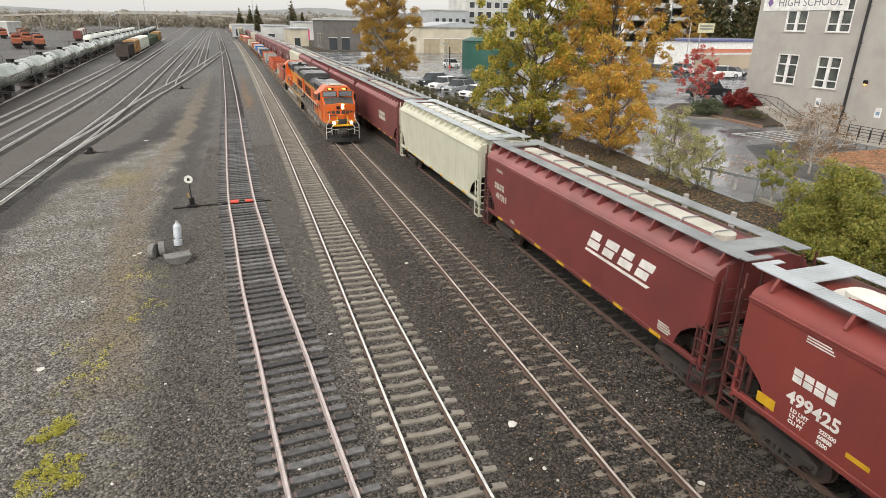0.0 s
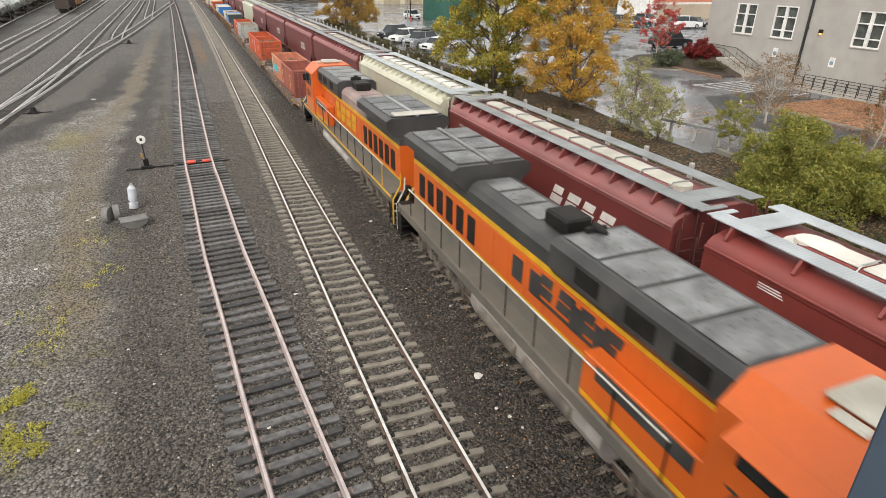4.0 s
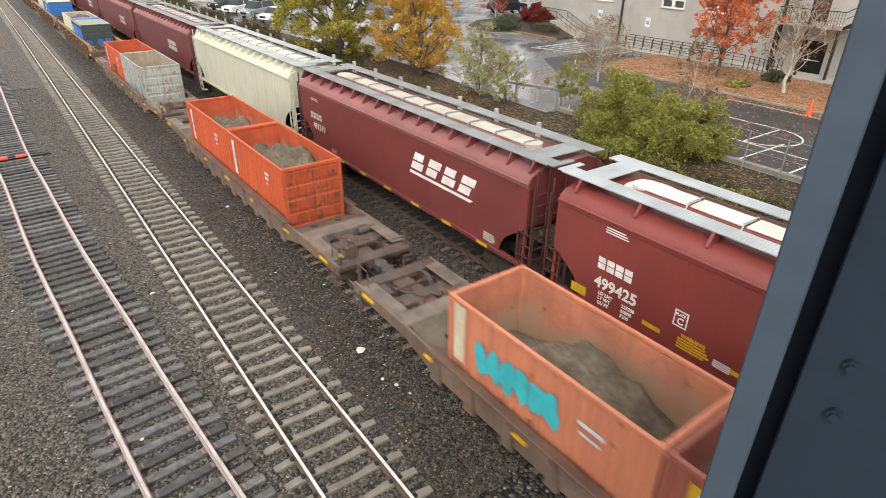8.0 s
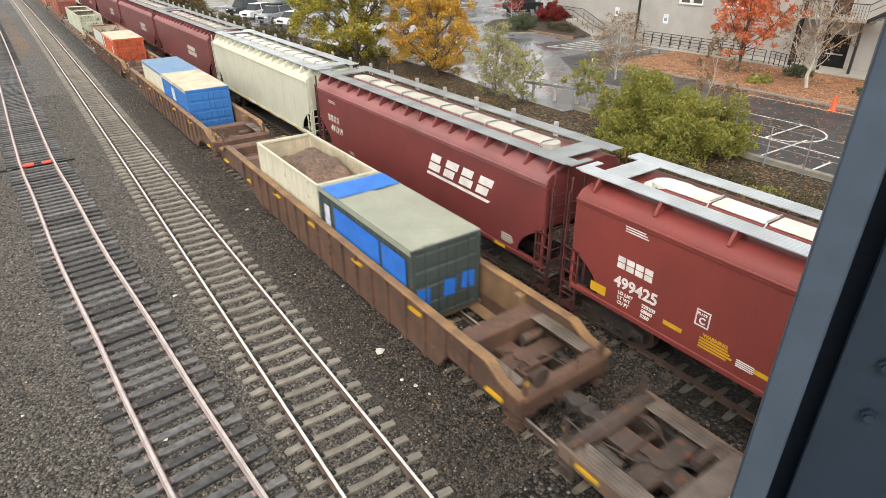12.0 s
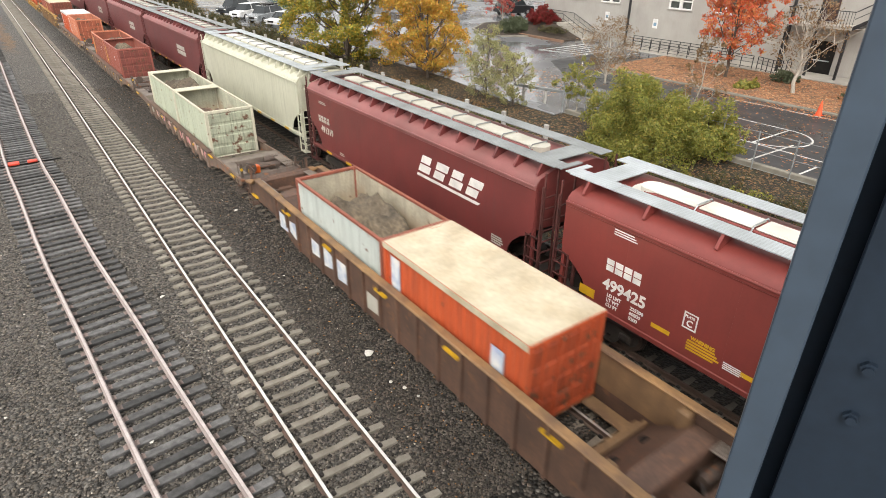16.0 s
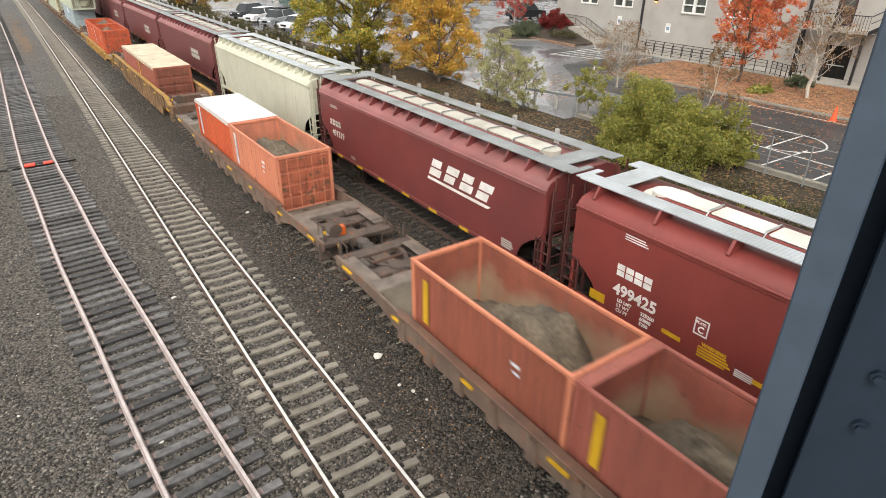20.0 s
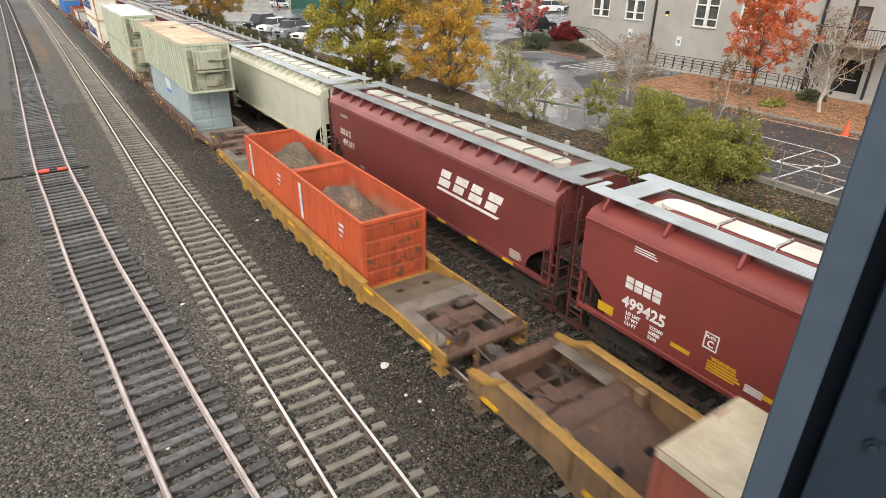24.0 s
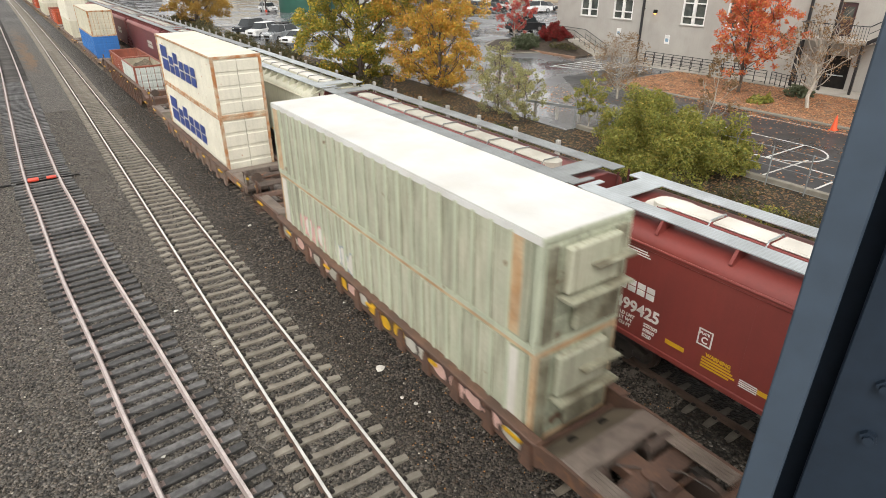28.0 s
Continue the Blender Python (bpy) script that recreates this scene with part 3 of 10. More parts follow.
def concrete_tie(surface):
    """A pre-stressed tie, lower in the middle, with two pairs of dark spring clips."""
    m = Mesh()
    xs = (-1.29, -1.0, -0.55, -0.25, 0.0, 0.25, 0.55, 1.0, 1.29)
    zt = (-0.205, -0.172, -0.172, -0.2, -0.21, -0.2, -0.172, -0.172, -0.205)
    wt = (0.09, 0.1, 0.1, 0.085, 0.08, 0.085, 0.1, 0.1, 0.09)
    v = []
    for x, z, w in zip(xs, zt, wt):
        v += [(x, -w - 0.015, -0.4), (x, w + 0.015, -0.4), (x, w, z - 0.012), (x, w - 0.015, z), (x, -w + 0.015, z), (x, -w, z - 0.012)]
    f = []
    for k in range(len(xs) - 1):
        for i in range(6):
            j = (i + 1) % 6
            f.append((k * 6 + i, k * 6 + j, k * 6 + 6 + j, k * 6 + 6 + i))
    f += [(5, 4, 3, 2, 1, 0), tuple(range(48, 54))]
    m.add(v, f)
    for s in (-0.7525, 0.7525):
        for q in (-0.115, 0.115):
            m.cbox(s + q - 0.045, s + q + 0.045, -0.06, 0.06, -0.18, -0.115, 0.02, slot=1)
    return m.data("tie", [surface, M_CLIP])


def wooden_tie(seed):
    r = random.Random(seed)
    m = Mesh()
    a, b = -1.3 - r.random() * 0.12, 1.3 + r.random() * 0.12
    m.cbox(a, b, -0.115, 0.115, -0.4, -0.172, 0.015)
    for s in (-0.7525, 0.7525):
        m.cbox(s - 0.17, s + 0.17, -0.09, 0.09, -0.175, -0.158, 0.004, slot=1)
        for q, w in ((-0.11, 0.05), (0.11, -0.05), (-0.11, -0.05), (0.11, 0.05)):
            m.cbox(s + q - 0.018, s + q + 0.018, w - 0.018, w + 0.018, -0.16, -0.125, 0.006, slot=1)
    return m.data("tie", [M_TIE_W, M_PLATE])


TIE_C, TIE_D, TIE_G = concrete_tie(M_TIE_C), concrete_tie(M_TIE_D), concrete_tie(M_TIE_G)
TIE_W = [wooden_tie(k) for k in range(6)]


def far_ties(xf, y0, y1, step, material, name, parent):
    ys = np.arange(y0, y1, step)
    top = -0.181 if material is M_TIE_F else -0.175
    v, f = [], []
    for k, y in enumerate(ys):
        cx, o = xf(y), 8 * k
        v += [(cx + x, y + q, z) for z in (-0.3, top) for q in (-0.11, 0.11) for x in (-1.29, 1.29)]
        f += [(o + 4, o + 5, o + 7, o + 6), (o, o + 1, o + 5, o + 4), (o + 2, o + 6, o + 7, o + 3), (o, o + 4, o + 6, o + 2), (o + 1, o + 3, o + 7, o + 5)]
    me = sheet_data(name, np.array(v), np.array(f), material)
    ob = part(name, me, None, parent)
    return tagged(ob, kind="stuff")


def track(xf, label, y0, y1, ties, near, mats, step, seed=1):
    """A track with two rails, single ties where the camera looks closely and joined ties beyond."""
    tr = thing("railway_track", label, "railway track", "tracks of the yard", kind="structure")
    ys = [y0]
    while ys[-1] < y1:
        ys.append(min(y1, ys[-1] + (3.0 if ys[-1] < 60 else 8.0 if ys[-1] < 250 else 30.0)))
    for side in (-1, 1):
        part("rail", rail_mesh(xf, side, ys, mats), None, tr)
    r = random.Random(seed)
    y = near[0]
    while y < near[1]:
        data = ties if not isinstance(ties, list) else r.choice(ties)
        j = 0.0 if not isinstance(ties, list) else r.uniform(-0.03, 0.03)
        w = 0.1 if not isinstance(ties, list) else r.uniform(-0.08, 0.08)
        part("tie", data, None, tr, m=along(xf, y + j) @ pose(w * 0.3, 0, 0.0, 0, 0, r.uniform(-1, 1) * (1.6 if isinstance(ties, list) else 0.4)))
        y += step
    wood = isinstance(ties, list)
    far_ties(xf, y, min(y1, 330), step, M_TIE_F if wood else ties.materials[0], "far_ties", tr)
    if y0 < near[0]:
        far_ties(xf, y0, near[0] - step * 0.9, step, M_TIE_F if wood else ties.materials[0], "far_ties", tr)
    return tr


def motions():
    """Keys of everything that rolls along the train's track."""
    for ob, y0 in ROLLING:
        walk(ob, [(t, along(x_c, y0 - SPEED * t)) for t in (0, 3.5, 7, 10.5, 14, 17.5, 21, 24.5, 28)])


SPEED = 13.231
ROLLING = []

# ---- running gear ----
def wheelset_mesh():
    m = Mesh()
    m.cyl((-1.0, 0, 0.457), (1.0, 0, 0.457), 0.08, 10)
    for s in (-1, 1):
        m.cyl((s * 0.69, 0, 0.457), (s * 0.83, 0, 0.457), 0.457, 22)
        m.cyl((s * 0.66, 0, 0.457), (s * 0.69, 0, 0.457), 0.485, 22)
        m.cyl((s * 0.83, 0, 0.457), (s * 0.845, 0, 0.457), 0.33, 18, 0.3, slot=1)
        m.cyl((s * 0.9, 0, 0.457), (s * 1.07, 0, 0.457), 0.13, 12, slot=1)
    return m.data("wheelset", [M_WHEEL, M_TRUCK], 40)


def side_frame_mesh():
    out = [(-1.12, 0.36), (-1.12, 0.62), (-0.72, 0.74), (0.72, 0.74), (1.12, 0.62), (1.12, 0.36), (0.72, 0.36), (0.62, 0.2), (-0.62, 0.2), (-0.72, 0.36)]
    m = Mesh()
    for s in (-1, 1):
        a, b = sorted((s * 0.93, s * 1.08))
        m.prism(out[:6], "x", a, b)
        m.prism([(-0.72, 0.36), (-0.45, 0.36), (-0.38, 0.24), (-0.62, 0.2)], "x", a, b)
        m.prism([(0.72, 0.36), (0.62, 0.2), (0.38, 0.24), (0.45, 0.36)], "x", a, b)
        m.prism([(-0.62, 0.2), (-0.5, 0.13), (0.5, 0.13), (0.62, 0.2)], "x", a, b)
    one = Mesh()
    n = len(m.v) // 2
    one.v = [(x - 1.0, y, z) for x, y, z in m.v[n:]]
    one.f = [tuple(i - n for i in f) for f in m.f if min(f) >= n]
    one.m = [0] * len(one.f)
    for k in range(3):
        one.cyl((0.0, -0.17 + 0.17 * k, 0.16), (0.0, -0.17 + 0.17 * k, 0.42), 0.065, 8)
    for y in (-0.88, 0.88):
        one.cbox(-0.12, 0.12, y - 0.16, y + 0.16, 0.42, 0.62, 0.03)
    return one.data("side_frame", M_TRUCK)


WHEELSET, SIDE_FRAME = wheelset_mesh(), side_frame_mesh()
BOLSTER = Mesh().cbox(-1.0, 1.0, -0.2, 0.2, 0.3, 0.62, 0.05).cyl((0, 0, 0.55), (0, 0, 0.8), 0.25, 14).data("truck", M_TRUCK)


def add_truck(parent, y):
    t = part("truck", BOLSTER, None, parent, m=pose(0, y, 0))
    for s in (-1, 1):
        part("side_frame", SIDE_FRAME, None, t, m=pose(s * 1.0, 0, 0))
        part("wheelset", WHEELSET, None, t, m=pose(0, s * 0.88, 0))
    return t


FAR_TRUCK = Mesh().box(-1.05, -0.9, -1.1, 1.1, 0.25, 0.7).box(0.9, 1.05, -1.1, 1.1, 0.25, 0.7).cyl((-0.85, -0.88, 0.457), (0.85, -0.88, 0.457), 0.457, 10).cyl((-0.85, 0.88, 0.457), (0.85, 0.88, 0.457), 0.457, 10).box(-0.3, 0.3, -0.3, 0.3, 0.4, 0.95).data("truck", M_TRUCK)


def far_truck(parent, y):
    return part("truck", FAR_TRUCK, None, parent, m=pose(0, y, 0))


def mound(name, x0, x1, y0, y1, base, height, seed, material, parts=26, level=False):
    """A heap of dirt with an uneven top that falls off towards the walls."""
    n, k = parts, 12
    v, f = [], []
    for j in range(n + 1):
        for i in range(k + 1):
            u, w = i / k, j / n
            x, y = x0 + (x1 - x0) * u, y0 + (y1 - y0) * w
            e = min(1.0, 0.3 + 2.4 * min(w, 1 - w)) * min(1.0, 0.55 + 2.0 * min(u, 1 - u))
            if level:
                e = 0.62 + 0.38 * e
            q = noise.noise(Vector((x * 0.55 + seed * 7.1, y * 0.5, 1.7))) * 0.5 + noise.noise(Vector((x * 1.9 + seed, y * 1.9, 4.0))) * 0.16 + noise.noise(Vector((x * 5, y * 5, seed))) * 0.07
            v.append((x, y, base + max(0.02, height * e * (0.75 + q * (0.4 if level else 1.0)))))
    for j in range(n):
        for i in range(k):
            a = j * (k + 1) + i
            f.append((a, a + 1, a + k + 2, a + k + 1))
    me = sheet_data(name, np.array(v), np.array(f), material, True)
    return me


# ---- containers ----
DUSTY = {}
DOORS = {}
def corrugated(x, y0, y1, z0, z1, depth=0.034, period=0.28, thick=0.012):
    """A wavy steel side that stands along y at x, pressed outwards."""
    m = Mesh()
    n = max(2, int(round((y1 - y0) / period)))
    p = (y1 - y0) / n
    s = 1 if x > 0 else -1
    ys = []
    for k in range(n):
        a = y0 + k * p
        ys += [(a, 0), (a + 0.28 * p, 0), (a + 0.45 * p, 1), (a + 0.83 * p, 1)]
    ys.append((y1, 0))
    v = []
    for y, o in ys:
        xo = x - s * depth * o
        v += [(xo, y, z0), (xo, y, z1), (xo - s * thick, y, z1), (xo - s * thick, y, z0)]
    f = []
    for k in range(len(ys) - 1):
        a, b = 4 * k, 4 * k + 4
        f += [(a, b, b + 1, a + 1), (a + 1, b + 1, b + 2, a + 2), (a + 2, b + 2, b + 3, a + 3)]
    m.add(v, f)
    return m


def container(label, length, z0, z1, colour, top="open", top_mat=None, dirt=None, dirt_h=0.9, doors="bars", y_off=0.0, y0_t=0.0, seed=1,
              edge=None, decals=(), group="containers on the train", category="shipping container", wave=0.28, half=1.22, strip=0.0):
    """A box of wavy steel: posts, rails, two sides, two ends, a floor, and a roof, a cover or an open top."""
    name = "shipping_container"
    c = thing(name, label, category, group)
    L = length / 2
    e = edge or colour
    for s in (-1, 1):
        part("side_panel", corrugated(s * (half - 0.03), -L + 0.12, L - 0.12, z0 + 0.14, z1 - 0.1, period=wave), colour, c)
        part("top_rail", Mesh().cbox(min(s * half, s * (half - 0.1)), max(s * half, s * (half - 0.1)), -L + 0.15, L - 0.15, z1 - 0.11, z1 - 0.005, 0.015), e, c)
        part("bottom_rail", Mesh().cbox(min(s * half, s * (half - 0.1)), max(s * half, s * (half - 0.1)), -L + 0.15, L - 0.15, z0, z0 + 0.16, 0.015), e, c)
        for q in (-1, 1):
            xa, xb = sorted((s * half, s * (half - 0.15)))
            ya, yb = sorted((q * L, q * (L - 0.15)))
            pm = Mesh().cbox(xa, xb, ya, yb, z0 + 0.12, z1 - 0.12, 0.012)
            pm.cbox(xa - 0.004, xb + 0.004, ya - 0.004, yb + 0.004, z0, z0 + 0.12, 0.02).cbox(xa - 0.004, xb + 0.004, ya - 0.004, yb + 0.004, z1 - 0.12, z1, 0.02)
            part("corner_post", pm, e, c)
    # the end that leads: two door leaves with locking bars
    for s in (-1, 1):
        a, b = sorted((s * 0.01, s * (half - 0.15)))
        hh = (z1 - z0 - 0.28) / 4
        prof = [(-L + 0.07, z1 - 0.14), (-L + 0.07, z0 + 0.14), (-L + 0.035, z0 + 0.14)]
        for k in range(4):
            zz = z0 + 0.14 + k * hh
            prof += [(-L + 0.035, zz + 0.06), (-L + 0.008, zz + 0.09), (-L + 0.008, zz + hh - 0.09), (-L + 0.035, zz + hh - 0.06)]
        prof += [(-L + 0.035, z1 - 0.14)]
        dr = part("door", Mesh().prism(prof, "x", a, b), DOORS.get(colour.name, colour), c)
        if doors == "bars":
            for xx in (0.2, 0.66):
                b_ = Mesh().cyl((s * (xx + 0.1), -L - 0.02, z0 + 0.1), (s * (xx + 0.1), -L - 0.02, z1 - 0.08), 0.018, 6)
                b_.cbox(s * (xx + 0.1) - 0.05, s * (xx + 0.1) + 0.05, -L - 0.035, -L, z0 + 0.75, z0 + 0.83, 0.01)
                part("locking_bar", b_, e, dr)
    part("header", Mesh().cbox(-half + 0.15, half - 0.15, -L, -L + 0.12, z1 - 0.14, z1, 0.015), e, c)
    part("sill", Mesh().cbox(-half + 0.15, half - 0.15, -L, -L + 0.12, z0, z0 + 0.14, 0.015), e, c)
    em = corrugated(1.0, -half + 0.15, half - 0.15, z0 + 0.14, z1 - 0.1)
    em.v = [(y, L - 1.0 - 0.03 + x, z) for x, y, z in em.v]
    part("end_panel", em, colour, c)
    part("header", Mesh().cbox(-half + 0.15, half - 0.15, L - 0.12, L, z1 - 0.12, z1, 0.015), e, c)
    part("sill", Mesh().cbox(-half + 0.15, half - 0.15, L - 0.12, L, z0, z0 + 0.14, 0.015), e, c)
    part("floor", Mesh().box(-half + 0.1, half - 0.1, -L + 0.1, L - 0.1, z0 + 0.06, z0 + 0.15), M_DIRT, c)
    if top == "open":
        for s in (-1, 1):
            xa, xb = sorted((s * (half - 0.085), s * (half - 0.095)))
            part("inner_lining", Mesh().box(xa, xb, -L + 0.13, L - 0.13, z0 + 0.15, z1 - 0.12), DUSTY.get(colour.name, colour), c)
        if strip:
            part("roof_strip", Mesh().cbox(-half + 0.03, half - 0.03, L - strip, L - 0.02, z1 - 0.03, z1 + 0.02, 0.01), e, c)
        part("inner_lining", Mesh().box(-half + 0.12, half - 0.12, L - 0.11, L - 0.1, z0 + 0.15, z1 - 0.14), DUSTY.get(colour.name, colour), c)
    else:
        n, k = 22, 6
        v, f = [], []
        for j in range(n + 1):
            for i in range(k + 1):
                x, y = -half + 0.02 + (2 * half - 0.04) * i / k, -L + 0.02 + (2 * L - 0.04) * j / n
                sag = 0.0 if i in (0, k) or j in (0, n) else -0.05 * abs(noise.noise(Vector((x, y * 0.7, seed)))) * (3 if top == "tarp" else 0.8) + (0.02 if top == "roof" else 0)
                v.append((x, y, z1 + 0.012 + sag))
        for j in range(n):
            for i in range(k):
                a = j * (k + 1) + i
                f.append((a, a + 1, a + k + 2, a + k + 1))
        me = sheet_data("cover" if top == "tarp" else "roof_panel", np.array(v), np.array(f), top_mat, True)
        part("cover" if top == "tarp" else "roof_panel", me, None, c)
        if top == "tarp":
            for s in (-1, 1):
                part("cover_edge", Mesh().box(min(s * half, s * (half + 0.012)), max(s * half, s * (half + 0.012)), -L + 0.02, L - 0.02, z1 - 0.16, z1 + 0.01), top_mat, c)
    for ya, yb, za, zb, m_ in decals:
        part("marking", Mesh().box(-half - 0.006, -half - 0.001, ya * L, yb * L, z0 + za * (z1 - z0), z0 + zb * (z1 - z0)), m_, c)
    ROLLING.append((c, y0_t))
    if dirt:
        lo = thing("dirt_load", "heap of wet brown dirt in an open container", "dirt", "loads of dirt")
        lo.data = None
        dm = part("dirt_mound", mound("dirt_mound", -half + 0.12, half - 0.12, -L + 0.12, L - 0.12, z0 + 0.16, dirt_h, seed, dirt, level=dirt_h > 2.6), None, lo)
        ROLLING.append((lo, y0_t))
    return c


def spray(parent, x, y0, y1, z0, z1, n, fills, edge, seed):
    """Sprayed bubble shapes: uneven blobs over slightly larger dark ones."""
    r = random.Random(seed)
    w = (y0 - y1) / n
    for k in range(n):
        cy, cz = y0 - (k + 0.5) * w, (z0 + z1) / 2 + r.uniform(-0.1, 0.1) * (z1 - z0)
        rad = [r.uniform(0.72, 1.12) for _ in range(11)]
        lean = r.uniform(-0.25, 0.25)
        fill = r.choice(fills)
        for j, (grow, m_) in enumerate(((1.12, edge), (0.94, fill))):
            poly = []
            for i, q in enumerate(rad):
                a = 6.2832 * i / 11
                sq = 1.0 / max(abs(math.cos(a)), abs(math.sin(a))) ** 0.6
                dz = q * sq * math.sin(a) * (z1 - z0) / 2 * grow
                poly.append((cy + q * sq * math.cos(a) * w * 0.5 * grow + lean * dz, cz + dz))
            part("graffiti", Mesh().prism(poly, "x", x - 0.003 - 0.004 * j - 0.0006 * (k % 3), x), m_, parent)


def plates(c, half, L, z0, z1, n, m_):
    """Upright side plates between raised posts on the side that faces the tracks."""
    w = (2 * L - 0.5) / n
    for k in range(n):
        y = -L + 0.25 + k * w
        part("side_plate", Mesh().cbox(-half - 0.006, -half + 0.028, y + 0.015, y + w - 0.015, z0 + 0.17, z1 - 0.13, 0.004), m_, c)
        if k:
            # the dark strip beside each post stands in for the post's shadow
            part("side_post", Mesh().prism([(-half - 0.07, y - 0.03), (-half - 0.07, y + 0.03), (-half + 0.02, y + 0.055), (-half + 0.02, y - 0.055)], "z", z0 + 0.15, z1 - 0.1).box(-half - 0.0085, -half + 0.01, y - 0.1, y - 0.056, z0 + 0.18, z1 - 0.14, 1), [P_GREEN, P_REEFER_END], c)


# ---- well cars ----
def well_car(label, yc, length, w0, w1, kind, body, chord, seed=1, graffiti=None, inside=None, near=True, beacon=False):
    """A container car: two deep sides, open end platforms over the trucks, a well with cross beams. w0 and w1: the well's ends."""
    c = thing("well_car", label, "railway wagon", "cars of the container train")
    B = length / 2 - 0.55
    rib = kind == "ribbed"
    zt, zb = (1.6, 0.08) if rib else (0.93, 0.24)
    ze = 1.3 if rib else 0.99
    D = 2.9                                       # length of a platform
    own = M_CAR_GR if body is M_CAR_GR else M_CAR_BR
    face = M_CAR_SIDE if body is M_CAR_GR else body
    for s in (-1, 1):
        a, b = sorted((s * 1.36, s * 1.44))
        if rib:
            out = [(-B, 0.72), (-B + D, 0.72), (w0 - 0.1, zb), (w1 + 0.1, zb), (B - D, 0.72), (B, 0.72), (B, ze - 0.1), (B - 0.7, ze), (B - 1.2, zt), (-B + 1.2, zt), (-B + 0.7, ze), (-B, ze - 0.1)]
        else:
            out = [(-B, 0.66), (-B + 2.9, 0.6), (w0 - 0.2, zb), (w1 + 0.2, zb), (B - 2.9, 0.6), (B, 0.66), (B, ze), (B - D, ze), (w1 + 0.4, zt), (w0 - 0.4, zt), (-B + D, ze), (-B, ze)]
        sd = part("side_sill", Mesh().prism(out, "x", a, b), face, c)
        xa, xb = sorted((s * 1.27, s * 1.54))
        if rib:
            part("top_chord", Mesh().cbox(xa, xb, -B + 1.2, B - 1.2, zt, zt + 0.09, 0.03), chord, sd)
            for q in (-1, 1):
                pts = [(q * (B - 1.2), zt), (q * (B - 1.2), zt + 0.09), (q * (B - 0.68), ze + 0.1), (q * (B - 0.02), ze), (q * (B - 0.02), ze - 0.09), (q * (B - 0.7), ze + 0.01)]
                part("top_chord", Mesh().prism(pts, "x", xa, xb), chord, sd)
            n = int((w1 - w0 + 3) / 0.98)
            for k in range(n + 1 if s < 0 else 0):
                y = w0 - 1.5 + k * (w1 - w0 + 3) / n
                zlo = zb if w0 - 0.1 < y < w1 + 0.1 else 0.7
                qa, qb = sorted((s * 1.441, s * 1.53))
                part("rib", Mesh().prism([(y - 0.05, zlo + 0.02), (y + 0.05, zlo + 0.02), (y + 0.05, zt), (y - 0.05, zt)], "x", qa, qb), body, sd)
        else:
            part("top_chord", Mesh().cbox(xa, xb, w0 - 0.3, w1 + 0.3, zt - 0.01, zt + 0.07, 0.02), chord, sd)
            n = int((w1 - w0) / 1.35)
            for k in range(n + 1 if s < 0 else 0):
                y = w0 + k * (w1 - w0) / n
                qa, qb = sorted((s * 1.441, s * 1.53))
                part("rib", Mesh().prism([(y - 0.2, zb - 0.09), (y + 0.2, zb - 0.09), (y + 0.1, zt - 0.12), (y - 0.1, zt - 0.12)], "x", qa, qb), face, sd)
        if s < 0:
            nref = 7
            for k in range(nref):
                y = -B + 0.9 + k * (2 * B - 1.8) / (nref - 1)
                zz = zt - 0.3 if w0 - 0.5 < y < w1 + 0.5 else 0.82
                part("reflector", Mesh().box(-1.536 if rib else -1.512, -1.441, y - 0.3, y + 0.3, zz, zz + 0.06), M_YEL, sd)
    for q in (-1, 1):
        e0 = w1 if q > 0 else w0
        def Y(u0, u1):
            return sorted((q * (B - u0), q * (B - u1)))
        pl = part("end_platform", Mesh().cbox(-0.3, 0.3, *Y(0.0, D), 0.5, 0.8, 0.03), own, c)
        # the rounded beam across the end, the wide plate at the well, and a rod between them
        eb = [(q * (B - u), z) for u, z in ((0.02, 0.72), (0.0, ze - 0.12), (0.1, ze + 0.01), (0.3, ze + 0.01), (0.42, ze - 0.1), (0.42, 0.72))]
        part("end_sill", Mesh().prism(eb, "x", -1.355, 1.355), own, pl)
        part("cross_plate", Mesh().cbox(-1.355, 1.355, *Y(D - 0.62, D), 0.7, ze + 0.02, 0.03), own if rib else M_GRATE, pl)
        part("bolster", Mesh().cbox(-1.3, 1.3, *Y(1.3, 1.85), 0.62, 0.86, 0.04), own, pl)
        for s in (-1, 1):
            a, b = sorted((s * 0.93, s * 1.355))
            dp = Mesh().cbox(a, b, *Y(0.44, D - 0.64), ze - 0.03, ze + 0.012, 0.008)
            for j in range(4 if near else 0):
                dp.box(a + 0.06 + j * 0.1, a + 0.08 + j * 0.1, *Y(0.5, D - 0.7), ze + 0.012, ze + 0.026)
            part("deck_plate", dp, M_GRATE, pl)
            if near:
                yy = q * (B - 0.3)
                st = Mesh()
                for z in (0.28, 0.55):
                    st.cbox(min(s * 1.2, s * 1.5), max(s * 1.2, s * 1.5), yy - 0.22, yy + 0.22, z, z + 0.03, 0.006)
                for o in (-0.22, 0.22):
                    st.cyl((s * 1.5, yy + o, 0.25), (s * 1.5, yy + o, ze - 0.05), 0.02, 6)
                part("step", st, body, pl)
        part("center_plate", Mesh().cyl((0.05, q * (B - 1.57), 0.86), (0.05, q * (B - 1.57), 0.92), 0.27, 18).cbox(-0.12, 0.22, *Y(1.1, 1.5), 0.861, 0.91, 0.02), own, pl, smooth=30)
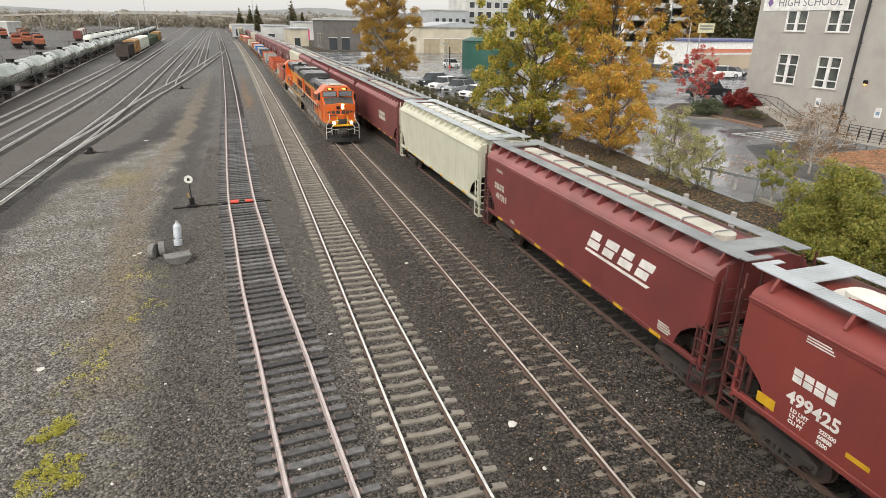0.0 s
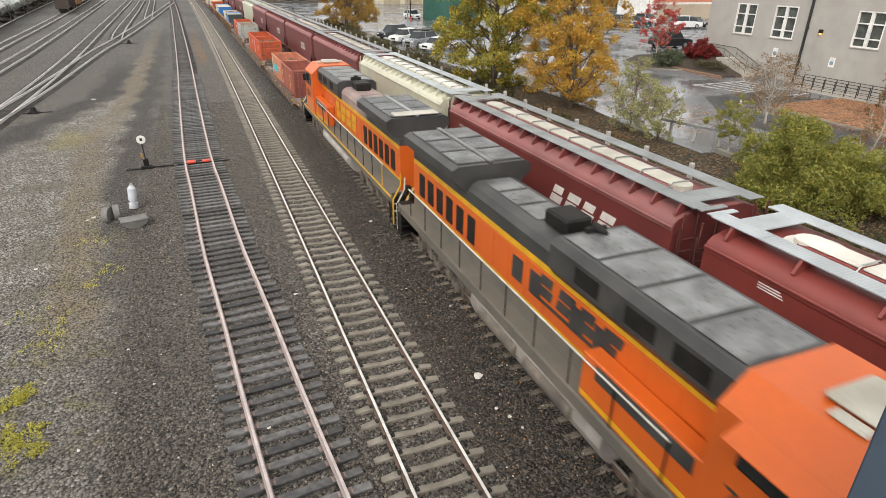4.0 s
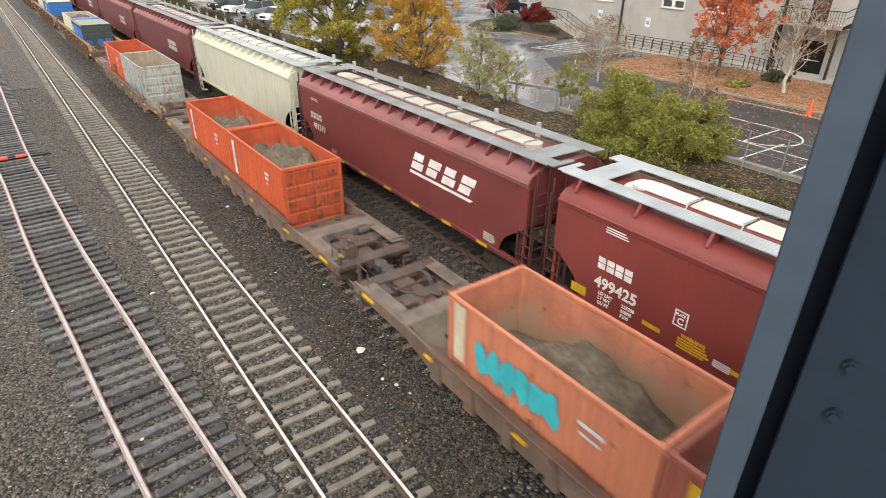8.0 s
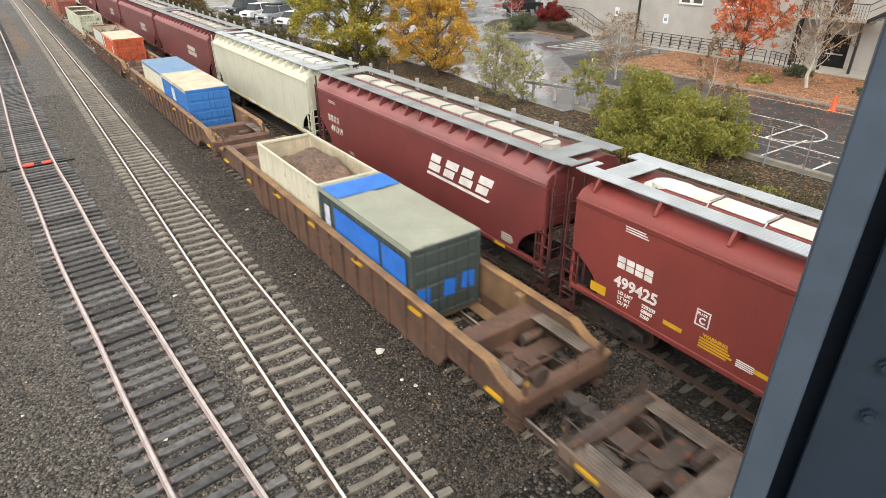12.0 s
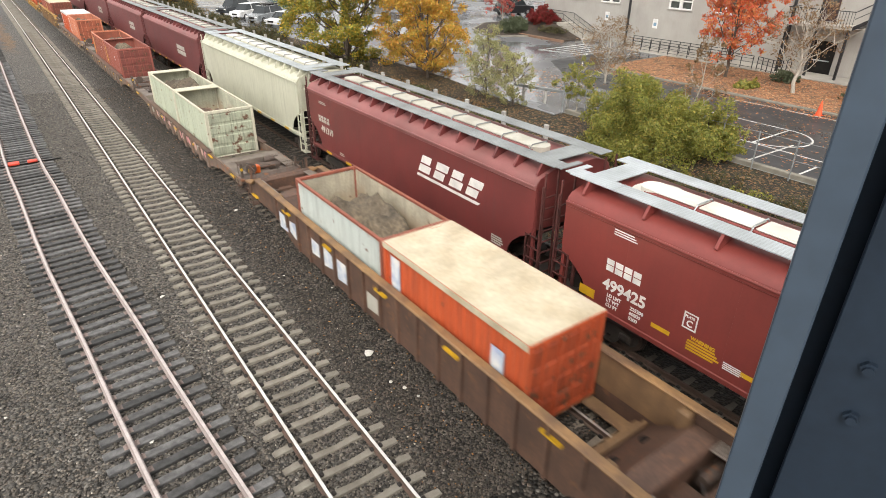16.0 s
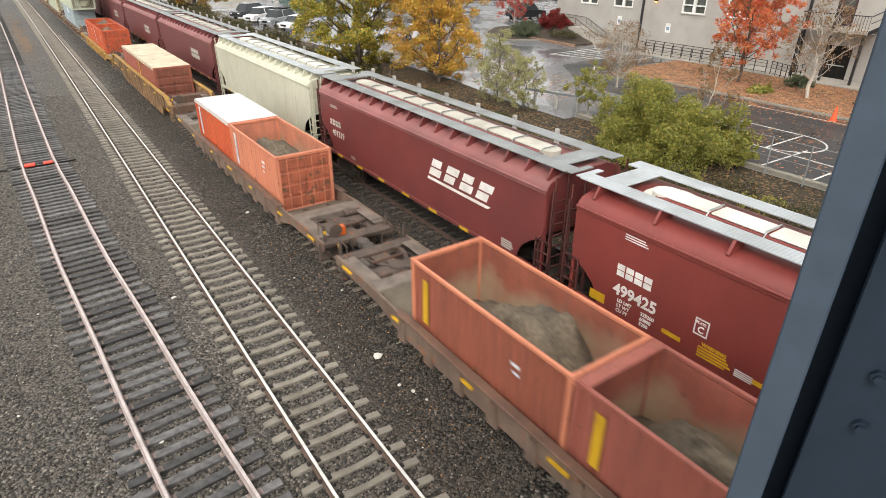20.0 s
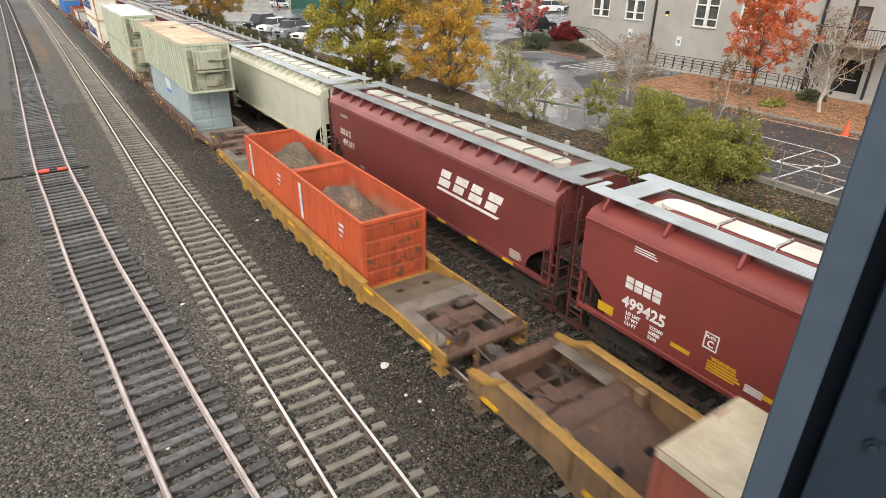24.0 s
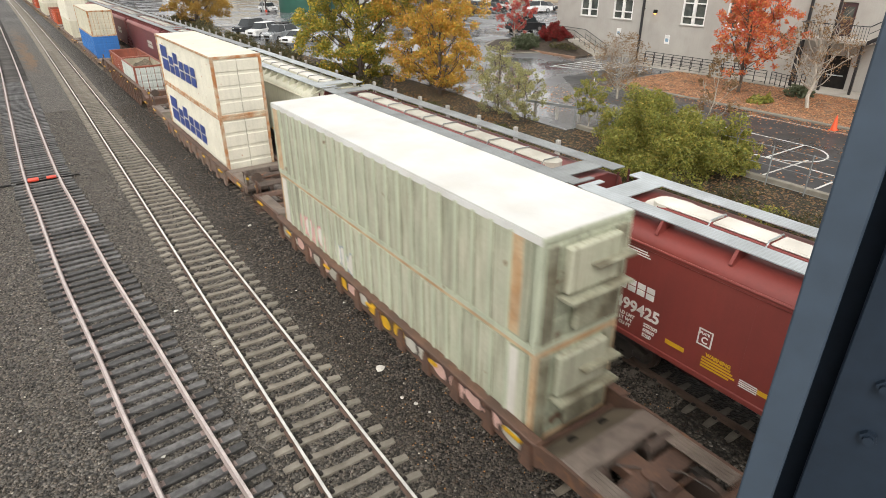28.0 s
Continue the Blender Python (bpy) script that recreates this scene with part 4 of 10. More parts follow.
        if near:
            # brake rigging in the open middle of the platform
            part("brake_cylinder", Mesh().cyl((-0.75, q * (B - 0.6), 0.8), (-0.75, q * (B - 1.2), 0.8), 0.15, 12).cyl((-0.75, q * (B - 1.2), 0.8), (-0.75, q * (B - 1.7), 0.86), 0.03, 6), M_TRUCK, pl, smooth=40)
            part("air_tank", Mesh().cyl((0.45, q * (B - 2.05), 0.9), (1.15, q * (B - 2.05), 0.9), 0.14, 12), M_CAR_GR, pl, smooth=40)
            part("brake_rod", Mesh().tube([(-0.55, q * (B - 0.5), 0.83), (-0.45, q * (B - 1.25), 0.9), (0.6, q * (B - 2.15), 0.86)], 0.025).tube([(0.7, q * (B - 0.5), 0.84), (0.55, q * (B - 1.25), 0.88), (-0.4, q * (B - 2.2), 0.84)], 0.02), M_TRUCK, pl)
            part("brake_lever", Mesh().cbox(-0.62, 0.62, *Y(1.02, 1.08), 0.88, 0.96, 0.01), M_CAR_BR, pl)
            part("hose", Mesh().tube([(-0.35, q * (B - 0.1), 0.85), (-0.4, q * (B + 0.2), 0.62), (-0.3, q * (B + 0.45), 0.5)], 0.03), M_BLACK, pl)
            # a stanchion with a brake wheel on one side and a marker plate on the other
            part("stanchion", Mesh().cbox(-1.33, -1.23, *Y(0.05, 0.13), ze, ze + 0.62, 0.01), own, pl)
            part("stanchion", Mesh().cbox(1.2, 1.3, *Y(0.05, 0.13), ze, ze + 0.5, 0.01), own, pl)
            part("handrail", Mesh().tube([(-1.28, q * (B - 0.1), ze + 0.6), (-1.28, q * (B - 0.6), ze + 0.55), (-1.28, q * (B - 0.62), ze)], 0.018).tube([(0.35, q * (B - 0.06), ze), (0.35, q * (B - 0.06), ze + 0.35), (1.1, q * (B - 0.06), ze + 0.35), (1.1, q * (B - 0.06), ze)], 0.018), own, pl)
            part("reflector", Mesh().box(-1.345, -1.225, *sorted((q * (B - 0.045), q * (B - 0.04))), ze + 0.3, ze + 0.42), M_YEL, pl)
            if q < 0:
                part("brake_wheel", Mesh().cyl((-0.85, -B + 0.04, ze + 0.32), (-0.85, -B + 0.09, ze + 0.32), 0.25, 16), M_CAR_GR, pl)
                if beacon:
                    part("brake_chain_box", Mesh().cbox(-0.72, -0.4, -B + 0.14, -B + 0.44, ze + 0.015, ze + 0.36, 0.03), M_LOCO_O, pl, "orange box")
        # a sloping plate with black discs for holes leads down into the well
        u0 = D + 0.002
        ws = (B - abs(e0)) - 0.12
        if ws > u0 + 0.2:
            pts = [(q * (B - u0), ze - 0.02), (q * (B - ws), 0.52), (q * (B - ws), 0.38), (q * (B - u0), ze - 0.3)]
            sl = part("slope_plate", Mesh().prism(pts, "x", -1.28, 1.28), own if rib else M_MUDDY, c)
            for s in (-1, 1) if near else ():
                f = 0.55
                yy, zz = q * (B - u0 - (ws - u0) * f), ze - 0.02 + (0.52 - ze + 0.02) * f
                # each hole's darkness is a black disc laid on the plate
                part("hole_disc", Mesh().cyl((s * 0.5, yy, zz - 0.05), (s * 0.5, yy - q * 0.012, zz + 0.012), 0.13, 12), M_BLACK, sl)
            if rib:
                for s in (-1, 1):
                    part("gusset", Mesh().cbox(min(s * 1.1, s * 1.355), max(s * 1.1, s * 1.355), *Y(u0 + 0.02, u0 + 0.3), ze - 0.25, zt - 0.03, 0.03), inside or own, sl)
        bk = Mesh().cbox(-1.355, 1.355, e0 - 0.06, e0 + 0.06, 0.3, 0.52, 0.02)
        part("bulkhead", bk, inside or body, c)
        cp = Mesh().cbox(-0.14, 0.14, min(q * B, q * (B + 0.55)), max(q * B, q * (B + 0.55)), 0.6, 0.86, 0.04)
        cp.cbox(-0.22, 0.22, min(q * (B + 0.2), q * (B + 0.5)), max(q * (B + 0.2), q * (B + 0.5)), 0.58, 0.9, 0.06)
        part("coupler", cp, M_TRUCK, c)
        (add_truck if near else far_truck)(c, q * (B - 1.57))
    fl = Mesh()
    n = int((w1 - w0) / 1.5)
    for k in range(n + 1):
        y = w0 + 0.15 + k * (w1 - w0 - 0.3) / n
        fl.cbox(-1.36, 1.36, y - 0.12, y + 0.12, 0.22, 0.36, 0.02)
    fl.cbox(-1.3, -0.9, w0 + 0.1, w1 - 0.1, 0.14, 0.219, 0.02).cbox(0.9, 1.3, w0 + 0.1, w1 - 0.1, 0.14, 0.219, 0.02)
    part("floor_beams", fl, inside or M_CAR_GR, c)
    if inside:
        for s in (-1, 1):
            a, b = sorted((s * 1.345, s * 1.359))
            part("inner_side", Mesh().box(a, b, -B + D + 0.05, B - D - 0.05, 0.6, zt - 0.002), inside, c, "tan inner side")
    if graffiti:
        spray(c, -1.4405, w1 - 0.2, w0 + 0.2, zb + 0.12, zt - 0.12, 20, graffiti, M_BLACKG, seed)
    ROLLING.append((c, yc))
    return c


# ---- locomotives ----
def loco_truck(parent, y, flip):
    t = Mesh()
    t.cbox(-1.12, 1.12, -0.25, 0.25, 0.5, 0.95, 0.05)
    tr = part("truck", t, M_TRUCK, parent, m=pose(0, y, 0))
    for s in (-1, 1):
        f = Mesh()
        out = [(-2.35, 0.55), (-2.2, 0.85), (-1.3, 0.78), (-0.6, 1.0), (0.6, 1.0), (1.3, 0.78), (2.2, 0.85), (2.35, 0.55), (1.2, 0.5), (0.5, 0.62), (-0.5, 0.62), (-1.2, 0.5)]
        a, b = sorted((s * 1.0, s * 1.16))
        n = len(out)
        f.prism(out[:1] + out[1:3] + [out[11]], "x", a, b).prism([out[11], out[2], out[3], out[10]], "x", a, b).prism([out[10], out[3], out[4], out[9]], "x", a, b)
        f.prism([out[9], out[4], out[5], out[8]], "x", a, b).prism([out[8], out[5], out[6], out[7]], "x", a, b)
        for q in (-1.75, 0, 1.75):
            f.cyl((s * 1.1, q, 0.53), (s * 1.28, q, 0.53), 0.19, 14)
            f.cyl((s * 1.2, q + 0.42, 0.35), (s * 1.2, q + 0.42, 0.8), 0.08, 8)
        for q in (-0.9, 0.9):
            f.cbox(min(s * 1.12, s * 1.26), max(s * 1.12, s * 1.26), q - 0.16, q + 0.16, 0.42, 0.78, 0.03)
            f.cyl((s * 1.2, q - 0.3, 0.92), (s * 1.2, q + 0.3, 0.92), 0.09, 8)
        f.tube([(s * 1.22, -2.2, 0.3), (s * 1.22, -2.1, 0.95), (s * 1.1, -1.9, 1.15)], 0.035).tube([(s * 1.22, 2.2, 0.3), (s * 1.22, 2.1, 0.95), (s * 1.1, 1.9, 1.15)], 0.035)
        part("side_frame", f, M_DUST, tr)
    for q in (-1.75, 0, 1.75):
        part("wheelset", WHEELSET, None, tr, m=pose(0, q, 0.07))
    return tr


def slant_logo(parent, flipm, m_, y0, width, z0, height, x, lean=0.25, rule=True):
    """The operator's mark as plain slanting shapes with a rule under them."""
    w = width / 4
    for k in range(4):
        a, b = y0 + k * w, y0 + k * w + w * 0.74
        g = Mesh()
        for lo, hi, cut in ((0.0, 0.45, 0.1 * (k % 2)), (0.55, 1.0, 0.12 * ((k + 1) % 2))):
            s0, s1 = lean * height * lo, lean * height * hi
            g.prism([(a + s0, z0 + lo * height), (b + s0 - cut * w, z0 + lo * height), (b + s1 - cut * w, z0 + hi * height), (a + s1, z0 + hi * height)], "x", x - 0.008, x)
        # letters read from the far end to the near end of the side, so turn them round
        g.v = [(px_, 2 * y0 + width - py_, pz_) for px_, py_, pz_ in g.v]
        if flipm:
            g.v = [(-px_, -py_, pz_) for px_, py_, pz_ in g.v]
        part("emblem", g, m_, parent)
    if rule:
        g = Mesh().prism([(y0 - 0.1, z0 - 0.32 * height), (y0 + width * 0.93, z0 - 0.32 * height), (y0 + width * 0.97, z0 - 0.16 * height), (y0 - 0.05, z0 - 0.16 * height)], "x", x - 0.008, x)
        g.v = [(px_, 2 * y0 + width - py_, pz_) for px_, py_, pz_ in g.v]
        part("emblem_rule", g, m_, parent)


def locomotive(label, y_t, flip, scheme):
    """A six-axle diesel: frame, cab with a nose, long hood with radiator wings, tank, railings, lamps."""
    c = thing("locomotive", label, "locomotive", "locomotives of the train")
    def lp(name, m, mats, parent=None, label_="", smooth=0):
        if flip:
            m.v = [(-x, -y, z) for x, y, z in m.v]
        return part(name, m, mats, parent or c, label_, smooth=smooth)
    new_s = scheme == "new"
    top = M_LOCO_K
    sill = M_LOCO_G
    H = 11.15
    lp("frame", Mesh().cbox(-1.5, 1.5, -10.3, 10.6, 1.22, 1.6, 0.04), sill)
    for s in (-1, 1):
        a, b = sorted((s * 1.5, s * 1.53))
        lp("sill_stripe", Mesh().box(a, b, -10.2, 10.5, 1.5, 1.585), M_LOCO_Y if not new_s else M_LOCO_G)
    tank = [(-1.36, 0.55), (-1.2, 0.4), (1.2, 0.4), (1.36, 0.55), (1.52, 0.9), (1.52, 1.215), (-1.52, 1.215), (-1.52, 0.9)]
    lp("fuel_tank", Mesh().prism(tank, "y", -3.6, 3.2), M_TANKF)
    for s in (-1, 1):
        for k, y in enumerate((-1.4, 1.3) if new_s else (0.0,)):
            lp("air_reservoir", Mesh().cyl((s * 1.44, y - (1.1 if new_s else 3.1), 1.0), (s * 1.44, y + (1.1 if new_s else 3.1), 1.0), 0.22, 16), M_DUST if new_s else M_TANKF, smooth=40)
    for q in (-1, 1):
        loco_truck(c, q * 6.6, flip)
        # end beam, plow, coupler, steps
        y = q * 10.55
        lo, hi = sorted((q * 10.3, q * 10.75))
        lp("end_beam", Mesh().cbox(-1.45, 1.45, lo, hi, 0.75, 1.62, 0.04), M_BLACK)
        pw = Mesh()
        n = 8
        v = []
        for z, o in ((0.1, 0.62), (0.4, 0.42), (0.7, 0.3)):
            for i in range(n + 1):
                u = -1 + 2 * i / n
                v.append((u * 1.42, q * (10.55 + o - 0.28 * u * u), z))
        for z, o in ((0.7, 0.22), (0.1, 0.3)):
            for i in range(n + 1):
                u = -1 + 2 * i / n
                v.append((u * 1.42, q * (10.55 + o - 0.28 * u * u), z))
        f = [(r * (n + 1) + i, r * (n + 1) + i + 1, (r + 1) * (n + 1) + i + 1, (r + 1) * (n + 1) + i) for r in range(4) for i in range(n)]
        f += [(4 * (n + 1) + i, 4 * (n + 1) + i + 1, i + 1, i) for i in range(n)]
        lp("plow", pw.add(v, f), M_BLACK)
        lo, hi = sorted((q * 10.7, q * 11.3))
        cp = Mesh().cbox(-0.15, 0.15, lo, hi, 0.78, 1.06, 0.05)
        cp.cbox(-0.2, 0.2, min(q * 11.05, q * 11.3), max(q * 11.05, q * 11.3), 0.75, 1.1, 0.05)
        lp("coupler", cp, M_TRUCK)
        for s in (-1, 1):
            st = Mesh()
            for z in (0.3, 0.62, 0.95, 1.28):
                a, b = sorted((s * 1.05, s * 1.5))
                st.cbox(a, b, min(q * 10.25, q * 10.75), max(q * 10.25, q * 10.75), z, z + 0.035, 0.006)
            for yy in (10.25, 10.75):
                st.box(min(s * 1.46, s * 1.5), max(s * 1.46, s * 1.5), q * yy - 0.03, q * yy + 0.03, 0.28, 1.55)
            lp("steps", st, M_BLACK)
            hr = Mesh().tube([(s * 1.48, q * 10.76, 0.35), (s * 1.48, q * 10.78, 1.5), (s * 1.14, q * 10.8, 2.1), (s * 1.12, q * 10.78, 2.6)], 0.032)
            lp("handrail", hr, M_RAILW if new_s or q < 0 else M_LOCO_Y)
            hr = Mesh().tube([(s * 1.02, q * 10.98, 0.75), (s * 1.02, q * 11.0, 1.4), (s * 0.66, q * 11.0, 1.98), (s * 0.36, q * 10.98, 2.02)], 0.032)
            lp("handrail", hr, M_RAILW if new_s or q < 0 else M_LOCO_Y)
            for z in (0.3, 0.62, 0.95, 1.28):
                a, b = sorted((s * 1.05, s * 1.5))
                lp("step_edge", Mesh().box(a, b, min(q * 10.752, q * 10.772), max(q * 10.752, q * 10.772), z - 0.01, z + 0.035), M_RAILW if z > 0.9 else M_TRUCK)
            for j in range(3):
                x0 = s * (0.32 + 0.17 * j)
                hs = Mesh().tube([(x0, q * 10.76, 1.3 - 0.08 * j), (x0 + s * 0.03, q * 11.0, 1.15 - 0.08 * j), (x0 + s * 0.05, q * 11.08, 0.8), (x0 - s * 0.05, q * 11.0, 0.5)], 0.035, 6)
                lp("air_hose", hs, M_BLACK if s > 0 else M_TRUCK)
            lp("cut_lever", Mesh().tube([(s * 0.25, q * 10.95, 1.16), (s * 0.9, q * 10.98, 1.2), (s * 1.35, q * 10.9, 0.98)], 0.03), M_RAILW)
            lp("ditch_light", Mesh().cyl((s * 0.78, q * 10.7, 1.76), (s * 0.78, q * 10.86, 1.76), 0.15, 14).cbox(s * 0.78 - 0.16, s * 0.78 + 0.16, min(q * 10.5, q * 10.74), max(q * 10.5, q * 10.74), 1.66, 1.98, 0.03), M_LOCO_O if q < 0 else M_BLACK)
            if q < 0 and new_s:
                lp("ditch_lamp", Mesh().cyl((s * 0.78, q * 10.862, 1.76), (s * 0.78, q * 10.875, 1.76), 0.14, 14), M_LAMP)
    # nose and cab
    nv = [(-1.45, -8.65, 1.6), (1.45, -8.65, 1.6), (1.42, -8.65, 3.7), (0, -8.8, 3.78), (-1.42, -8.65, 3.7),
          (-1.36, -9.82, 1.6), (0, -10.0, 1.6), (1.36, -9.82, 1.6), (1.36, -9.82, 3.2), (0, -10.0, 3.34), (-1.36, -9.82, 3.2)]
    lp("nose", Mesh().add(nv, [(0, 4, 3, 2, 1), (0, 5, 10, 4), (1, 2, 8, 7), (5, 6, 9, 10), (6, 7, 8, 9), (4, 10, 9, 3), (3, 9, 8, 2), (0, 1, 7, 6, 5)]), M_LOCO_O)
    for s in (-1, 1):
        q4 = [(s * 1.32, -8.72, 3.684), (s * 0.0, -8.84, 3.768), (s * 0.0, -9.9, 3.39), (s * 1.27, -9.74, 3.247)]
        tv = [(x, y, z + 0.002) for x, y, z in q4] + [(x, y, z + 0.016) for x, y, z in q4]
        tf = [(4, 5, 6, 7), (3, 2, 1, 0), (0, 1, 5, 4), (1, 2, 6, 5), (2, 3, 7, 6), (3, 0, 4, 7)]
        lp("nose_top", Mesh().add(tv, tf), M_LOCO_K if new_s else M_NOSE_D)
        fx = lambda x: -9.82 - 0.18 * (1 - abs(x) / 1.36) - 0.004
        def facet(name, poly, material, deep=0.008):
            n_ = len(poly)
            v_ = [(x, fx(x), z) for x, z in poly] + [(x, fx(x) - deep, z) for x, z in poly]
            f_ = [tuple(range(n_)), tuple(range(2 * n_ - 1, n_ - 1, -1))] + [(i, i + n_, (i + 1) % n_ + n_, (i + 1) % n_) for i in range(n_)]
            lp(name, Mesh().add(v_, f_), material)
        facet("nose_stripe", [(s * 0.0, 1.78), (s * 1.34, 1.72), (s * 1.34, 1.84), (s * 0.0, 1.9)], M_LOCO_Y)
        # the operator's mark on the nose
        facet("emblem", [(s * 0.05, 2.42), (s * 0.38, 2.4), (s * 0.44, 2.72), (s * 0.1, 2.74)], M_LOCO_K if new_s else M_LOCO_Y)
        facet("emblem", [(s * 0.46, 2.42), (s * 0.76, 2.42), (s * 0.84, 2.7), (s * 0.52, 2.72)], M_LOCO_K if new_s else M_LOCO_Y)
        facet("emblem", [(s * 0.88, 2.5), (s * 1.3, 2.5), (s * 1.12, 2.62), (s * 0.92, 2.7)], M_LOCO_K if new_s else M_LOCO_Y)
    lp("emblem_rule", Mesh().box(-1.1, -0.3, -9.985, -9.9, 2.28, 2.33), M_LOCO_K if new_s else M_LOCO_Y)
    lp("nose_door", Mesh().cbox(-0.34, 0.34, -10.16, -10.0, 1.62, 2.42, 0.03), M_LOCO_O)
    lp("porch", Mesh().cbox(-1.3, 1.3, -10.7, -9.8, 1.52, 1.6, 0.02), M_LOCO_K)
    lp("anticlimber", Mesh().cbox(-0.95, 0.95, -10.95, -10.68, 1.46, 1.6, 0.03), M_LOCO_Y)
    lp("coupler_pocket", Mesh().cbox(-0.5, 0.5, -10.98, -10.76, 0.62, 1.25, 0.05), M_TRUCK)
    lp("gate_panel", Mesh().cbox(-0.4, 0.4, -10.74, -10.7, 1.62, 2.08, 0.02), M_LOCO_K)
    for s in (-1, 1):
        lp("gate_post", Mesh().cbox(s * 0.46 - 0.05, s * 0.46 + 0.05, -10.8, -10.7, 1.6, 2.3, 0.02), M_LOCO_Y)
        lp("nose_vent", Mesh().cyl((s * 0.62, -9.15, 3.55), (s * 0.62, -9.15, 3.66), 0.09, 10), M_LOCO_K)
        lp("nose_edge", Mesh().cyl((s * 1.37, -9.8, 3.2), (s * 1.43, -8.66, 3.7), 0.035, 8), M_LOCO_O)
        lp("antenna_box", Mesh().cbox(s * 0.72 - 0.12, s * 0.72 + 0.12, -7.9, -7.3, 4.7, 4.78, 0.03), M_HATCH_OLD)
    lp("headlight_housing", Mesh().cbox(-0.36, -0.04, -10.06, -9.94, 2.86, 3.12, 0.03), M_BLACK)
    lp("headlight_box", Mesh().cbox(0.03, 0.37, -10.08, -9.8, 2.86, 3.32, 0.04), M_LOCO_O)
    if new_s:
        lp("headlight", Mesh().cyl((0.2, -10.085, 3.2), (0.2, -10.1, 3.2), 0.12, 16).cyl((0.2, -10.085, 2.98), (0.2, -10.1, 2.98), 0.12, 16), M_LAMP)
    sec = [(-1.52, 1.6), (1.52, 1.6), (1.52, 4.2), (0.98, 4.7), (-0.98, 4.7), (-1.52, 4.2)]
    cb = lp("cab", Mesh().prism(sec, "y", -8.55, -6.1), M_LOCO_O)
    fr = [(-1.5, 3.72, -8.64), (0, 3.8, -8.82), (1.5, 3.72, -8.64), (1.5, 4.24, -8.62), (0.98, 4.66, -8.62), (0, 4.66, -8.74), (-0.98, 4.66, -8.62), (-1.5, 4.24, -8.62)]
    n_ = len(fr)
    fv = [(x, y, z) for x, z, y in fr] + [(x, -8.552, z) for x, z, y in fr]
    ff = [(0, 1, 5, 6, 7), (1, 2, 3, 4, 5), tuple(range(2 * n_ - 1, n_ - 1, -1))] + [(i, i + n_, (i + 1) % n_ + n_, (i + 1) % n_) for i in range(n_)]
    lp("cab_front", Mesh().add(fv, ff), M_LOCO_O)
    for s in (-1, 1):
        gy_ = lambda x: -8.82 + 0.18 * abs(x) / 1.5
        def pane(name, x0, x1, za, zb, deep, material, out=0.0):
            v_ = [(s * x, gy_(x) - out - 0.012 + (0.03 if z > 4.1 else 0.0), z) for x, z in ((x0, za), (x1, za), (x1, zb), (x0, zb))]
            v_ += [(x, y + deep, z) for x, y, z in v_]
            lp(name, Mesh().add(v_, [(0, 1, 2, 3), (7, 6, 5, 4), (0, 4, 5, 1), (1, 5, 6, 2), (2, 6, 7, 3), (3, 7, 4, 0)]), material)
        pane("windshield_frame", 0.09, 1.36, 3.8, 4.3, 0.05, M_BLACK)
        pane("windshield", 0.15, 1.3, 3.85, 4.27, 0.03, M_WSCREEN if new_s else M_GLASS, 0.02)
        pane("number_board", 0.36, 0.92, 4.4, 4.58, 0.05, M_BLACK, 0.02)
        if new_s:
            lettering("board_number", "7872", 0.17, M_NUMB, c, Matrix(((1, 0, 0, -0.88 if s < 0 else 0.4), (0, 0, -1, -8.8), (0, 1, 0, 4.43), (0, 0, 0, 1))), bold=0.006)
        xa, xb = sorted((s * 1.521, s * 1.54))
        for y0_, y1_ in ((-8.15, -7.5), (-7.4, -6.75)):
            lp("side_window", Mesh().cbox(xa, xb, y0_, y1_, 3.42, 4.06, 0.005), M_GLASS)
            lp("window_frame", Mesh().box(xa, xb + 0.012 * s, y0_ - 0.05, y0_, 3.38, 4.1).box(xa, xb, y1_, y1_ + 0.05, 3.38, 4.1).box(xa, xb, y0_, y1_, 4.06, 4.1).box(xa, xb, y0_, y1_, 3.38, 3.42), M_BLACK)
        if new_s:
            lp("sun_visor", Mesh().prism([(s * 1.52, 4.18), (s * 1.9, 3.98), (s * 1.9, 4.01), (s * 1.52, 4.22)], "y", -8.3, -6.6), M_LOCO_O)
        lp("mirror", Mesh().box(min(s * 1.55, s * 1.75), max(s * 1.55, s * 1.75), -8.28, -8.25, 3.5, 3.95), M_GLASS)
        lp("door_patch", Mesh().box(min(s * 1.521, s * 1.528), max(s * 1.521, s * 1.528), -8.0, -7.4, 1.72, 2.3), M_ORANGE_P)
        lp("door_patch", Mesh().box(min(s * 1.521, s * 1.528), max(s * 1.521, s * 1.528), -7.1, -6.5, 1.72, 2.3), M_ORANGE_P)
    lp("air_conditioner", Mesh().cbox(-0.55, 0.55, -8.0, -7.0, 4.7, 4.86, 0.07), M_HATCH_OLD)
    # long hood
    hw = 0.93
    lp("hood", Mesh().prism([(-hw, 1.6), (hw, 1.6), (hw, 3.62), (-hw, 3.62)], "y", -6.1, 10.15), M_LOCO_O)
    for s in (-1, 1):
        a, b = sorted((s * hw, s * (hw + 0.008)))
        lp("hood_stripe", Mesh().box(a, b, -6.1, 10.1, 3.44, 3.62), M_LOCO_Y)
        lp("hood_base", Mesh().box(a, b + 0.004 * s if s > 0 else b, -4.6, 10.1, 1.6, 2.05), M_LOCO_G)
        lp("hood_stripe", Mesh().box(a, b, -4.6, 10.1, 2.06, 2.16), M_LOCO_Y)
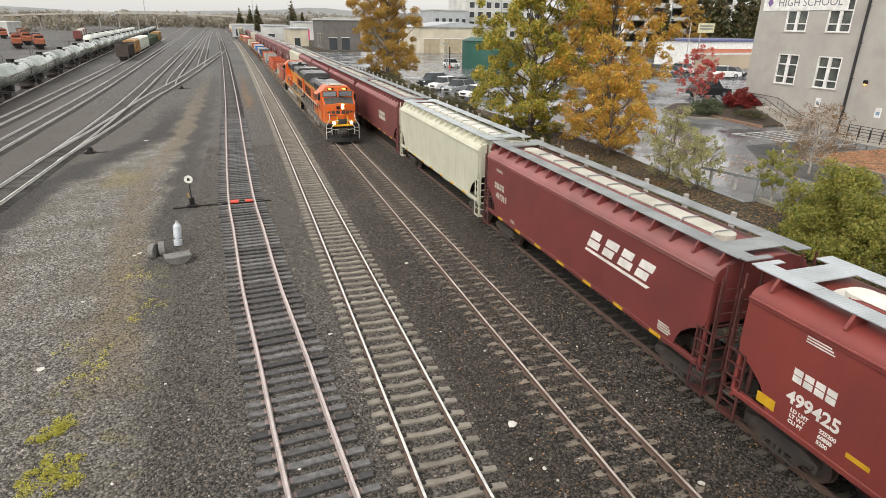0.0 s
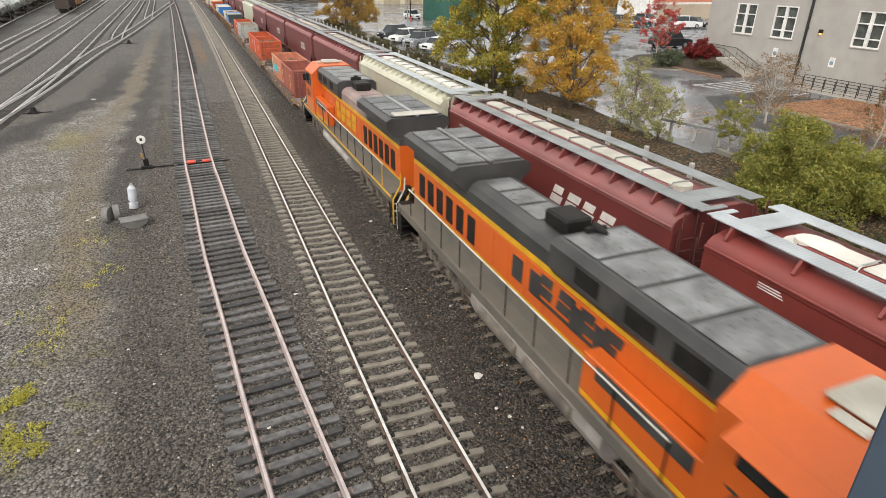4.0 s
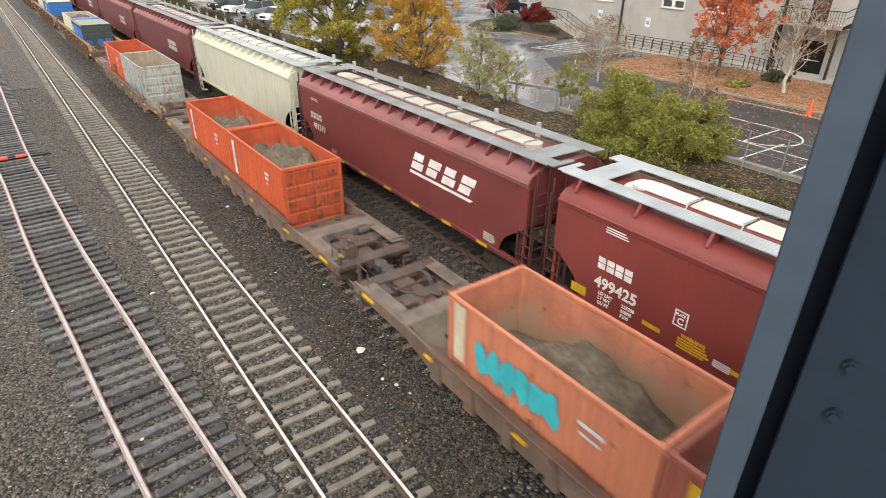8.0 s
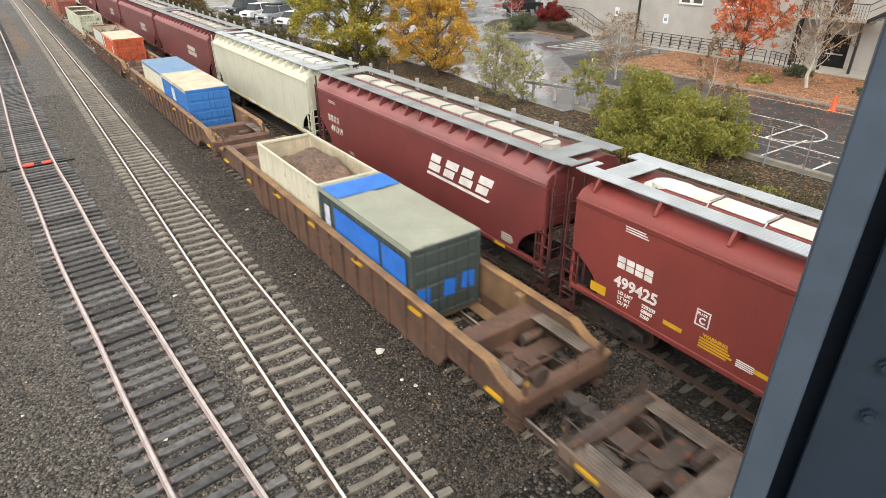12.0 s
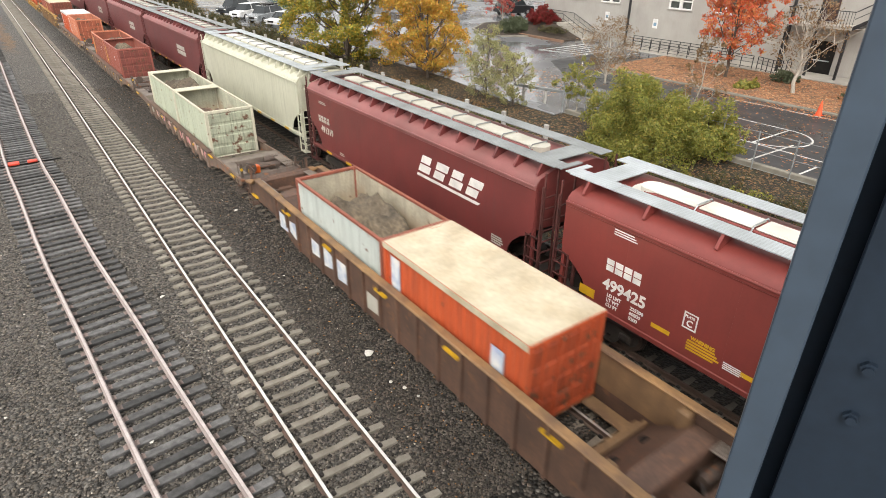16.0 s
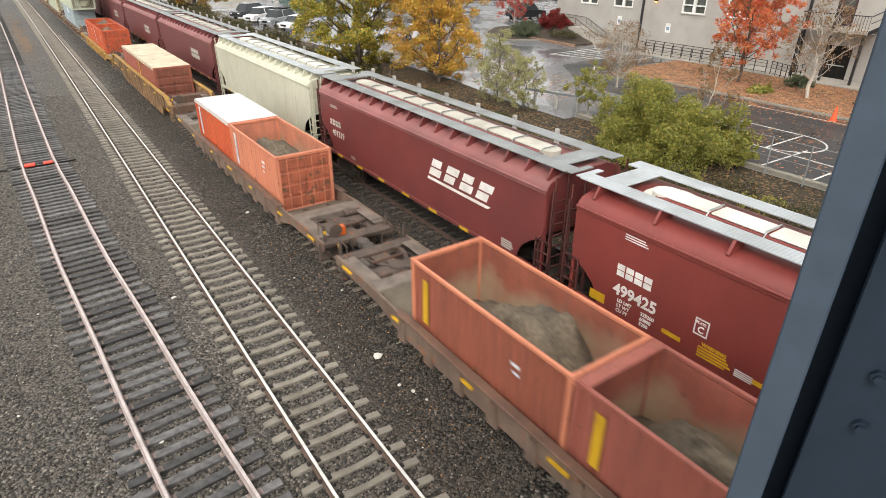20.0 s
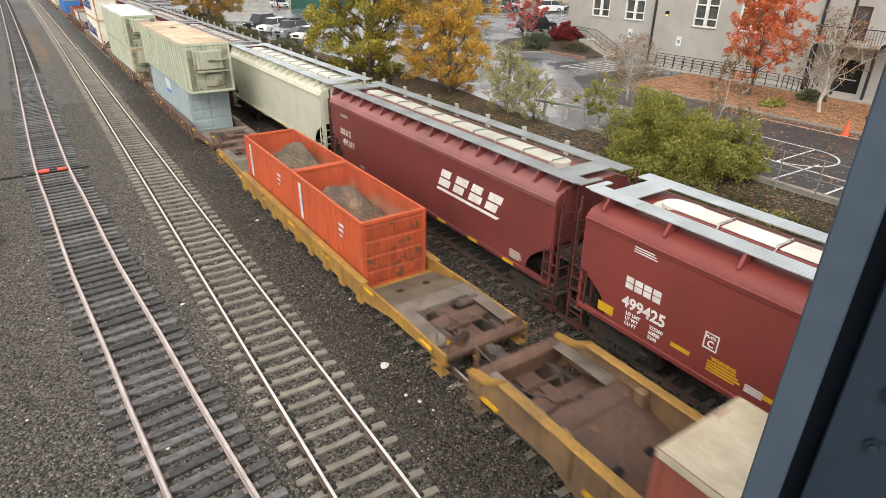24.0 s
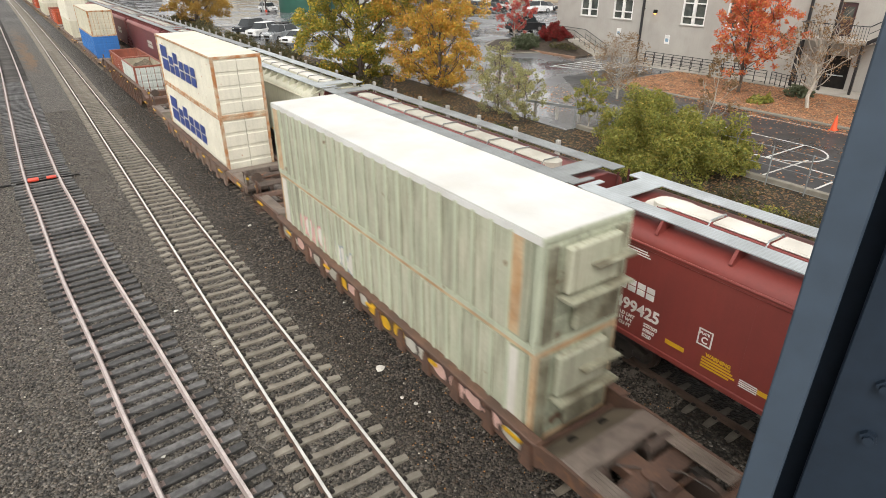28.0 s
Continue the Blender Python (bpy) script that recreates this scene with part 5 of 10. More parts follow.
        for k in range(9):
            y = -4.9 + k * 0.98
            lp("hood_door", Mesh().cbox(min(s * hw, s * (hw + 0.02)), max(s * hw, s * (hw + 0.02)), y, y + 0.9, 2.2, 3.4, 0.01), M_LOCO_O)
            if k in ((2, 3, 5, 6) if new_s else ()):
                lp("louvre", Mesh().box(min(s * hw, s * (hw + 0.026)), max(s * hw, s * (hw + 0.026)), y + 0.15, y + 0.75, 2.5, 3.2), M_LOCO_K)
        for k in range(6):
            y = 4.3 + k * 0.92
            lp("intake_screen", Mesh().box(min(s * hw, s * (hw + 0.026)), max(s * hw, s * (hw + 0.026)), y, y + 0.55, 2.3, 3.2), M_BLACK)
    cowl = [(-1.0, 3.62), (1.0, 3.62), (1.16, 3.85), (1.16, 4.46), (0.98, 4.62), (-0.98, 4.62), (-1.16, 4.46), (-1.16, 3.85)]
    lp("roof_cowl", Mesh().prism(cowl, "y", -6.1, -0.4), top)
    rear = [(-hw, 3.62), (hw, 3.62), (hw, 4.02), (hw - 0.12, 4.2), (hw - 0.35, 4.3), (-hw + 0.35, 4.3), (-hw + 0.12, 4.2), (-hw, 4.02)]
    lp("hood_roof", Mesh().prism(rear, "y", -0.395, 4.9), top if new_s else M_FADED, smooth=30)
    for k in range(4):
        y = -5.95 + k * 1.38
        lp("roof_hatch", Mesh().cbox(-0.86, 0.86, y, y + 1.24, 4.62, 4.655, 0.02), M_LOCO_ROOF)
    for k in range(3):
        y = 1.3 + k * 1.2
        lp("roof_hatch", Mesh().cbox(-0.5, 0.5, y, y + 1.05, 4.3, 4.335, 0.02), M_LOCO_ROOF if new_s else M_FADED)
    for s in (-1, 1):
        for y in (-5.6, -4.2, -2.4):
            lp("cowl_grille", Mesh().box(min(s * 1.161, s * 1.172), max(s * 1.161, s * 1.172), y, y + 0.9, 3.95, 4.36), M_BLACK)
    lp("exhaust_duct", Mesh().cbox(-0.42, 0.42, 0.1, 1.15, 4.3, 4.72, 0.06), M_BLACK)
    lp("horn", Mesh().cyl((0.0, -1.0, 4.78), (0.0, -0.5, 4.78), 0.05, 8, 0.12).cbox(-0.3, 0.3, -0.62, -0.52, 4.62, 4.8, 0.02), M_BLACK)
    wing = [(-hw, 3.9), (hw, 3.9), (1.42, 4.32), (1.42, 4.62), (1.2, 4.74), (-1.2, 4.74), (-1.42, 4.62), (-1.42, 4.32)]
    lp("radiator_housing", Mesh().prism([(-hw, 3.62), (hw, 3.62), (hw, 3.9), (-hw, 3.9)], "y", 4.9, 10.15), top)
    lp("radiator_wing", Mesh().prism(wing, "y", 5.1, 9.9), top)
    lp("radiator_ridge", Mesh().cbox(-0.09, 0.09, 5.15, 9.85, 4.74, 4.83, 0.02), M_RADG if not new_s else M_LOCO_ROOF)
    for k in range(3):
        y = 5.3 + k * 1.5
        for s in (-1, 1):
            a, b = sorted((s * 0.1, s * 1.17))
            lp("radiator_grille", Mesh().cbox(a, b, y, y + 1.4, 4.74, 4.77, 0.01), M_LOCO_K)
        for j in range(10):
            yy = y + 0.06 + j * 0.13
            g = Mesh()
            for s in (-1, 1):
                a, b = sorted((s * 0.14, s * 1.13))
                g.prism([(yy, 4.77), (yy + 0.075, 4.77), (yy + 0.075, 4.8), (yy, 4.79)], "x", a, b)
            lp("grille_slat", g, M_RADG if not new_s else M_LOCO_ROOF)
    if not new_s:
        lp("fan_housing", Mesh().cbox(-1.0, 1.0, 9.15, 9.8, 4.78, 4.86, 0.04), M_HATCH_OLD)
    # side railings along the running board
    for s in (-1, 1):
        for k in range(10):
            y = -5.3 + k * 1.6
            lp("stanchion", Mesh().cyl((s * 1.45, y, 1.58), (s * 1.45, y, 2.62), 0.02, 6), M_BLACK if new_s else M_LOCO_Y if k % 9 == 0 else M_BLACK)
        lp("side_rail", Mesh().cyl((s * 1.45, -5.3, 2.62), (s * 1.45, 9.3, 2.62), 0.026, 6), M_RAILW)
        xa, xb = sorted((s * 0.96, s * 1.42))
        bx = lp("equipment_cabinet", Mesh().cbox(xa, xb, -6.08, -2.5, 1.6, 2.8, 0.03), M_LOCO_O)
        xa, xb = sorted((s * 1.42, s * 1.428))
        lp("cabinet_panel", Mesh().box(xa, xb, -5.9, -3.0, 2.35, 2.72), M_LOCO_K, bx)
        lp("cabinet_stripe", Mesh().box(xa, xb, -6.05, -2.55, 1.68, 1.8), M_LOCO_Y, bx)
    # the side that faces the camera carries the operator's mark and the road number
    if new_s:
        slant_logo(c, False, M_LOCO_K, -3.3, 3.6, 2.72, 0.62, -hw - 0.03)
        lettering("road_number", "7872", 0.62, M_LOCO_K, c, Matrix(((0, 0, -1, -1.528), (-1, 0, 0, -6.6), (0, 1, 0, 2.5), (0, 0, 0, 1))))
    else:
        slant_logo(c, False, M_LOCO_Y, -3.2, 5.0, 2.4, 0.9, -hw - 0.03, lean=0.0, rule=False)
        lettering("road_number", "5667", 0.62, M_LOCO_K, c, Matrix(((0, 0, -1, -1.528), (-1, 0, 0, 8.3), (0, 1, 0, 2.55), (0, 0, 0, 1))))
    ROLLING.append((c, y_t))
    return c

# ---- covered hoppers ----
def hopper(label, yc, body, roof_m, walk_m, hatch_m, length=15.9, fine=True, xf=None, marks=None, fresh=False):
    """A covered hopper: curved-shouldered body, slope sheets, sills, running boards on brackets, hatches, ladders, chutes, trucks."""
    c = thing("covered_hopper", label, "railway wagon", "standing hopper cars", m=along(xf or x_d, yc))
    L = length / 2
    W = 1.6
    low_m = M_MAROON_SHADE if body in (M_MAROON, M_MAROON_B) else body
    zs, zt = 1.42, 4.06
    # sides with their cut-away lower corners
    half = [(L - 1.12, zs), (L - 1.04, 1.72), (L - 0.86, 2.0), (L - 0.55, 2.26), (L - 0.2, 2.45), (L - 0.05, 2.6), (L, 2.8), (L, zt)]
    side = half + [(-y, z) for y, z in half[::-1]]
    for s in (-1, 1):
        a, b = sorted((s * W, s * (W - 0.03)))
        part("side_sheet", Mesh().prism(side, "x", a, b), body, c)
        xa, xb = sorted((s * (W + 0.035), s * (W - 0.12)))
        part("side_sill", Mesh().cbox(xa, xb, -L + 0.1, L - 0.1, zs - 0.13, zs + 0.02, 0.015), body, c)
        part("top_chord", Mesh().cbox(min(s * (W - 0.03), s * (W + 0.035)), max(s * (W - 0.03), s * (W + 0.035)), -L, L, zt - 0.1, zt + 0.02, 0.02), roof_m, c)
    # slope sheets and end walls
    for q in (-1, 1):
        ya, yb = sorted((q * (L - 0.02), q * (L - 0.12)))
        part("end_sheet", Mesh().box(-W + 0.03, W - 0.03, ya, yb, 2.62, zt), body, c)
        ea, eb = sorted((q * (L + 0.004), q * (L - 0.02)))
        fine and part("end_arch", Mesh().prism([(-W + 0.01, zt - 0.14), (W - 0.01, zt - 0.14), (W - 0.01, zt), (W - 0.16, zt + 0.225), (0.9, zt + 0.405), (-0.9, zt + 0.405), (-W + 0.16, zt + 0.225), (-W + 0.01, zt)], "y", ea, eb), body, c)
        if fine:
            for s in (-1, 1):
                xa, xb = sorted((s * (W - 0.032), s * (W - 0.14)))
                part("corner_post", Mesh().cbox(xa, xb, *sorted((q * (L + 0.012), q * (L - 0.1))), 1.14, zt - 0.15, 0.01), body, c)
        pts = [(q * (L - 0.13), 2.7), (q * (L - 1.75), zs - 0.1), (q * (L - 1.9), zs - 0.1), (q * (L - 0.25), 2.7)]
        # black in place of body paint stands in for the shade under the end
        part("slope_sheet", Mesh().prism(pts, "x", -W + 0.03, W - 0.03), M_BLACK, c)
    # roof
    rf = [(-W, zt), (-W + 0.03, zt + 0.12), (-W + 0.16, zt + 0.24), (-0.9, zt + 0.42), (0.9, zt + 0.42), (W - 0.16, zt + 0.24), (W - 0.03, zt + 0.12), (W, zt)]
    part("roof", Mesh().prism(rf, "y", -L + 0.01, L - 0.01), roof_m, c, smooth=50)
    part("hatch_trough", Mesh().cbox(-0.36, 0.36, -L + 1.5, L - 1.5, zt + 0.42, zt + 0.54, 0.03), roof_m, c)
    if fresh:
        for q in (-1, 1):
            part("trough_end", Mesh().cyl((0, q * (L - 1.75), zt + 0.421), (0, q * (L - 1.75), zt + 0.47), 0.72, 20), hatch_m, c)
    n = 9 if fine else 4
    for k in range(n):
        a = -L + 1.6 + k * (2 * L - 3.2) / n
        part("hatch_cover", Mesh().cbox(-0.33, 0.33, a + 0.02, a + (2 * L - 3.2) / n - 0.04, zt + 0.53, zt + 0.62, 0.04), hatch_m, c)
        if fine:
            part("hatch_clamp", Mesh().tube([(-0.42, a, zt + 0.5), (-0.3, a, zt + 0.65), (0.3, a, zt + 0.65), (0.42, a, zt + 0.5)], 0.02, 5), M_GALV if fresh else M_GALV_OLD, c)
    for q in (-1, 1) if fine else ():
        part("hatch_end", Mesh().cyl((0, q * (L - 1.6), zt + 0.44), (0, q * (L - 1.6), zt + 0.6), 0.36, 16), hatch_m, c)
    # running boards
    for s in (-1, 1):
        a, b = sorted((s * 0.72, s * 1.27))
        rbm = Mesh().cbox(a, b, -L - 0.3, L + 0.3, zt + 0.62, zt + 0.66, 0.008)
        for k in range(6 if fine else 0):
            y = -L + 1.2 + k * (2 * L - 2.4) / 5
            rbm.box(a + 0.01, b - 0.01, y - 0.02, y + 0.02, zt + 0.66, zt + 0.668)
        part("running_board", rbm, walk_m, c)
        if fine and s < 0:
            pitch = 1.95 if fresh else 0.98
            for k in range(int(2 * L / pitch) + 1):
                y = -L + 0.2 + k * pitch
                part("walkway_bracket", Mesh().prism([(-0.8, zt + 0.42), (-1.4, zt + 0.24), (-1.44, zt + 0.3), (-1.25, zt + 0.62), (-0.8, zt + 0.62)], "y", y - 0.04, y + 0.04), body, c)
    for q in (-1, 1):
        ya, yb = sorted((q * (L - 0.1), q * (L - 0.85)))
        if fine or q < 0:
            part("crossover_board", Mesh().cbox(-0.72, 0.72, ya, yb, zt + 0.615, zt + 0.655, 0.008), walk_m, c)
        if fine:
            ya, yb = sorted((q * (L + 0.301), q * (L + 0.52)))
            part("crossover_board", Mesh().cbox(-1.2, -0.3, ya, yb, zt + 0.615, zt + 0.655, 0.008), walk_m, c)
    # end frames with ladders
    for q in (-1, 1):
        for s in (-1, 1):
            if not fine and s > 0:
                continue
            lad = Mesh()
            yy = q * (L + 0.28)
            for px_ in (s * 1.52, s * 1.02):
                lad.box(px_ - 0.025, px_ + 0.025, yy - 0.025, yy + 0.025, 0.75 if fine else zs, zt + (0.5 if fine else 0.0))
            for z in np.arange(0.9, zt, 0.36):
                lad.box(min(s * 1.02, s * 1.52), max(s * 1.02, s * 1.52), yy - 0.02, yy + 0.02, z, z + 0.04)
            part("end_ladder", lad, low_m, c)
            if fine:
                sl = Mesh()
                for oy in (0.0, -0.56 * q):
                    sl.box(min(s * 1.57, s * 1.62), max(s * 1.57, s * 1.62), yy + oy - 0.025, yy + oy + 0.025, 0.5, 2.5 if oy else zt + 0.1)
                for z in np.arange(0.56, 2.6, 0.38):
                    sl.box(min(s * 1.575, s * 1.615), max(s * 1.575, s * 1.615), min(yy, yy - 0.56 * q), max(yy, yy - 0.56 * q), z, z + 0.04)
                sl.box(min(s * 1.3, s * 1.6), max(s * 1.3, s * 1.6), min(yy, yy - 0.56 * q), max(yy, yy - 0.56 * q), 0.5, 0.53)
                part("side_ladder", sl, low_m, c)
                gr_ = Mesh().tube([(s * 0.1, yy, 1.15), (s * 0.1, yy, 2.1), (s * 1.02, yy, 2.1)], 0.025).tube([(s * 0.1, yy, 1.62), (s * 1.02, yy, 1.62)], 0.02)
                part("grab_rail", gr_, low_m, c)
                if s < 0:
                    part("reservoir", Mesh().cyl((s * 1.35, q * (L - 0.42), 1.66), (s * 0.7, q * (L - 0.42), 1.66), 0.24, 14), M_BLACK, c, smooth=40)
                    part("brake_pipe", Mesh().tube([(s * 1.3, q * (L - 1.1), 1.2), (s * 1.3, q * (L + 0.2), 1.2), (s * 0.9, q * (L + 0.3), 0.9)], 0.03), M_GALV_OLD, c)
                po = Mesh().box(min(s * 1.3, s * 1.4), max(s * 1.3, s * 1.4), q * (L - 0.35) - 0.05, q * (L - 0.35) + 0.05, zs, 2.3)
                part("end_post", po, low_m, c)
        pf = Mesh().cbox(-1.55, 1.55, min(q * (L - 0.3), q * (L + 0.35)), max(q * (L - 0.3), q * (L + 0.35)), 1.06, 1.14, 0.02)
        pf.cbox(-0.25, 0.25, min(q * (L - 2.4), q * (L + 0.4)), max(q * (L - 2.4), q * (L + 0.4)), 0.66, 1.12, 0.03)
        part("end_platform", pf, M_TRUCK, c)
        if fine and q < 0:
            part("brake_equipment", Mesh().cbox(-0.3, 0.3, -L - 0.2, -L + 0.1, 1.2, 1.6, 0.04).cyl((0.75, -L + 0.1, 1.35), (0.75, -L + 0.75, 1.35), 0.17, 12), M_TRUCK, c)
        part("coupler", Mesh().cbox(-0.13, 0.13, min(q * (L + 0.38), q * (L + 0.56)), max(q * (L + 0.38), q * (L + 0.56)), 0.7, 0.98, 0.03), M_TRUCK, c)
        (add_truck if fine else far_truck)(c, q * (L - 1.3))
    # hopper chutes
    for k in range(3 if fine else 2):
        y = (-L * 0.55, 0.0, L * 0.55)[k] if fine else (-L * 0.4, L * 0.4)[k]
        ch = Mesh()
        v = [(-1.45, y - 2.0, zs - 0.05), (1.45, y - 2.0, zs - 0.05), (1.45, y + 2.0, zs - 0.05), (-1.45, y + 2.0, zs - 0.05), (-0.6, y - 0.4, 0.42), (0.6, y - 0.4, 0.42), (0.6, y + 0.4, 0.42), (-0.6, y + 0.4, 0.42)]
        ch.add(v, [(0, 3, 2, 1), (0, 1, 5, 4), (1, 2, 6, 5), (2, 3, 7, 6), (3, 0, 4, 7), (4, 5, 6, 7)])
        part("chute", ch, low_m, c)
    if fine:
        for k in range(7):
            y = -L + 1.9 + k * (2 * L - 3.8) / 6 if not fresh else L - 1.1 - k * 2.4
            part("reflector", Mesh().box(-W - 0.044, -W - 0.0355, y - 0.27, y + 0.27, zs - 0.12, zs - 0.0) if not fresh else Mesh().box(-W - 0.008, -W - 0.001, y - 0.27, y + 0.27, zs + (0.16 if k == 0 else 0.32), zs + 0.44), M_YEL, c)
        for k in range(5):
            # faint vertical weld seams of the side sheets
            y = -L + 2.2 + k * (2 * L - 4.4) / 4
            part("weld_seam", Mesh().box(-W - 0.003, -W + 0.01, y - 0.012, y + 0.012, zs + 0.03, zt - 0.11), body, c)
        part("edge_bead", Mesh().cyl((-W - 0.03, -L + 0.02, zt + 0.02), (-W - 0.03, L - 0.02, zt + 0.02), 0.035, 8), roof_m, c, smooth=40)
    return c


def at_side(y, z, x=-1.606):
    """Places lettering on the side that faces the tracks."""
    return Matrix(((0, 0, -1, x), (-1, 0, 0, y), (0, 1, 0, z), (0, 0, 0, 1)))


def bars(parent, y, z, rows, width, height, gap, m_, x=-1.604, name="small_print"):
    """Lines of small print as plain bars."""
    for k in range(rows):
        zz = z - k * (height + gap)
        part(name, Mesh().box(x - 0.004, x, y - width * (0.85 + 0.15 * ((k * 7) % 3) / 2), y, zz, zz + height), m_, parent)


h_b = hopper("clean maroon covered hopper with new grey walkways", 2.05, M_MAROON_B, M_MAROON_B, M_GALV, M_HATCH, 16.2, fresh=True)
# marks of the clean hopper: plain shapes for the owner's mark, then its number
for k in range(4):
    g = Mesh()
    a = 6.47 - k * 0.285
    g.box(-1.609, -1.601, a - 0.235, a, 2.66, 2.815).box(-1.609, -1.601, a - 0.235, a, 2.845, 3.0)
    part("owner_mark", g, M_WHITE, h_b)
lettering("car_number", "499425", 0.46, M_WHITE, h_b, at_side(6.5, 2.1), bold=0.013)
for k, (t_, n_) in enumerate((("LD LMT", "225200"), ("LT WT", "60800"), ("CU FT", "5200"))):
    lettering("data_line", t_, 0.14, M_WHITE, h_b, at_side(6.32, 1.9 - 0.15 * k), bold=0.004)
    lettering("data_figure", n_, 0.14, M_WHITE, h_b, at_side(5.55, 1.87 - 0.15 * k), bold=0.004)
bars(h_b, 6.38, 3.87, 3, 0.72, 0.03, 0.035, M_WHITE)
pl = Mesh()
for a, b, z0_, z1_ in ((3.7, 4.07, 2.2, 2.235), (3.7, 4.07, 2.61, 2.645), (3.7, 3.735, 2.235, 2.61), (4.035, 4.07, 2.235, 2.61)):
    pl.box(-1.608, -1.601, a, b, z0_, z1_)
part("plate_frame", pl, M_WHITE, h_b)
lettering("plate_text", "PLATE", 0.09, M_WHITE, h_b, at_side(4.03, 2.5), bold=0.003)
lettering("plate_letter", "C", 0.24, M_WHITE, h_b, at_side(3.97, 2.28), bold=0.006)
lettering("warning_text", "WARNING", 0.13, M_YEL, h_b, at_side(3.78, 1.98), bold=0.006)
bars(h_b, 3.86, 1.9, 4, 0.86, 0.05, 0.028, M_YEL)
bars(h_b, 2.9, 1.85, 4, 0.5, 0.03, 0.022, M_WHITE)

h_a = hopper("maroon covered hopper with white slanting emblem and worn grey roof walkways", 19.22, M_MAROON, M_PINK, M_GALV_OLD, M_HATCH_OLD, 15.75)
slant_logo(h_a, False, M_WHITE, -5.5, 3.8, 2.78, 0.66, -1.601, lean=0.45)
for k in range(4):
    a = 6.9 - k * 0.3
    part("owner_mark", Mesh().box(-1.607, -1.601, a - 0.22, a, 2.72, 2.85).box(-1.607, -1.601, a - 0.22, a, 2.88, 3.0), M_HATCH_OLD, h_a)
lettering("car_number", "491319", 0.42, M_HATCH_OLD, h_a, at_side(6.7, 2.24), bold=0.01)
bars(h_a, 6.75, 3.65, 2, 0.8, 0.04, 0.03, M_HATCH_OLD)
bars(h_a, -6.0, 1.8, 4, 0.6, 0.05, 0.03, M_HATCH_OLD)
bars(h_a, 4.9, 1.62, 2, 0.5, 0.05, 0.03, M_HATCH_OLD)

h_w = hopper("cream covered hopper streaked with grime", 36.4, M_CREAM, M_CREAM, M_GALV, M_HATCH, 15.95)
M_MAROON_F = mat("old_maroon_paint", (0.15, 0.038, 0.036), 0.55, col2=(0.12, 0.034, 0.033), scale=0.7, fine=12, amount=0.12, streak=0.35, dirt=(0.08, 0.05, 0.045), rnd=0.2)
y = 54.1
k = 0
far_kinds = {}
while y < 760:
    kind = "cream" if k in (4, 13, 14, 21) else "maroon"
    fine = k < 3
    key = (kind, fine)
    if key not in far_kinds:
        far_kinds[key] = hopper("old maroon covered hopper with grey roof walkways" if kind == "maroon" else "pale cream covered hopper", y, M_MAROON_F if kind == "maroon" else M_CREAM,
                                M_PINK if kind == "maroon" else M_CREAM, M_GALV_OLD, M_HATCH_OLD, 17.0, fine=fine)
        if kind == "maroon":
            bars(far_kinds[key], -2.2, 2.75, 2, 2.6, 0.3, 0.08, M_HATCH_OLD, name="owner_mark")
    else:
        copy_thing(far_kinds[key], along(x_d, y))
    y += 18.15
    k += 1

# ---- the container train ----
P_ORANGE = paint("orange_container_paint", (0.5, 0.088, 0.027), 0.6)
P_ORANGE2 = paint("faded_orange_container_paint", (0.56, 0.2, 0.11), 0.45)
P_BRICK = paint("brick_red_container_paint", (0.31, 0.092, 0.066), 0.5)
P_REDBR = paint("red_brown_container_paint", (0.27, 0.08, 0.048), 0.5)
P_GREYW = paint("pale_grey_container_paint", (0.5, 0.54, 0.5), 0.4)
P_GRIMY = mat("grimy_grey_container_paint", (0.35, 0.355, 0.315), 0.6, col2=(0.28, 0.295, 0.28), scale=0.9, fine=14, amount=0.12, streak=0.85, dirt=(0.15, 0.11, 0.075), rust=(0.2, 0.12, 0.07), rust_at=0.6)
P_GREEN = paint("pale_green_container_paint", (0.45, 0.48, 0.36), 0.5)
P_CREAMC = paint("cream_container_paint", (0.55, 0.52, 0.4), 0.4)
P_BLUE = paint("blue_container_paint", (0.03, 0.15, 0.42), 0.3)
P_DARKC = paint("dark_green_container_paint", (0.05, 0.065, 0.06), 0.3)
P_SLATE = paint("slate_blue_container_paint", (0.31, 0.37, 0.38), 0.3)
# grimy machine ends; also the painted shadow strips beside side posts
P_REEFER_END = mat("grimy_panel_and_post_shadow", (0.3, 0.3, 0.22), 0.6, col2=(0.16, 0.14, 0.09), scale=1.8, fine=12, amount=0.3, grime=0.6, dirt=(0.06, 0.05, 0.035))
P_MATS = paint("cream_white_container_paint", (0.66, 0.63, 0.52), 0.15, rust=(0.34, 0.13, 0.03), rust_at=0.68)
P_RUSTY = mat("rusted_edge", (0.36, 0.15, 0.05), 0.75, col2=(0.5, 0.42, 0.3), scale=3, amount=0.3)


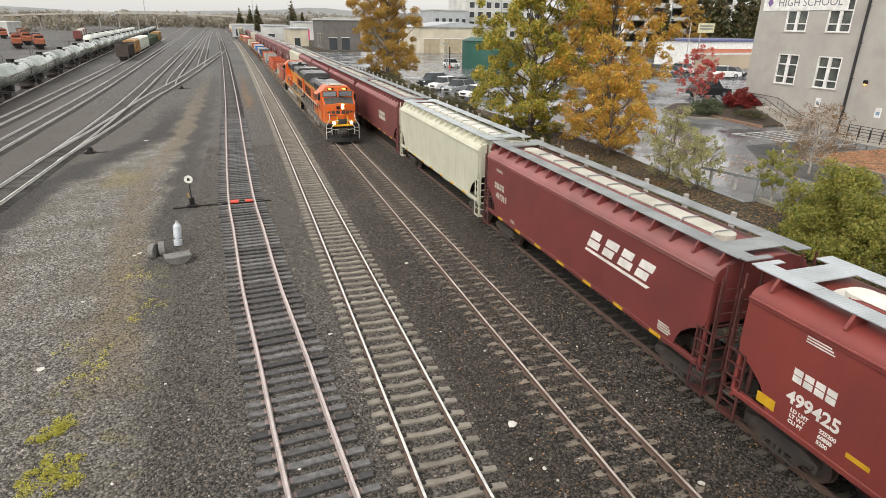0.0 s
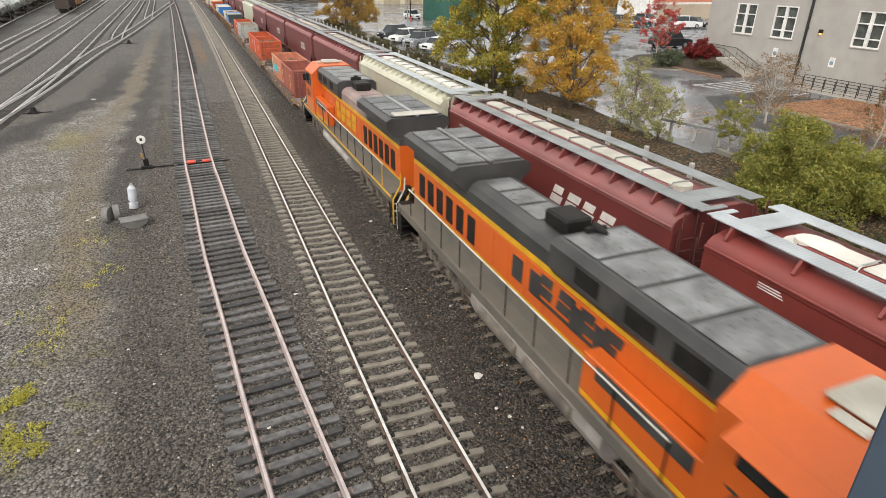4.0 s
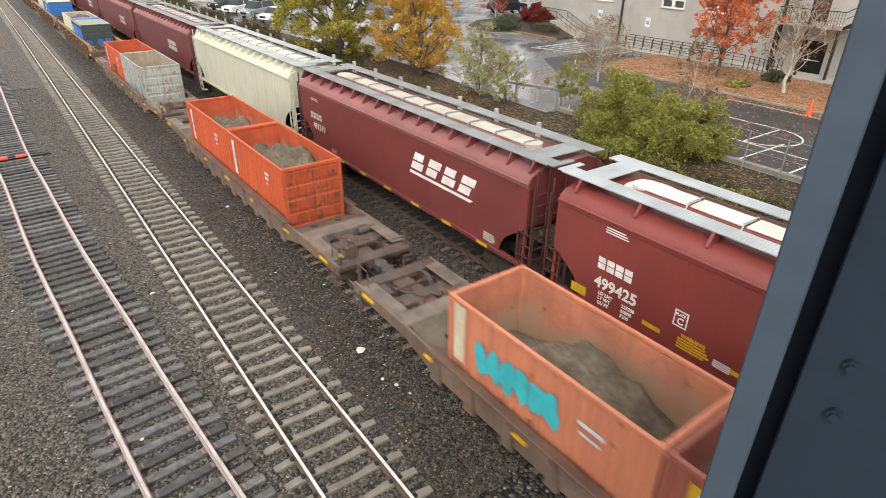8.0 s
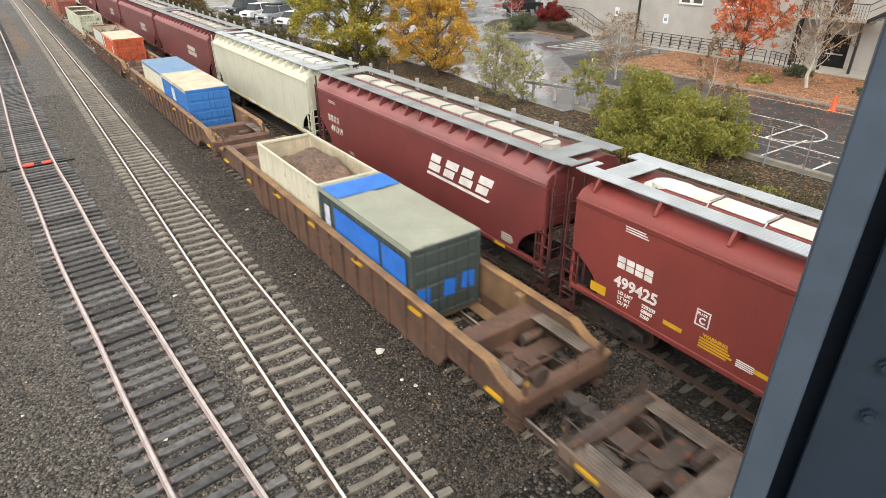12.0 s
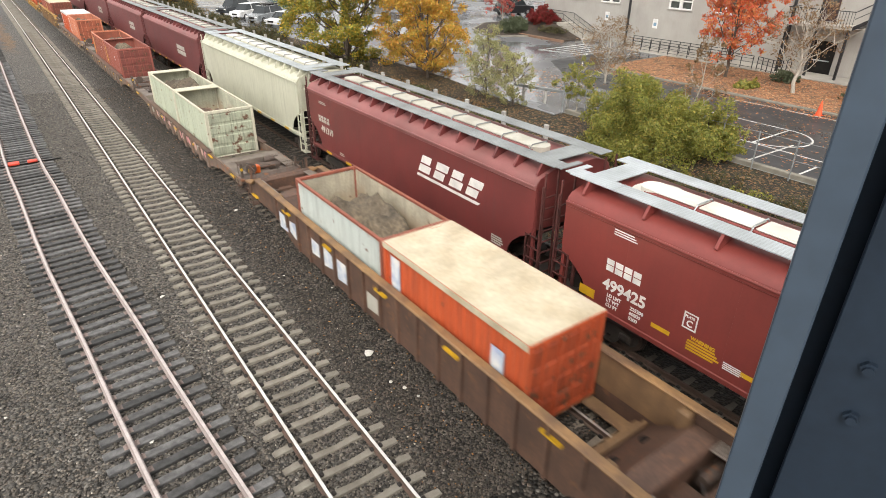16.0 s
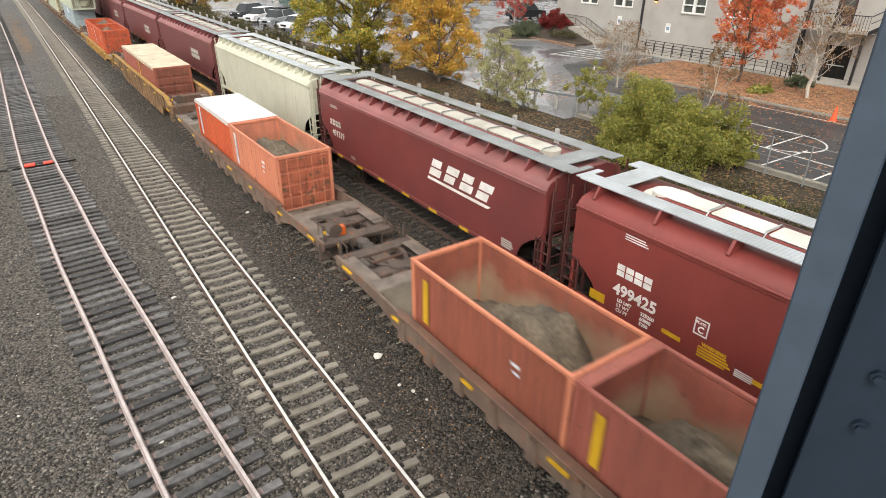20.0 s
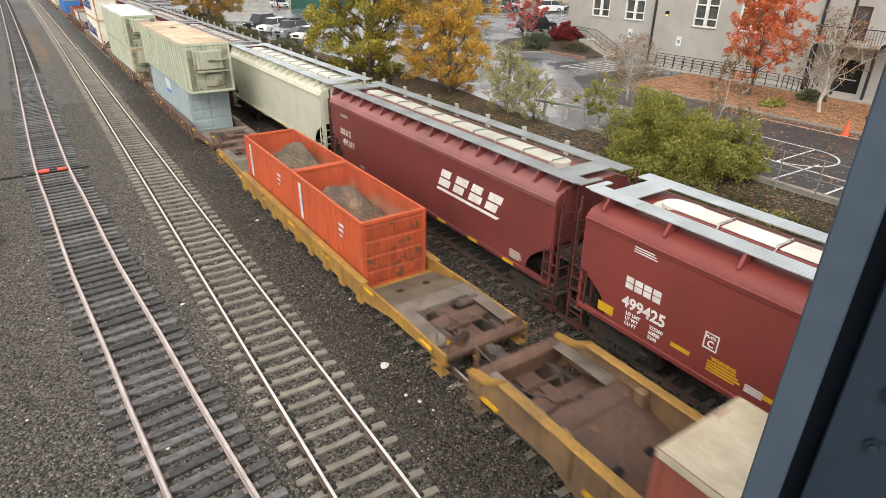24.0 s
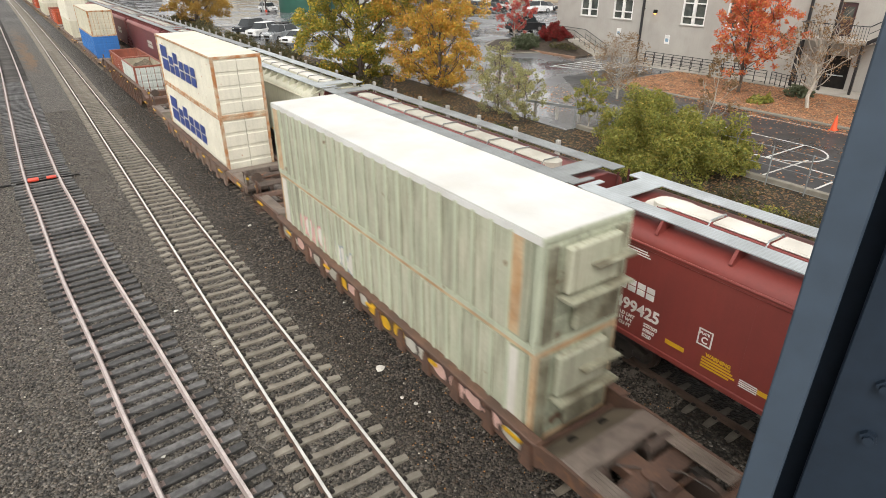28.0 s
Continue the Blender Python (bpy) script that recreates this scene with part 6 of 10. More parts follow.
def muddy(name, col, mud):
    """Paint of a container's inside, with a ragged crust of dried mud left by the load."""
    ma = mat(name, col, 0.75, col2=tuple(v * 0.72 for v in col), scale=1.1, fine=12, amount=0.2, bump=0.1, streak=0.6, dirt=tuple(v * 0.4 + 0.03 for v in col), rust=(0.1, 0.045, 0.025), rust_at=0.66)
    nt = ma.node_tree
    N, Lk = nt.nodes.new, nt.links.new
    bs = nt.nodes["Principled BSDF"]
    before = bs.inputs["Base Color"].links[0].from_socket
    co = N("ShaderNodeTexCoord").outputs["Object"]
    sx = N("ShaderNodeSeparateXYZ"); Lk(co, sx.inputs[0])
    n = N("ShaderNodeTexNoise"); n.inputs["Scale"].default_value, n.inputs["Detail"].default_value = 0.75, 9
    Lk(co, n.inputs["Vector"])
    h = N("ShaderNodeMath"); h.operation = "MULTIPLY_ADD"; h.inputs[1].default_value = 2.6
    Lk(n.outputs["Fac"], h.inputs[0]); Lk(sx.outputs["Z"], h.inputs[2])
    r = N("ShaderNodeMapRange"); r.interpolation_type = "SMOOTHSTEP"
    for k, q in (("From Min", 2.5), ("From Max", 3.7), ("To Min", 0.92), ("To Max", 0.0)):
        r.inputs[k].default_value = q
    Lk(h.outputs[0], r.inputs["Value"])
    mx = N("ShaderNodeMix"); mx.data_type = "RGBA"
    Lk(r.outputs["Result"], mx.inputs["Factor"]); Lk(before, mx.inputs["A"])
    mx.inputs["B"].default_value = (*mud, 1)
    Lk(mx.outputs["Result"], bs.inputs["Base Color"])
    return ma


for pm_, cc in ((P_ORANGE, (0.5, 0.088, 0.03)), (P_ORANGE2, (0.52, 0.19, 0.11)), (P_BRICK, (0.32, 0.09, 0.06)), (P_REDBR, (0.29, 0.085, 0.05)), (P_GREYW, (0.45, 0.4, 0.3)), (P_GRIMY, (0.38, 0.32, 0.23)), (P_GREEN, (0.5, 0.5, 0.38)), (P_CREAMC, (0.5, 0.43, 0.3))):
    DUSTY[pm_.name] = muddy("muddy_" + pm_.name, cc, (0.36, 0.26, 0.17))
for pm_, cc in ((P_ORANGE, (0.42, 0.075, 0.025)), (P_ORANGE2, (0.36, 0.1, 0.05)), (P_BRICK, (0.22, 0.06, 0.045)), (P_REDBR, (0.2, 0.06, 0.035)), (P_GREEN, (0.4, 0.42, 0.31))):
    DOORS[pm_.name] = mat("grimy_door_" + pm_.name, cc, 0.6, col2=tuple(v * 0.7 for v in cc), scale=1.4, fine=14, amount=0.2, streak=0.9, dirt=tuple(v * 0.25 + 0.015 for v in cc), rust=(0.12, 0.055, 0.03), rust_at=0.58)
T_CREAM = mat("cream_tarpaulin", (0.58, 0.51, 0.38), 0.65, col2=(0.45, 0.37, 0.25), scale=1.1, fine=7, amount=0.18, bump=0.5, dist=0.04, grime=0.55, dirt=(0.27, 0.22, 0.15))
T_TORN = mat("torn_tan_roof", (0.6, 0.5, 0.36), 0.7, col2=(0.42, 0.29, 0.17), scale=0.5, fine=6, amount=0.25, bump=0.8, dist=0.06, grime=0.5, dirt=(0.2, 0.12, 0.06))
T_WHITE = mat("white_tarpaulin", (0.62, 0.62, 0.6), 0.5, col2=(0.53, 0.53, 0.51), scale=0.7, fine=8, amount=0.05, bump=0.4, dist=0.04, grime=0.25, dirt=(0.5, 0.42, 0.3))
T_BLUEGR = mat("blue_grey_tarpaulin", (0.12, 0.24, 0.39), 0.5, col2=(0.1, 0.19, 0.31), scale=0.8, fine=8, amount=0.12, bump=0.4, dist=0.04, grime=0.3, dirt=(0.3, 0.32, 0.32))
T_OLIVE = mat("olive_grey_tarpaulin", (0.3, 0.31, 0.24), 0.55, col2=(0.24, 0.25, 0.2), scale=0.8, fine=8, amount=0.1, bump=0.4, dist=0.04)
M_FADEB = mat("faded_blue_panel", (0.2, 0.27, 0.36), 0.6, col2=(0.34, 0.38, 0.4), scale=2.5, amount=0.15, streak=0.4, dirt=(0.2, 0.18, 0.15))
M_TURQ = mat("turquoise_spray_paint", (0.05, 0.45, 0.5), 0.5, amount=0.15)
M_BRBLUE = mat("bright_blue_panel", (0.02, 0.16, 0.6), 0.5, amount=0.1)
M_LABEL = mat("white_label", (0.7, 0.7, 0.68), 0.5, col2=(0.35, 0.42, 0.55), scale=3, amount=0.1)
M_PINKG = mat("pink_spray_paint", (0.6, 0.28, 0.28), 0.5, amount=0.2)
M_SALMON = mat("salmon_spray_paint", (0.62, 0.4, 0.34), 0.5, amount=0.2)
M_NAVY = mat("navy_lettering", (0.03, 0.06, 0.25), 0.5, amount=0.1)
M_SLATEG = mat("slate_spray_paint", (0.25, 0.3, 0.34), 0.6, amount=0.2)
M_BLACKG = mat("black_spray_paint", (0.03, 0.02, 0.02), 0.6)

l1 = locomotive("orange and black diesel locomotive with lit headlights", 53.1 + 11.15, False, "new")
l2 = locomotive("orange, charcoal and yellow diesel locomotive running cab last", 86.35, True, "old")

W20 = 6.06
# the far end of each load at the start, the load's length, and the kind of car
LOADS = [(115.39, 12.15, "well"), (137.67, 12.15, "well"), (160.02, 12.15, "well"), (182.99, 12.15, "ribbed"), (206.74, 12.15, "ribbed"), (230.83, 12.15, "ribbed"),
         (253.98, 12.15, "well"), (276.68, 12.15, "well"), (299.01, 12.15, "well"), (321.78, 12.15, "ribyel"), (345.23, 12.15, "welyel"), (368.7, 12.6, "well"),
         (392.2, 14.6, "well"), (412.4, 12.2, "well"), (436.2, 12.15, "ribbed"), (459.5, 12.2, "well"), (482.4, 12.2, "well"), (505.3, 12.15, "well"), (528.0, 12.2, "well"),
         (551.0, 12.15, "well"), (574.0, 12.2, "well"), (597.0, 12.15, "well")]
ends = [98.0]
for (r0, n0, _), (r1, n1, _) in zip(LOADS, LOADS[1:]):
    ends.append((r0 + r1 - n1) / 2)
ends.append(LOADS[-1][0] + 5)
CAR_LABELS = {"well": "grey-brown container well car with rusty end platforms", "ribbed": "rusty brown well car with deep ribbed sides", "ribyel": "dirty yellow well car with deep ribbed sides",
              "welyel": "dirty yellow container well car"}
for k, (rear, n_, kind) in enumerate(LOADS):
    a, b = ends[k], ends[k + 1]
    yc = (a + b) / 2
    w0, w1 = rear - n_ - 0.15 - yc, rear + 0.12 - yc
    if kind.startswith("rib"):
        w0 -= 1.3
    graf = [M_PINKG, M_SALMON, M_HATCH_OLD] if k == 6 else [M_YEL, M_HATCH_OLD, M_SALMON] if k == 12 else None
    body = {"well": M_CAR_GR, "ribbed": M_CAR_BR, "ribyel": M_CAR_TAN, "welyel": M_CAR_YE}[kind]
    if k in (11, 12):
        body = M_CAR_BR
    chord = {"well": M_CAR_BR, "ribbed": M_CAR_BR, "ribyel": M_CAR_YE, "welyel": M_CAR_YE}[kind]
    if k in (3, 4, 5):
        chord = M_CHORD
    wc = well_car(CAR_LABELS[kind], yc, b - a, w0, w1, "ribbed" if kind.startswith("rib") else "well", body, chord, k + 1, graf, M_CAR_TAN if kind.startswith("rib") else None, near=k < 15, beacon=k in (6, 8))
    if k == 5:
        # pale weathered panels between the ribs
        r_ = random.Random(40 + k)
        nr = int((w1 - w0 + 3) / 0.98)
        for j in range(nr):
            y_ = w0 - 1.5 + (j + 0.5) * (w1 - w0 + 3) / nr
            if r_.random() < 0.8 and y_ > w0 + 7.5:
                zc = 0.78 + r_.uniform(-0.1, 0.1)
                part("sprayed_panel", Mesh().prism([(y_ - 0.38, zc - 0.42 + r_.uniform(0, 0.2)), (y_ + 0.38, zc - 0.4 + r_.uniform(0, 0.2)), (y_ + 0.36, zc + 0.4 - r_.uniform(0, 0.2)), (y_ - 0.34, zc + 0.42 - r_.uniform(0, 0.25))], "x", -1.446, -1.4405), r_.choice([M_HATCH_OLD, M_LABEL, M_LABEL]), wc)

Z0, Z1 = 0.37, 2.85
LBL = (0.7, 0.78, 0.3, 0.9, M_LABEL)


def pair(k, rear_args, front_args):
    """The two short containers of a car: the far one, then the one in front."""
    rear = LOADS[k][0]
    for j, args in enumerate((rear_args, front_args)):
        args = dict(args)
        label, colour = args.pop("label"), args.pop("colour")
        c = container(label, W20 - 0.02, Z0, Z1, colour, y0_t=rear - W20 / 2 - j * (W20 + 0.03), seed=k * 2 + j + 1, **args)
        if k == 3 and j == 1:
            part("cover_strip", Mesh().cbox(-1.2, 1.2, 1.5, 2.7, Z1 + 0.02, Z1 + 0.04, 0.004), M_BRBLUE, c)
            for xx, zz in ((-0.85, 1.25), (0.1, 1.3), (0.75, 1.35)):
                part("sprayed_patch", Mesh().prism([(xx - 0.24, zz - 0.26), (xx + 0.22, zz - 0.3), (xx + 0.26, zz + 0.24), (xx - 0.2, zz + 0.3)], "y", -W20 / 2 - 0.004, -W20 / 2 + 0.004), M_BRBLUE, c)
        if k == 0 and j == 0:
            spray(c, -1.22, 1.95, -0.75, Z0 + 0.95, Z0 + 1.75, 6, [M_TURQ], M_TURQ, 3)
        if k == 2 and j == 0:
            spray(c, -1.22, 1.6, 0.1, Z0 + 0.7, Z0 + 1.15, 4, [P_ORANGE], M_BLACKG, 5)


OPEN_O = dict(label="open orange steel container part filled with dirt", colour=P_ORANGE, dirt=M_DIRT, dirt_h=2.35, decals=(LBL, (-0.55, -0.42, 0.72, 0.76, M_LABEL), (-0.53, -0.42, 0.64, 0.68, M_LABEL), (-0.5, -0.44, 0.56, 0.59, M_LABEL)))
OPEN_B = dict(label="open red-brown steel container part filled with dirt", colour=P_REDBR, dirt=M_DIRT, dirt_h=2.1, decals=((0.72, 0.8, 0.3, 0.85, M_YEL), (-0.5, -0.4, 0.66, 0.7, M_LABEL), (-0.5, -0.42, 0.58, 0.61, M_LABEL)))
OPEN_G = dict(label="open pale green steel container part filled with dirt", colour=P_GREEN, dirt=M_DIRT, dirt_h=2.3, doors="none", strip=0.75, edge=P_CREAMC)
pair(0, dict(label="open brick-orange container with turquoise graffiti", colour=P_ORANGE2, dirt=M_DIRT, dirt_h=2.1, decals=((0.78, 0.92, 0.3, 0.95, T_CREAM), (-0.62, -0.4, 0.66, 0.7, M_LABEL), (-0.6, -0.42, 0.57, 0.6, M_LABEL))),
     dict(label="open brick-red container part filled with dirt", colour=P_BRICK, dirt=M_DIRT, dirt_h=2.35, decals=((0.75, 0.83, 0.3, 0.9, M_YEL), (-0.62, -0.55, 0.3, 0.8, M_YEL))))
pair(1, OPEN_O, dict(OPEN_O, dirt_h=2.35))
pair(2, dict(OPEN_O, dirt_h=2.1, decals=(LBL, (0.2, 0.55, 0.3, 0.4, M_BLACKG), (-0.1, 0.12, 0.28, 0.5, M_BLACKG), (-0.6, -0.42, 0.74, 0.79, M_LABEL), (-0.58, -0.44, 0.65, 0.7, M_LABEL), (-0.56, -0.46, 0.56, 0.6, M_LABEL))),
     dict(label="open grimy grey container with a muddy floor", colour=P_GRIMY, dirt=M_DIRT_R, dirt_h=1.3, doors="none", wave=0.95, decals=((0.3, 0.52, 0.08, 0.42, M_FADEB), (-0.1, 0.12, 0.08, 0.4, M_FADEB), (-0.62, -0.3, 0.1, 0.45, M_FADEB))))
pair(3, dict(label="open cream container heaped with brown dirt", colour=P_CREAMC, dirt=M_DIRT_R, dirt_h=2.85, doors="none"),
     dict(label="dark green and blue container with an olive cover", colour=P_DARKC, top="tarp", top_mat=T_OLIVE, decals=((0.72, 0.85, 0.35, 0.8, M_LABEL), (-0.4, 0.6, 0.5, 0.85, M_BRBLUE), (-0.9, -0.45, 0.45, 0.85, M_BRBLUE))))
pair(4, dict(label="cream container under a blue-grey cover", colour=P_CREAMC, top="tarp", top_mat=T_BLUEGR, doors="none"),
     dict(label="blue container under a stained cream cover", colour=P_BLUE, top="tarp", top_mat=T_CREAM, decals=((-0.05, 0.2, 0.55, 0.85, M_LABEL),)))
pair(5, dict(label="open pale grey container part filled with dirt", colour=P_GREYW, dirt=M_DIRT, dirt_h=2.35, edge=P_REDBR, doors="none", wave=0.95),
     dict(label="orange container under a stained cream cover", colour=P_ORANGE, top="tarp", top_mat=T_CREAM, decals=((0.7, 0.85, 0.45, 0.9, M_LABEL), (-0.75, -0.6, 0.5, 0.75, M_LABEL))))
pair(6, OPEN_G, dict(OPEN_G, dirt=M_DIRT_R, dirt_h=2.0))
pair(7, dict(OPEN_B, edge=P_ORANGE2), dict(OPEN_B, colour=P_BRICK, strip=0.35, dirt_h=2.355))
pair(8, dict(label="orange container under a clean white cover", colour=P_ORANGE, top="tarp", top_mat=T_WHITE, decals=(LBL,)), dict(OPEN_O, colour=P_ORANGE2, dirt_h=2.355))
pair(9, dict(label="red-brown container under a stained cream cover", colour=P_BRICK, top="tarp", top_mat=T_CREAM), dict(label="brown container under a pale cream cover", colour=P_REDBR, top="tarp", top_mat=T_CREAM, decals=((0.75, 0.85, 0.3, 0.9, M_YEL),)))
pair(10, OPEN_O, dict(OPEN_O, dirt=M_DIRT_R, dirt_h=2.35))

# double stacks
container("slate-blue long container under a pale green one", 12.19, Z0, 2.98, P_SLATE, "roof", P_SLATE, y0_t=368.75 - 6.1, decals=((-0.165, 0.09, 0.66, 0.93, M_LABEL), (-0.165, 0.09, 0.59, 0.655, M_BRBLUE)), doors="none")
torn = container("pale green long container with a torn tan roof", 14.6, 2.985, 5.8, P_GREEN, "tarp", T_TORN, y0_t=369.7 - 7.3, half=1.3, doors="none")
M_PLATE_G = mat("faded_green_plate", (0.35, 0.365, 0.27), 0.55, col2=(0.44, 0.43, 0.33), scale=0.8, fine=10, amount=0.12, bump=0.05, streak=0.85, dirt=(0.15, 0.135, 0.085), rnd=0.14, rust=(0.2, 0.13, 0.07), rust_at=0.68)
P_TANRAIL = mat("rusty_tan_rail", (0.5, 0.38, 0.24), 0.65, col2=(0.4, 0.24, 0.12), scale=1.6, fine=14, amount=0.2, grime=0.5, dirt=(0.2, 0.1, 0.05))
low = container("pale green long container with graffiti along its side", 14.55, Z0, 2.97, P_GREEN, "roof", P_GREEN, y0_t=392.2 - 7.3, half=1.27, edge=P_TANRAIL, doors="none")
high = container("pale green long container with a bright white roof", 14.55, 2.975, 5.66, P_GREEN, "tarp", T_WHITE, y0_t=392.2 - 7.3, half=1.3, doors="none")
plates(low, 1.27, 7.27, Z0, 2.97, 24, M_PLATE_G)
# the dark inside of the tear is a black patch on the roof
part("roof_tear_patch", Mesh().prism([(-0.1, 2.2), (0.12, 2.62), (0.3, 2.45), (0.42, 2.1), (0.15, 2.02)], "z", 5.79, 5.822), M_BLACK, torn)
plates(torn, 1.3, 7.3, 2.985, 5.8, 22, M_PLATE_G)
plates(high, 1.3, 7.27, 2.975, 5.66, 22, M_PLATE_G)
for c_, zb in ((low, Z0), (high, 2.98), (torn, 3.0)):
    for x_, w_ in ((-1.02, 0.3), (0.98, 0.34)):
        part("end_panel", Mesh().cbox(x_ - w_ / 2, x_ + w_ / 2, -7.33, -7.276, zb + 0.2, zb + 2.45, 0.015), P_REEFER_END, c_)
    part("cooling_unit", Mesh().cbox(-0.72, 0.78, -7.5, -7.276, zb + 1.35, zb + 2.4, 0.04), M_PLATE_G, c_)
    part("unit_shelf", Mesh().cbox(-0.8, 1.05, -7.72, -7.28, zb + 1.22, zb + 1.3, 0.01), P_REEFER_END, c_)
    part("unit_shelf", Mesh().cbox(-0.1, 1.1, -7.68, -7.28, zb + 1.85, zb + 1.91, 0.01), P_REEFER_END, c_)
    part("unit_box", Mesh().cbox(-0.35, 0.7, -7.48, -7.276, zb + 0.35, zb + 1.1, 0.05), P_REEFER_END, c_)
for y_ in (-6.55, 6.9):
    part("corner_plate", Mesh().cbox(-1.312, -1.3, y_ - 0.2, y_ + 0.2, 3.2, 5.5, 0.003), P_TANRAIL, high)
    part("corner_plate", Mesh().cbox(-1.282, -1.27, y_ - 0.2, y_ + 0.2, Z0 + 0.25, 2.8, 0.003), M_HATCH, low)
spray(low, -1.276, 5.6, 3.4, 1.1, 1.9, 4, [M_SALMON, M_HATCH, M_ORANGE_P], M_PINKG, 21)
spray(low, -1.276, 2.6, 1.2, 1.0, 1.8, 3, [M_ORANGE_P, M_HATCH], M_SLATEG, 22)


def name_shapes(c, L, z0, h):
    """The shipping line's name as plain navy shapes."""
    y = 0.84 * L
    for k in range(6):
        w, hh = (1.7, h) if k == 0 else (1.0, h * (0.9 if k == 2 else 0.68))
        g = Mesh()
        for lo, hi in ((0.0, 0.46), (0.54, 1.0)):
            g.prism([(y - w + 0.06, z0 + lo * hh), (y, z0 + lo * hh), (y - 0.06, z0 + hi * hh), (y - w, z0 + hi * hh)], "x", -1.228, -1.221)
        part("name_shape", g, M_NAVY, c)
        y -= w + 0.22


for z0_, z1_ in ((Z0, 3.42), (3.425, 6.32)):
    m1 = container("cream-white long container with navy lettering and rusty posts", 12.19, z0_, z1_, P_MATS, "roof", P_MATS, y0_t=412.4 - 6.1, edge=P_RUSTY, doors="none")
    name_shapes(m1, 6.1, z0_ + 0.95, 1.45)
pair(14, dict(OPEN_B, dirt_h=2.0), dict(label="open rusty grey container part filled with dirt", colour=P_GREYW, dirt=M_DIRT, dirt_h=2.1, edge=P_REDBR))
container("slate-blue long container in a well", 12.19, Z0, 2.98, P_BLUE, "roof", P_BLUE, y0_t=459.5 - 6.1)
container("cream long container stacked on a blue one", 12.19, 2.985, 5.6, P_CREAMC, "roof", P_CREAMC, y0_t=459.5 - 6.1, edge=P_RUSTY)
for k in (16, 18, 20):
    container("cream long container in a well", 12.19, Z0, 2.98, P_CREAMC, "roof", P_CREAMC, y0_t=LOADS[k][0] - 6.1)
    container("white long container stacked in pairs", 12.19, 2.985, 5.6, P_MATS, "roof", T_CREAM, y0_t=LOADS[k][0] - 6.1)
for k in (17, 19, 21):
    pair(k, OPEN_B, OPEN_O)

# ---- tracks ----
NEW, OLD = [M_RAIL, M_HEAD], [M_RAIL_OLD, M_HEAD_OLD]
track(x_a, "yard track with dark wooden ties and dusty worn rails", -40, 1200, TIE_W, (7.0, 72.0), OLD, 0.5, 3)
track(x_b, "main track with concrete ties and bright rail heads", -40, 1200, TIE_C, (6.0, 95.0), NEW, 0.61, 4)
track(x_c, "main track with concrete ties that the train runs on", -40, 1200, TIE_G, (5.0, 75.0), [M_RAIL, M_HEAD_D], 0.61, 5)
track(x_d, "side track with darkened grimy ties under the standing hoppers", -40, 1200, TIE_D, (5.0, 45.0), [M_RAIL, M_RAIL], 0.61, 6)

# ---- the yard beyond the main tracks ----
YARD = {
    "a": ((20, -15.9), (43, -15.1), (60, -14.6), (80, -14.55), (100, -14.9), (120, -15.4), (200, -17.3), (400, -22), (832, -32.5)),
    "b": ((52, -14.9), (67.5, -13.8), (95, -12.4), (108, -11.3), (140, -9.2), (226, -4.75)),
    "c": ((112, -11.4), (125, -12), (193, -13.2), (400, -18.2), (800, -26.8)),
    "d": ((152, -8.6), (165, -9.0), (193, -9.8), (400, -15.5), (838, -24.3)),
    "e": ((20, -20.2), (69, -20.5), (95, -20.8), (149, -22.4), (358, -30), (800, -48)),
    "f": ((20, -24.2), (75, -24.8), (100, -25.5), (161, -27.6), (300, -34), (700, -54)),
    "g": ((20, -25.6), (70, -28.6), (100, -30.8), (188, -37.6), (407, -52), (800, -80)),
    "h": ((150, -44), (188, -46.5), (407, -62), (800, -90)),
}
lines = {k: line_of(v) for k, v in YARD.items()}
for k, v in YARD.items():
    tr = thing("railway_track", "yard track with bright rails on dark wooden ties", "railway track", "tracks of the yard", kind="structure")
    ys = list(np.arange(v[0][0], v[-1][0], 5.0 if k == "b" else 9.0)) + [v[-1][0]]
    for side in (-1, 1):
        part("rail", rail_mesh(lines[k], side, ys, [M_RAIL_Y, M_HEAD]), None, tr)
    far_ties(lines[k], v[0][0], min(v[-1][0], 240), 0.56, M_TIE_F, "far_ties", tr)

M_LOCO_FAR = mat("dull_orange_loco_paint", (0.34, 0.085, 0.03), 0.6, col2=(0.2, 0.06, 0.03), scale=0.7, amount=0.2, grime=0.5)
# tank cars
M_TANK = mat("glossy_grey_green_tank_paint", (0.34, 0.375, 0.34), 0.2, 0.7, col2=(0.27, 0.3, 0.27), scale=0.5, amount=0.1, streak=0.35, dirt=(0.1, 0.1, 0.09), rnd=0.3)
M_TANKW = mat("white_tank_paint", (0.6, 0.62, 0.56), 0.3, col2=(0.5, 0.52, 0.46), scale=0.5, amount=0.1, streak=0.3, dirt=(0.2, 0.2, 0.16), rnd=0.15)


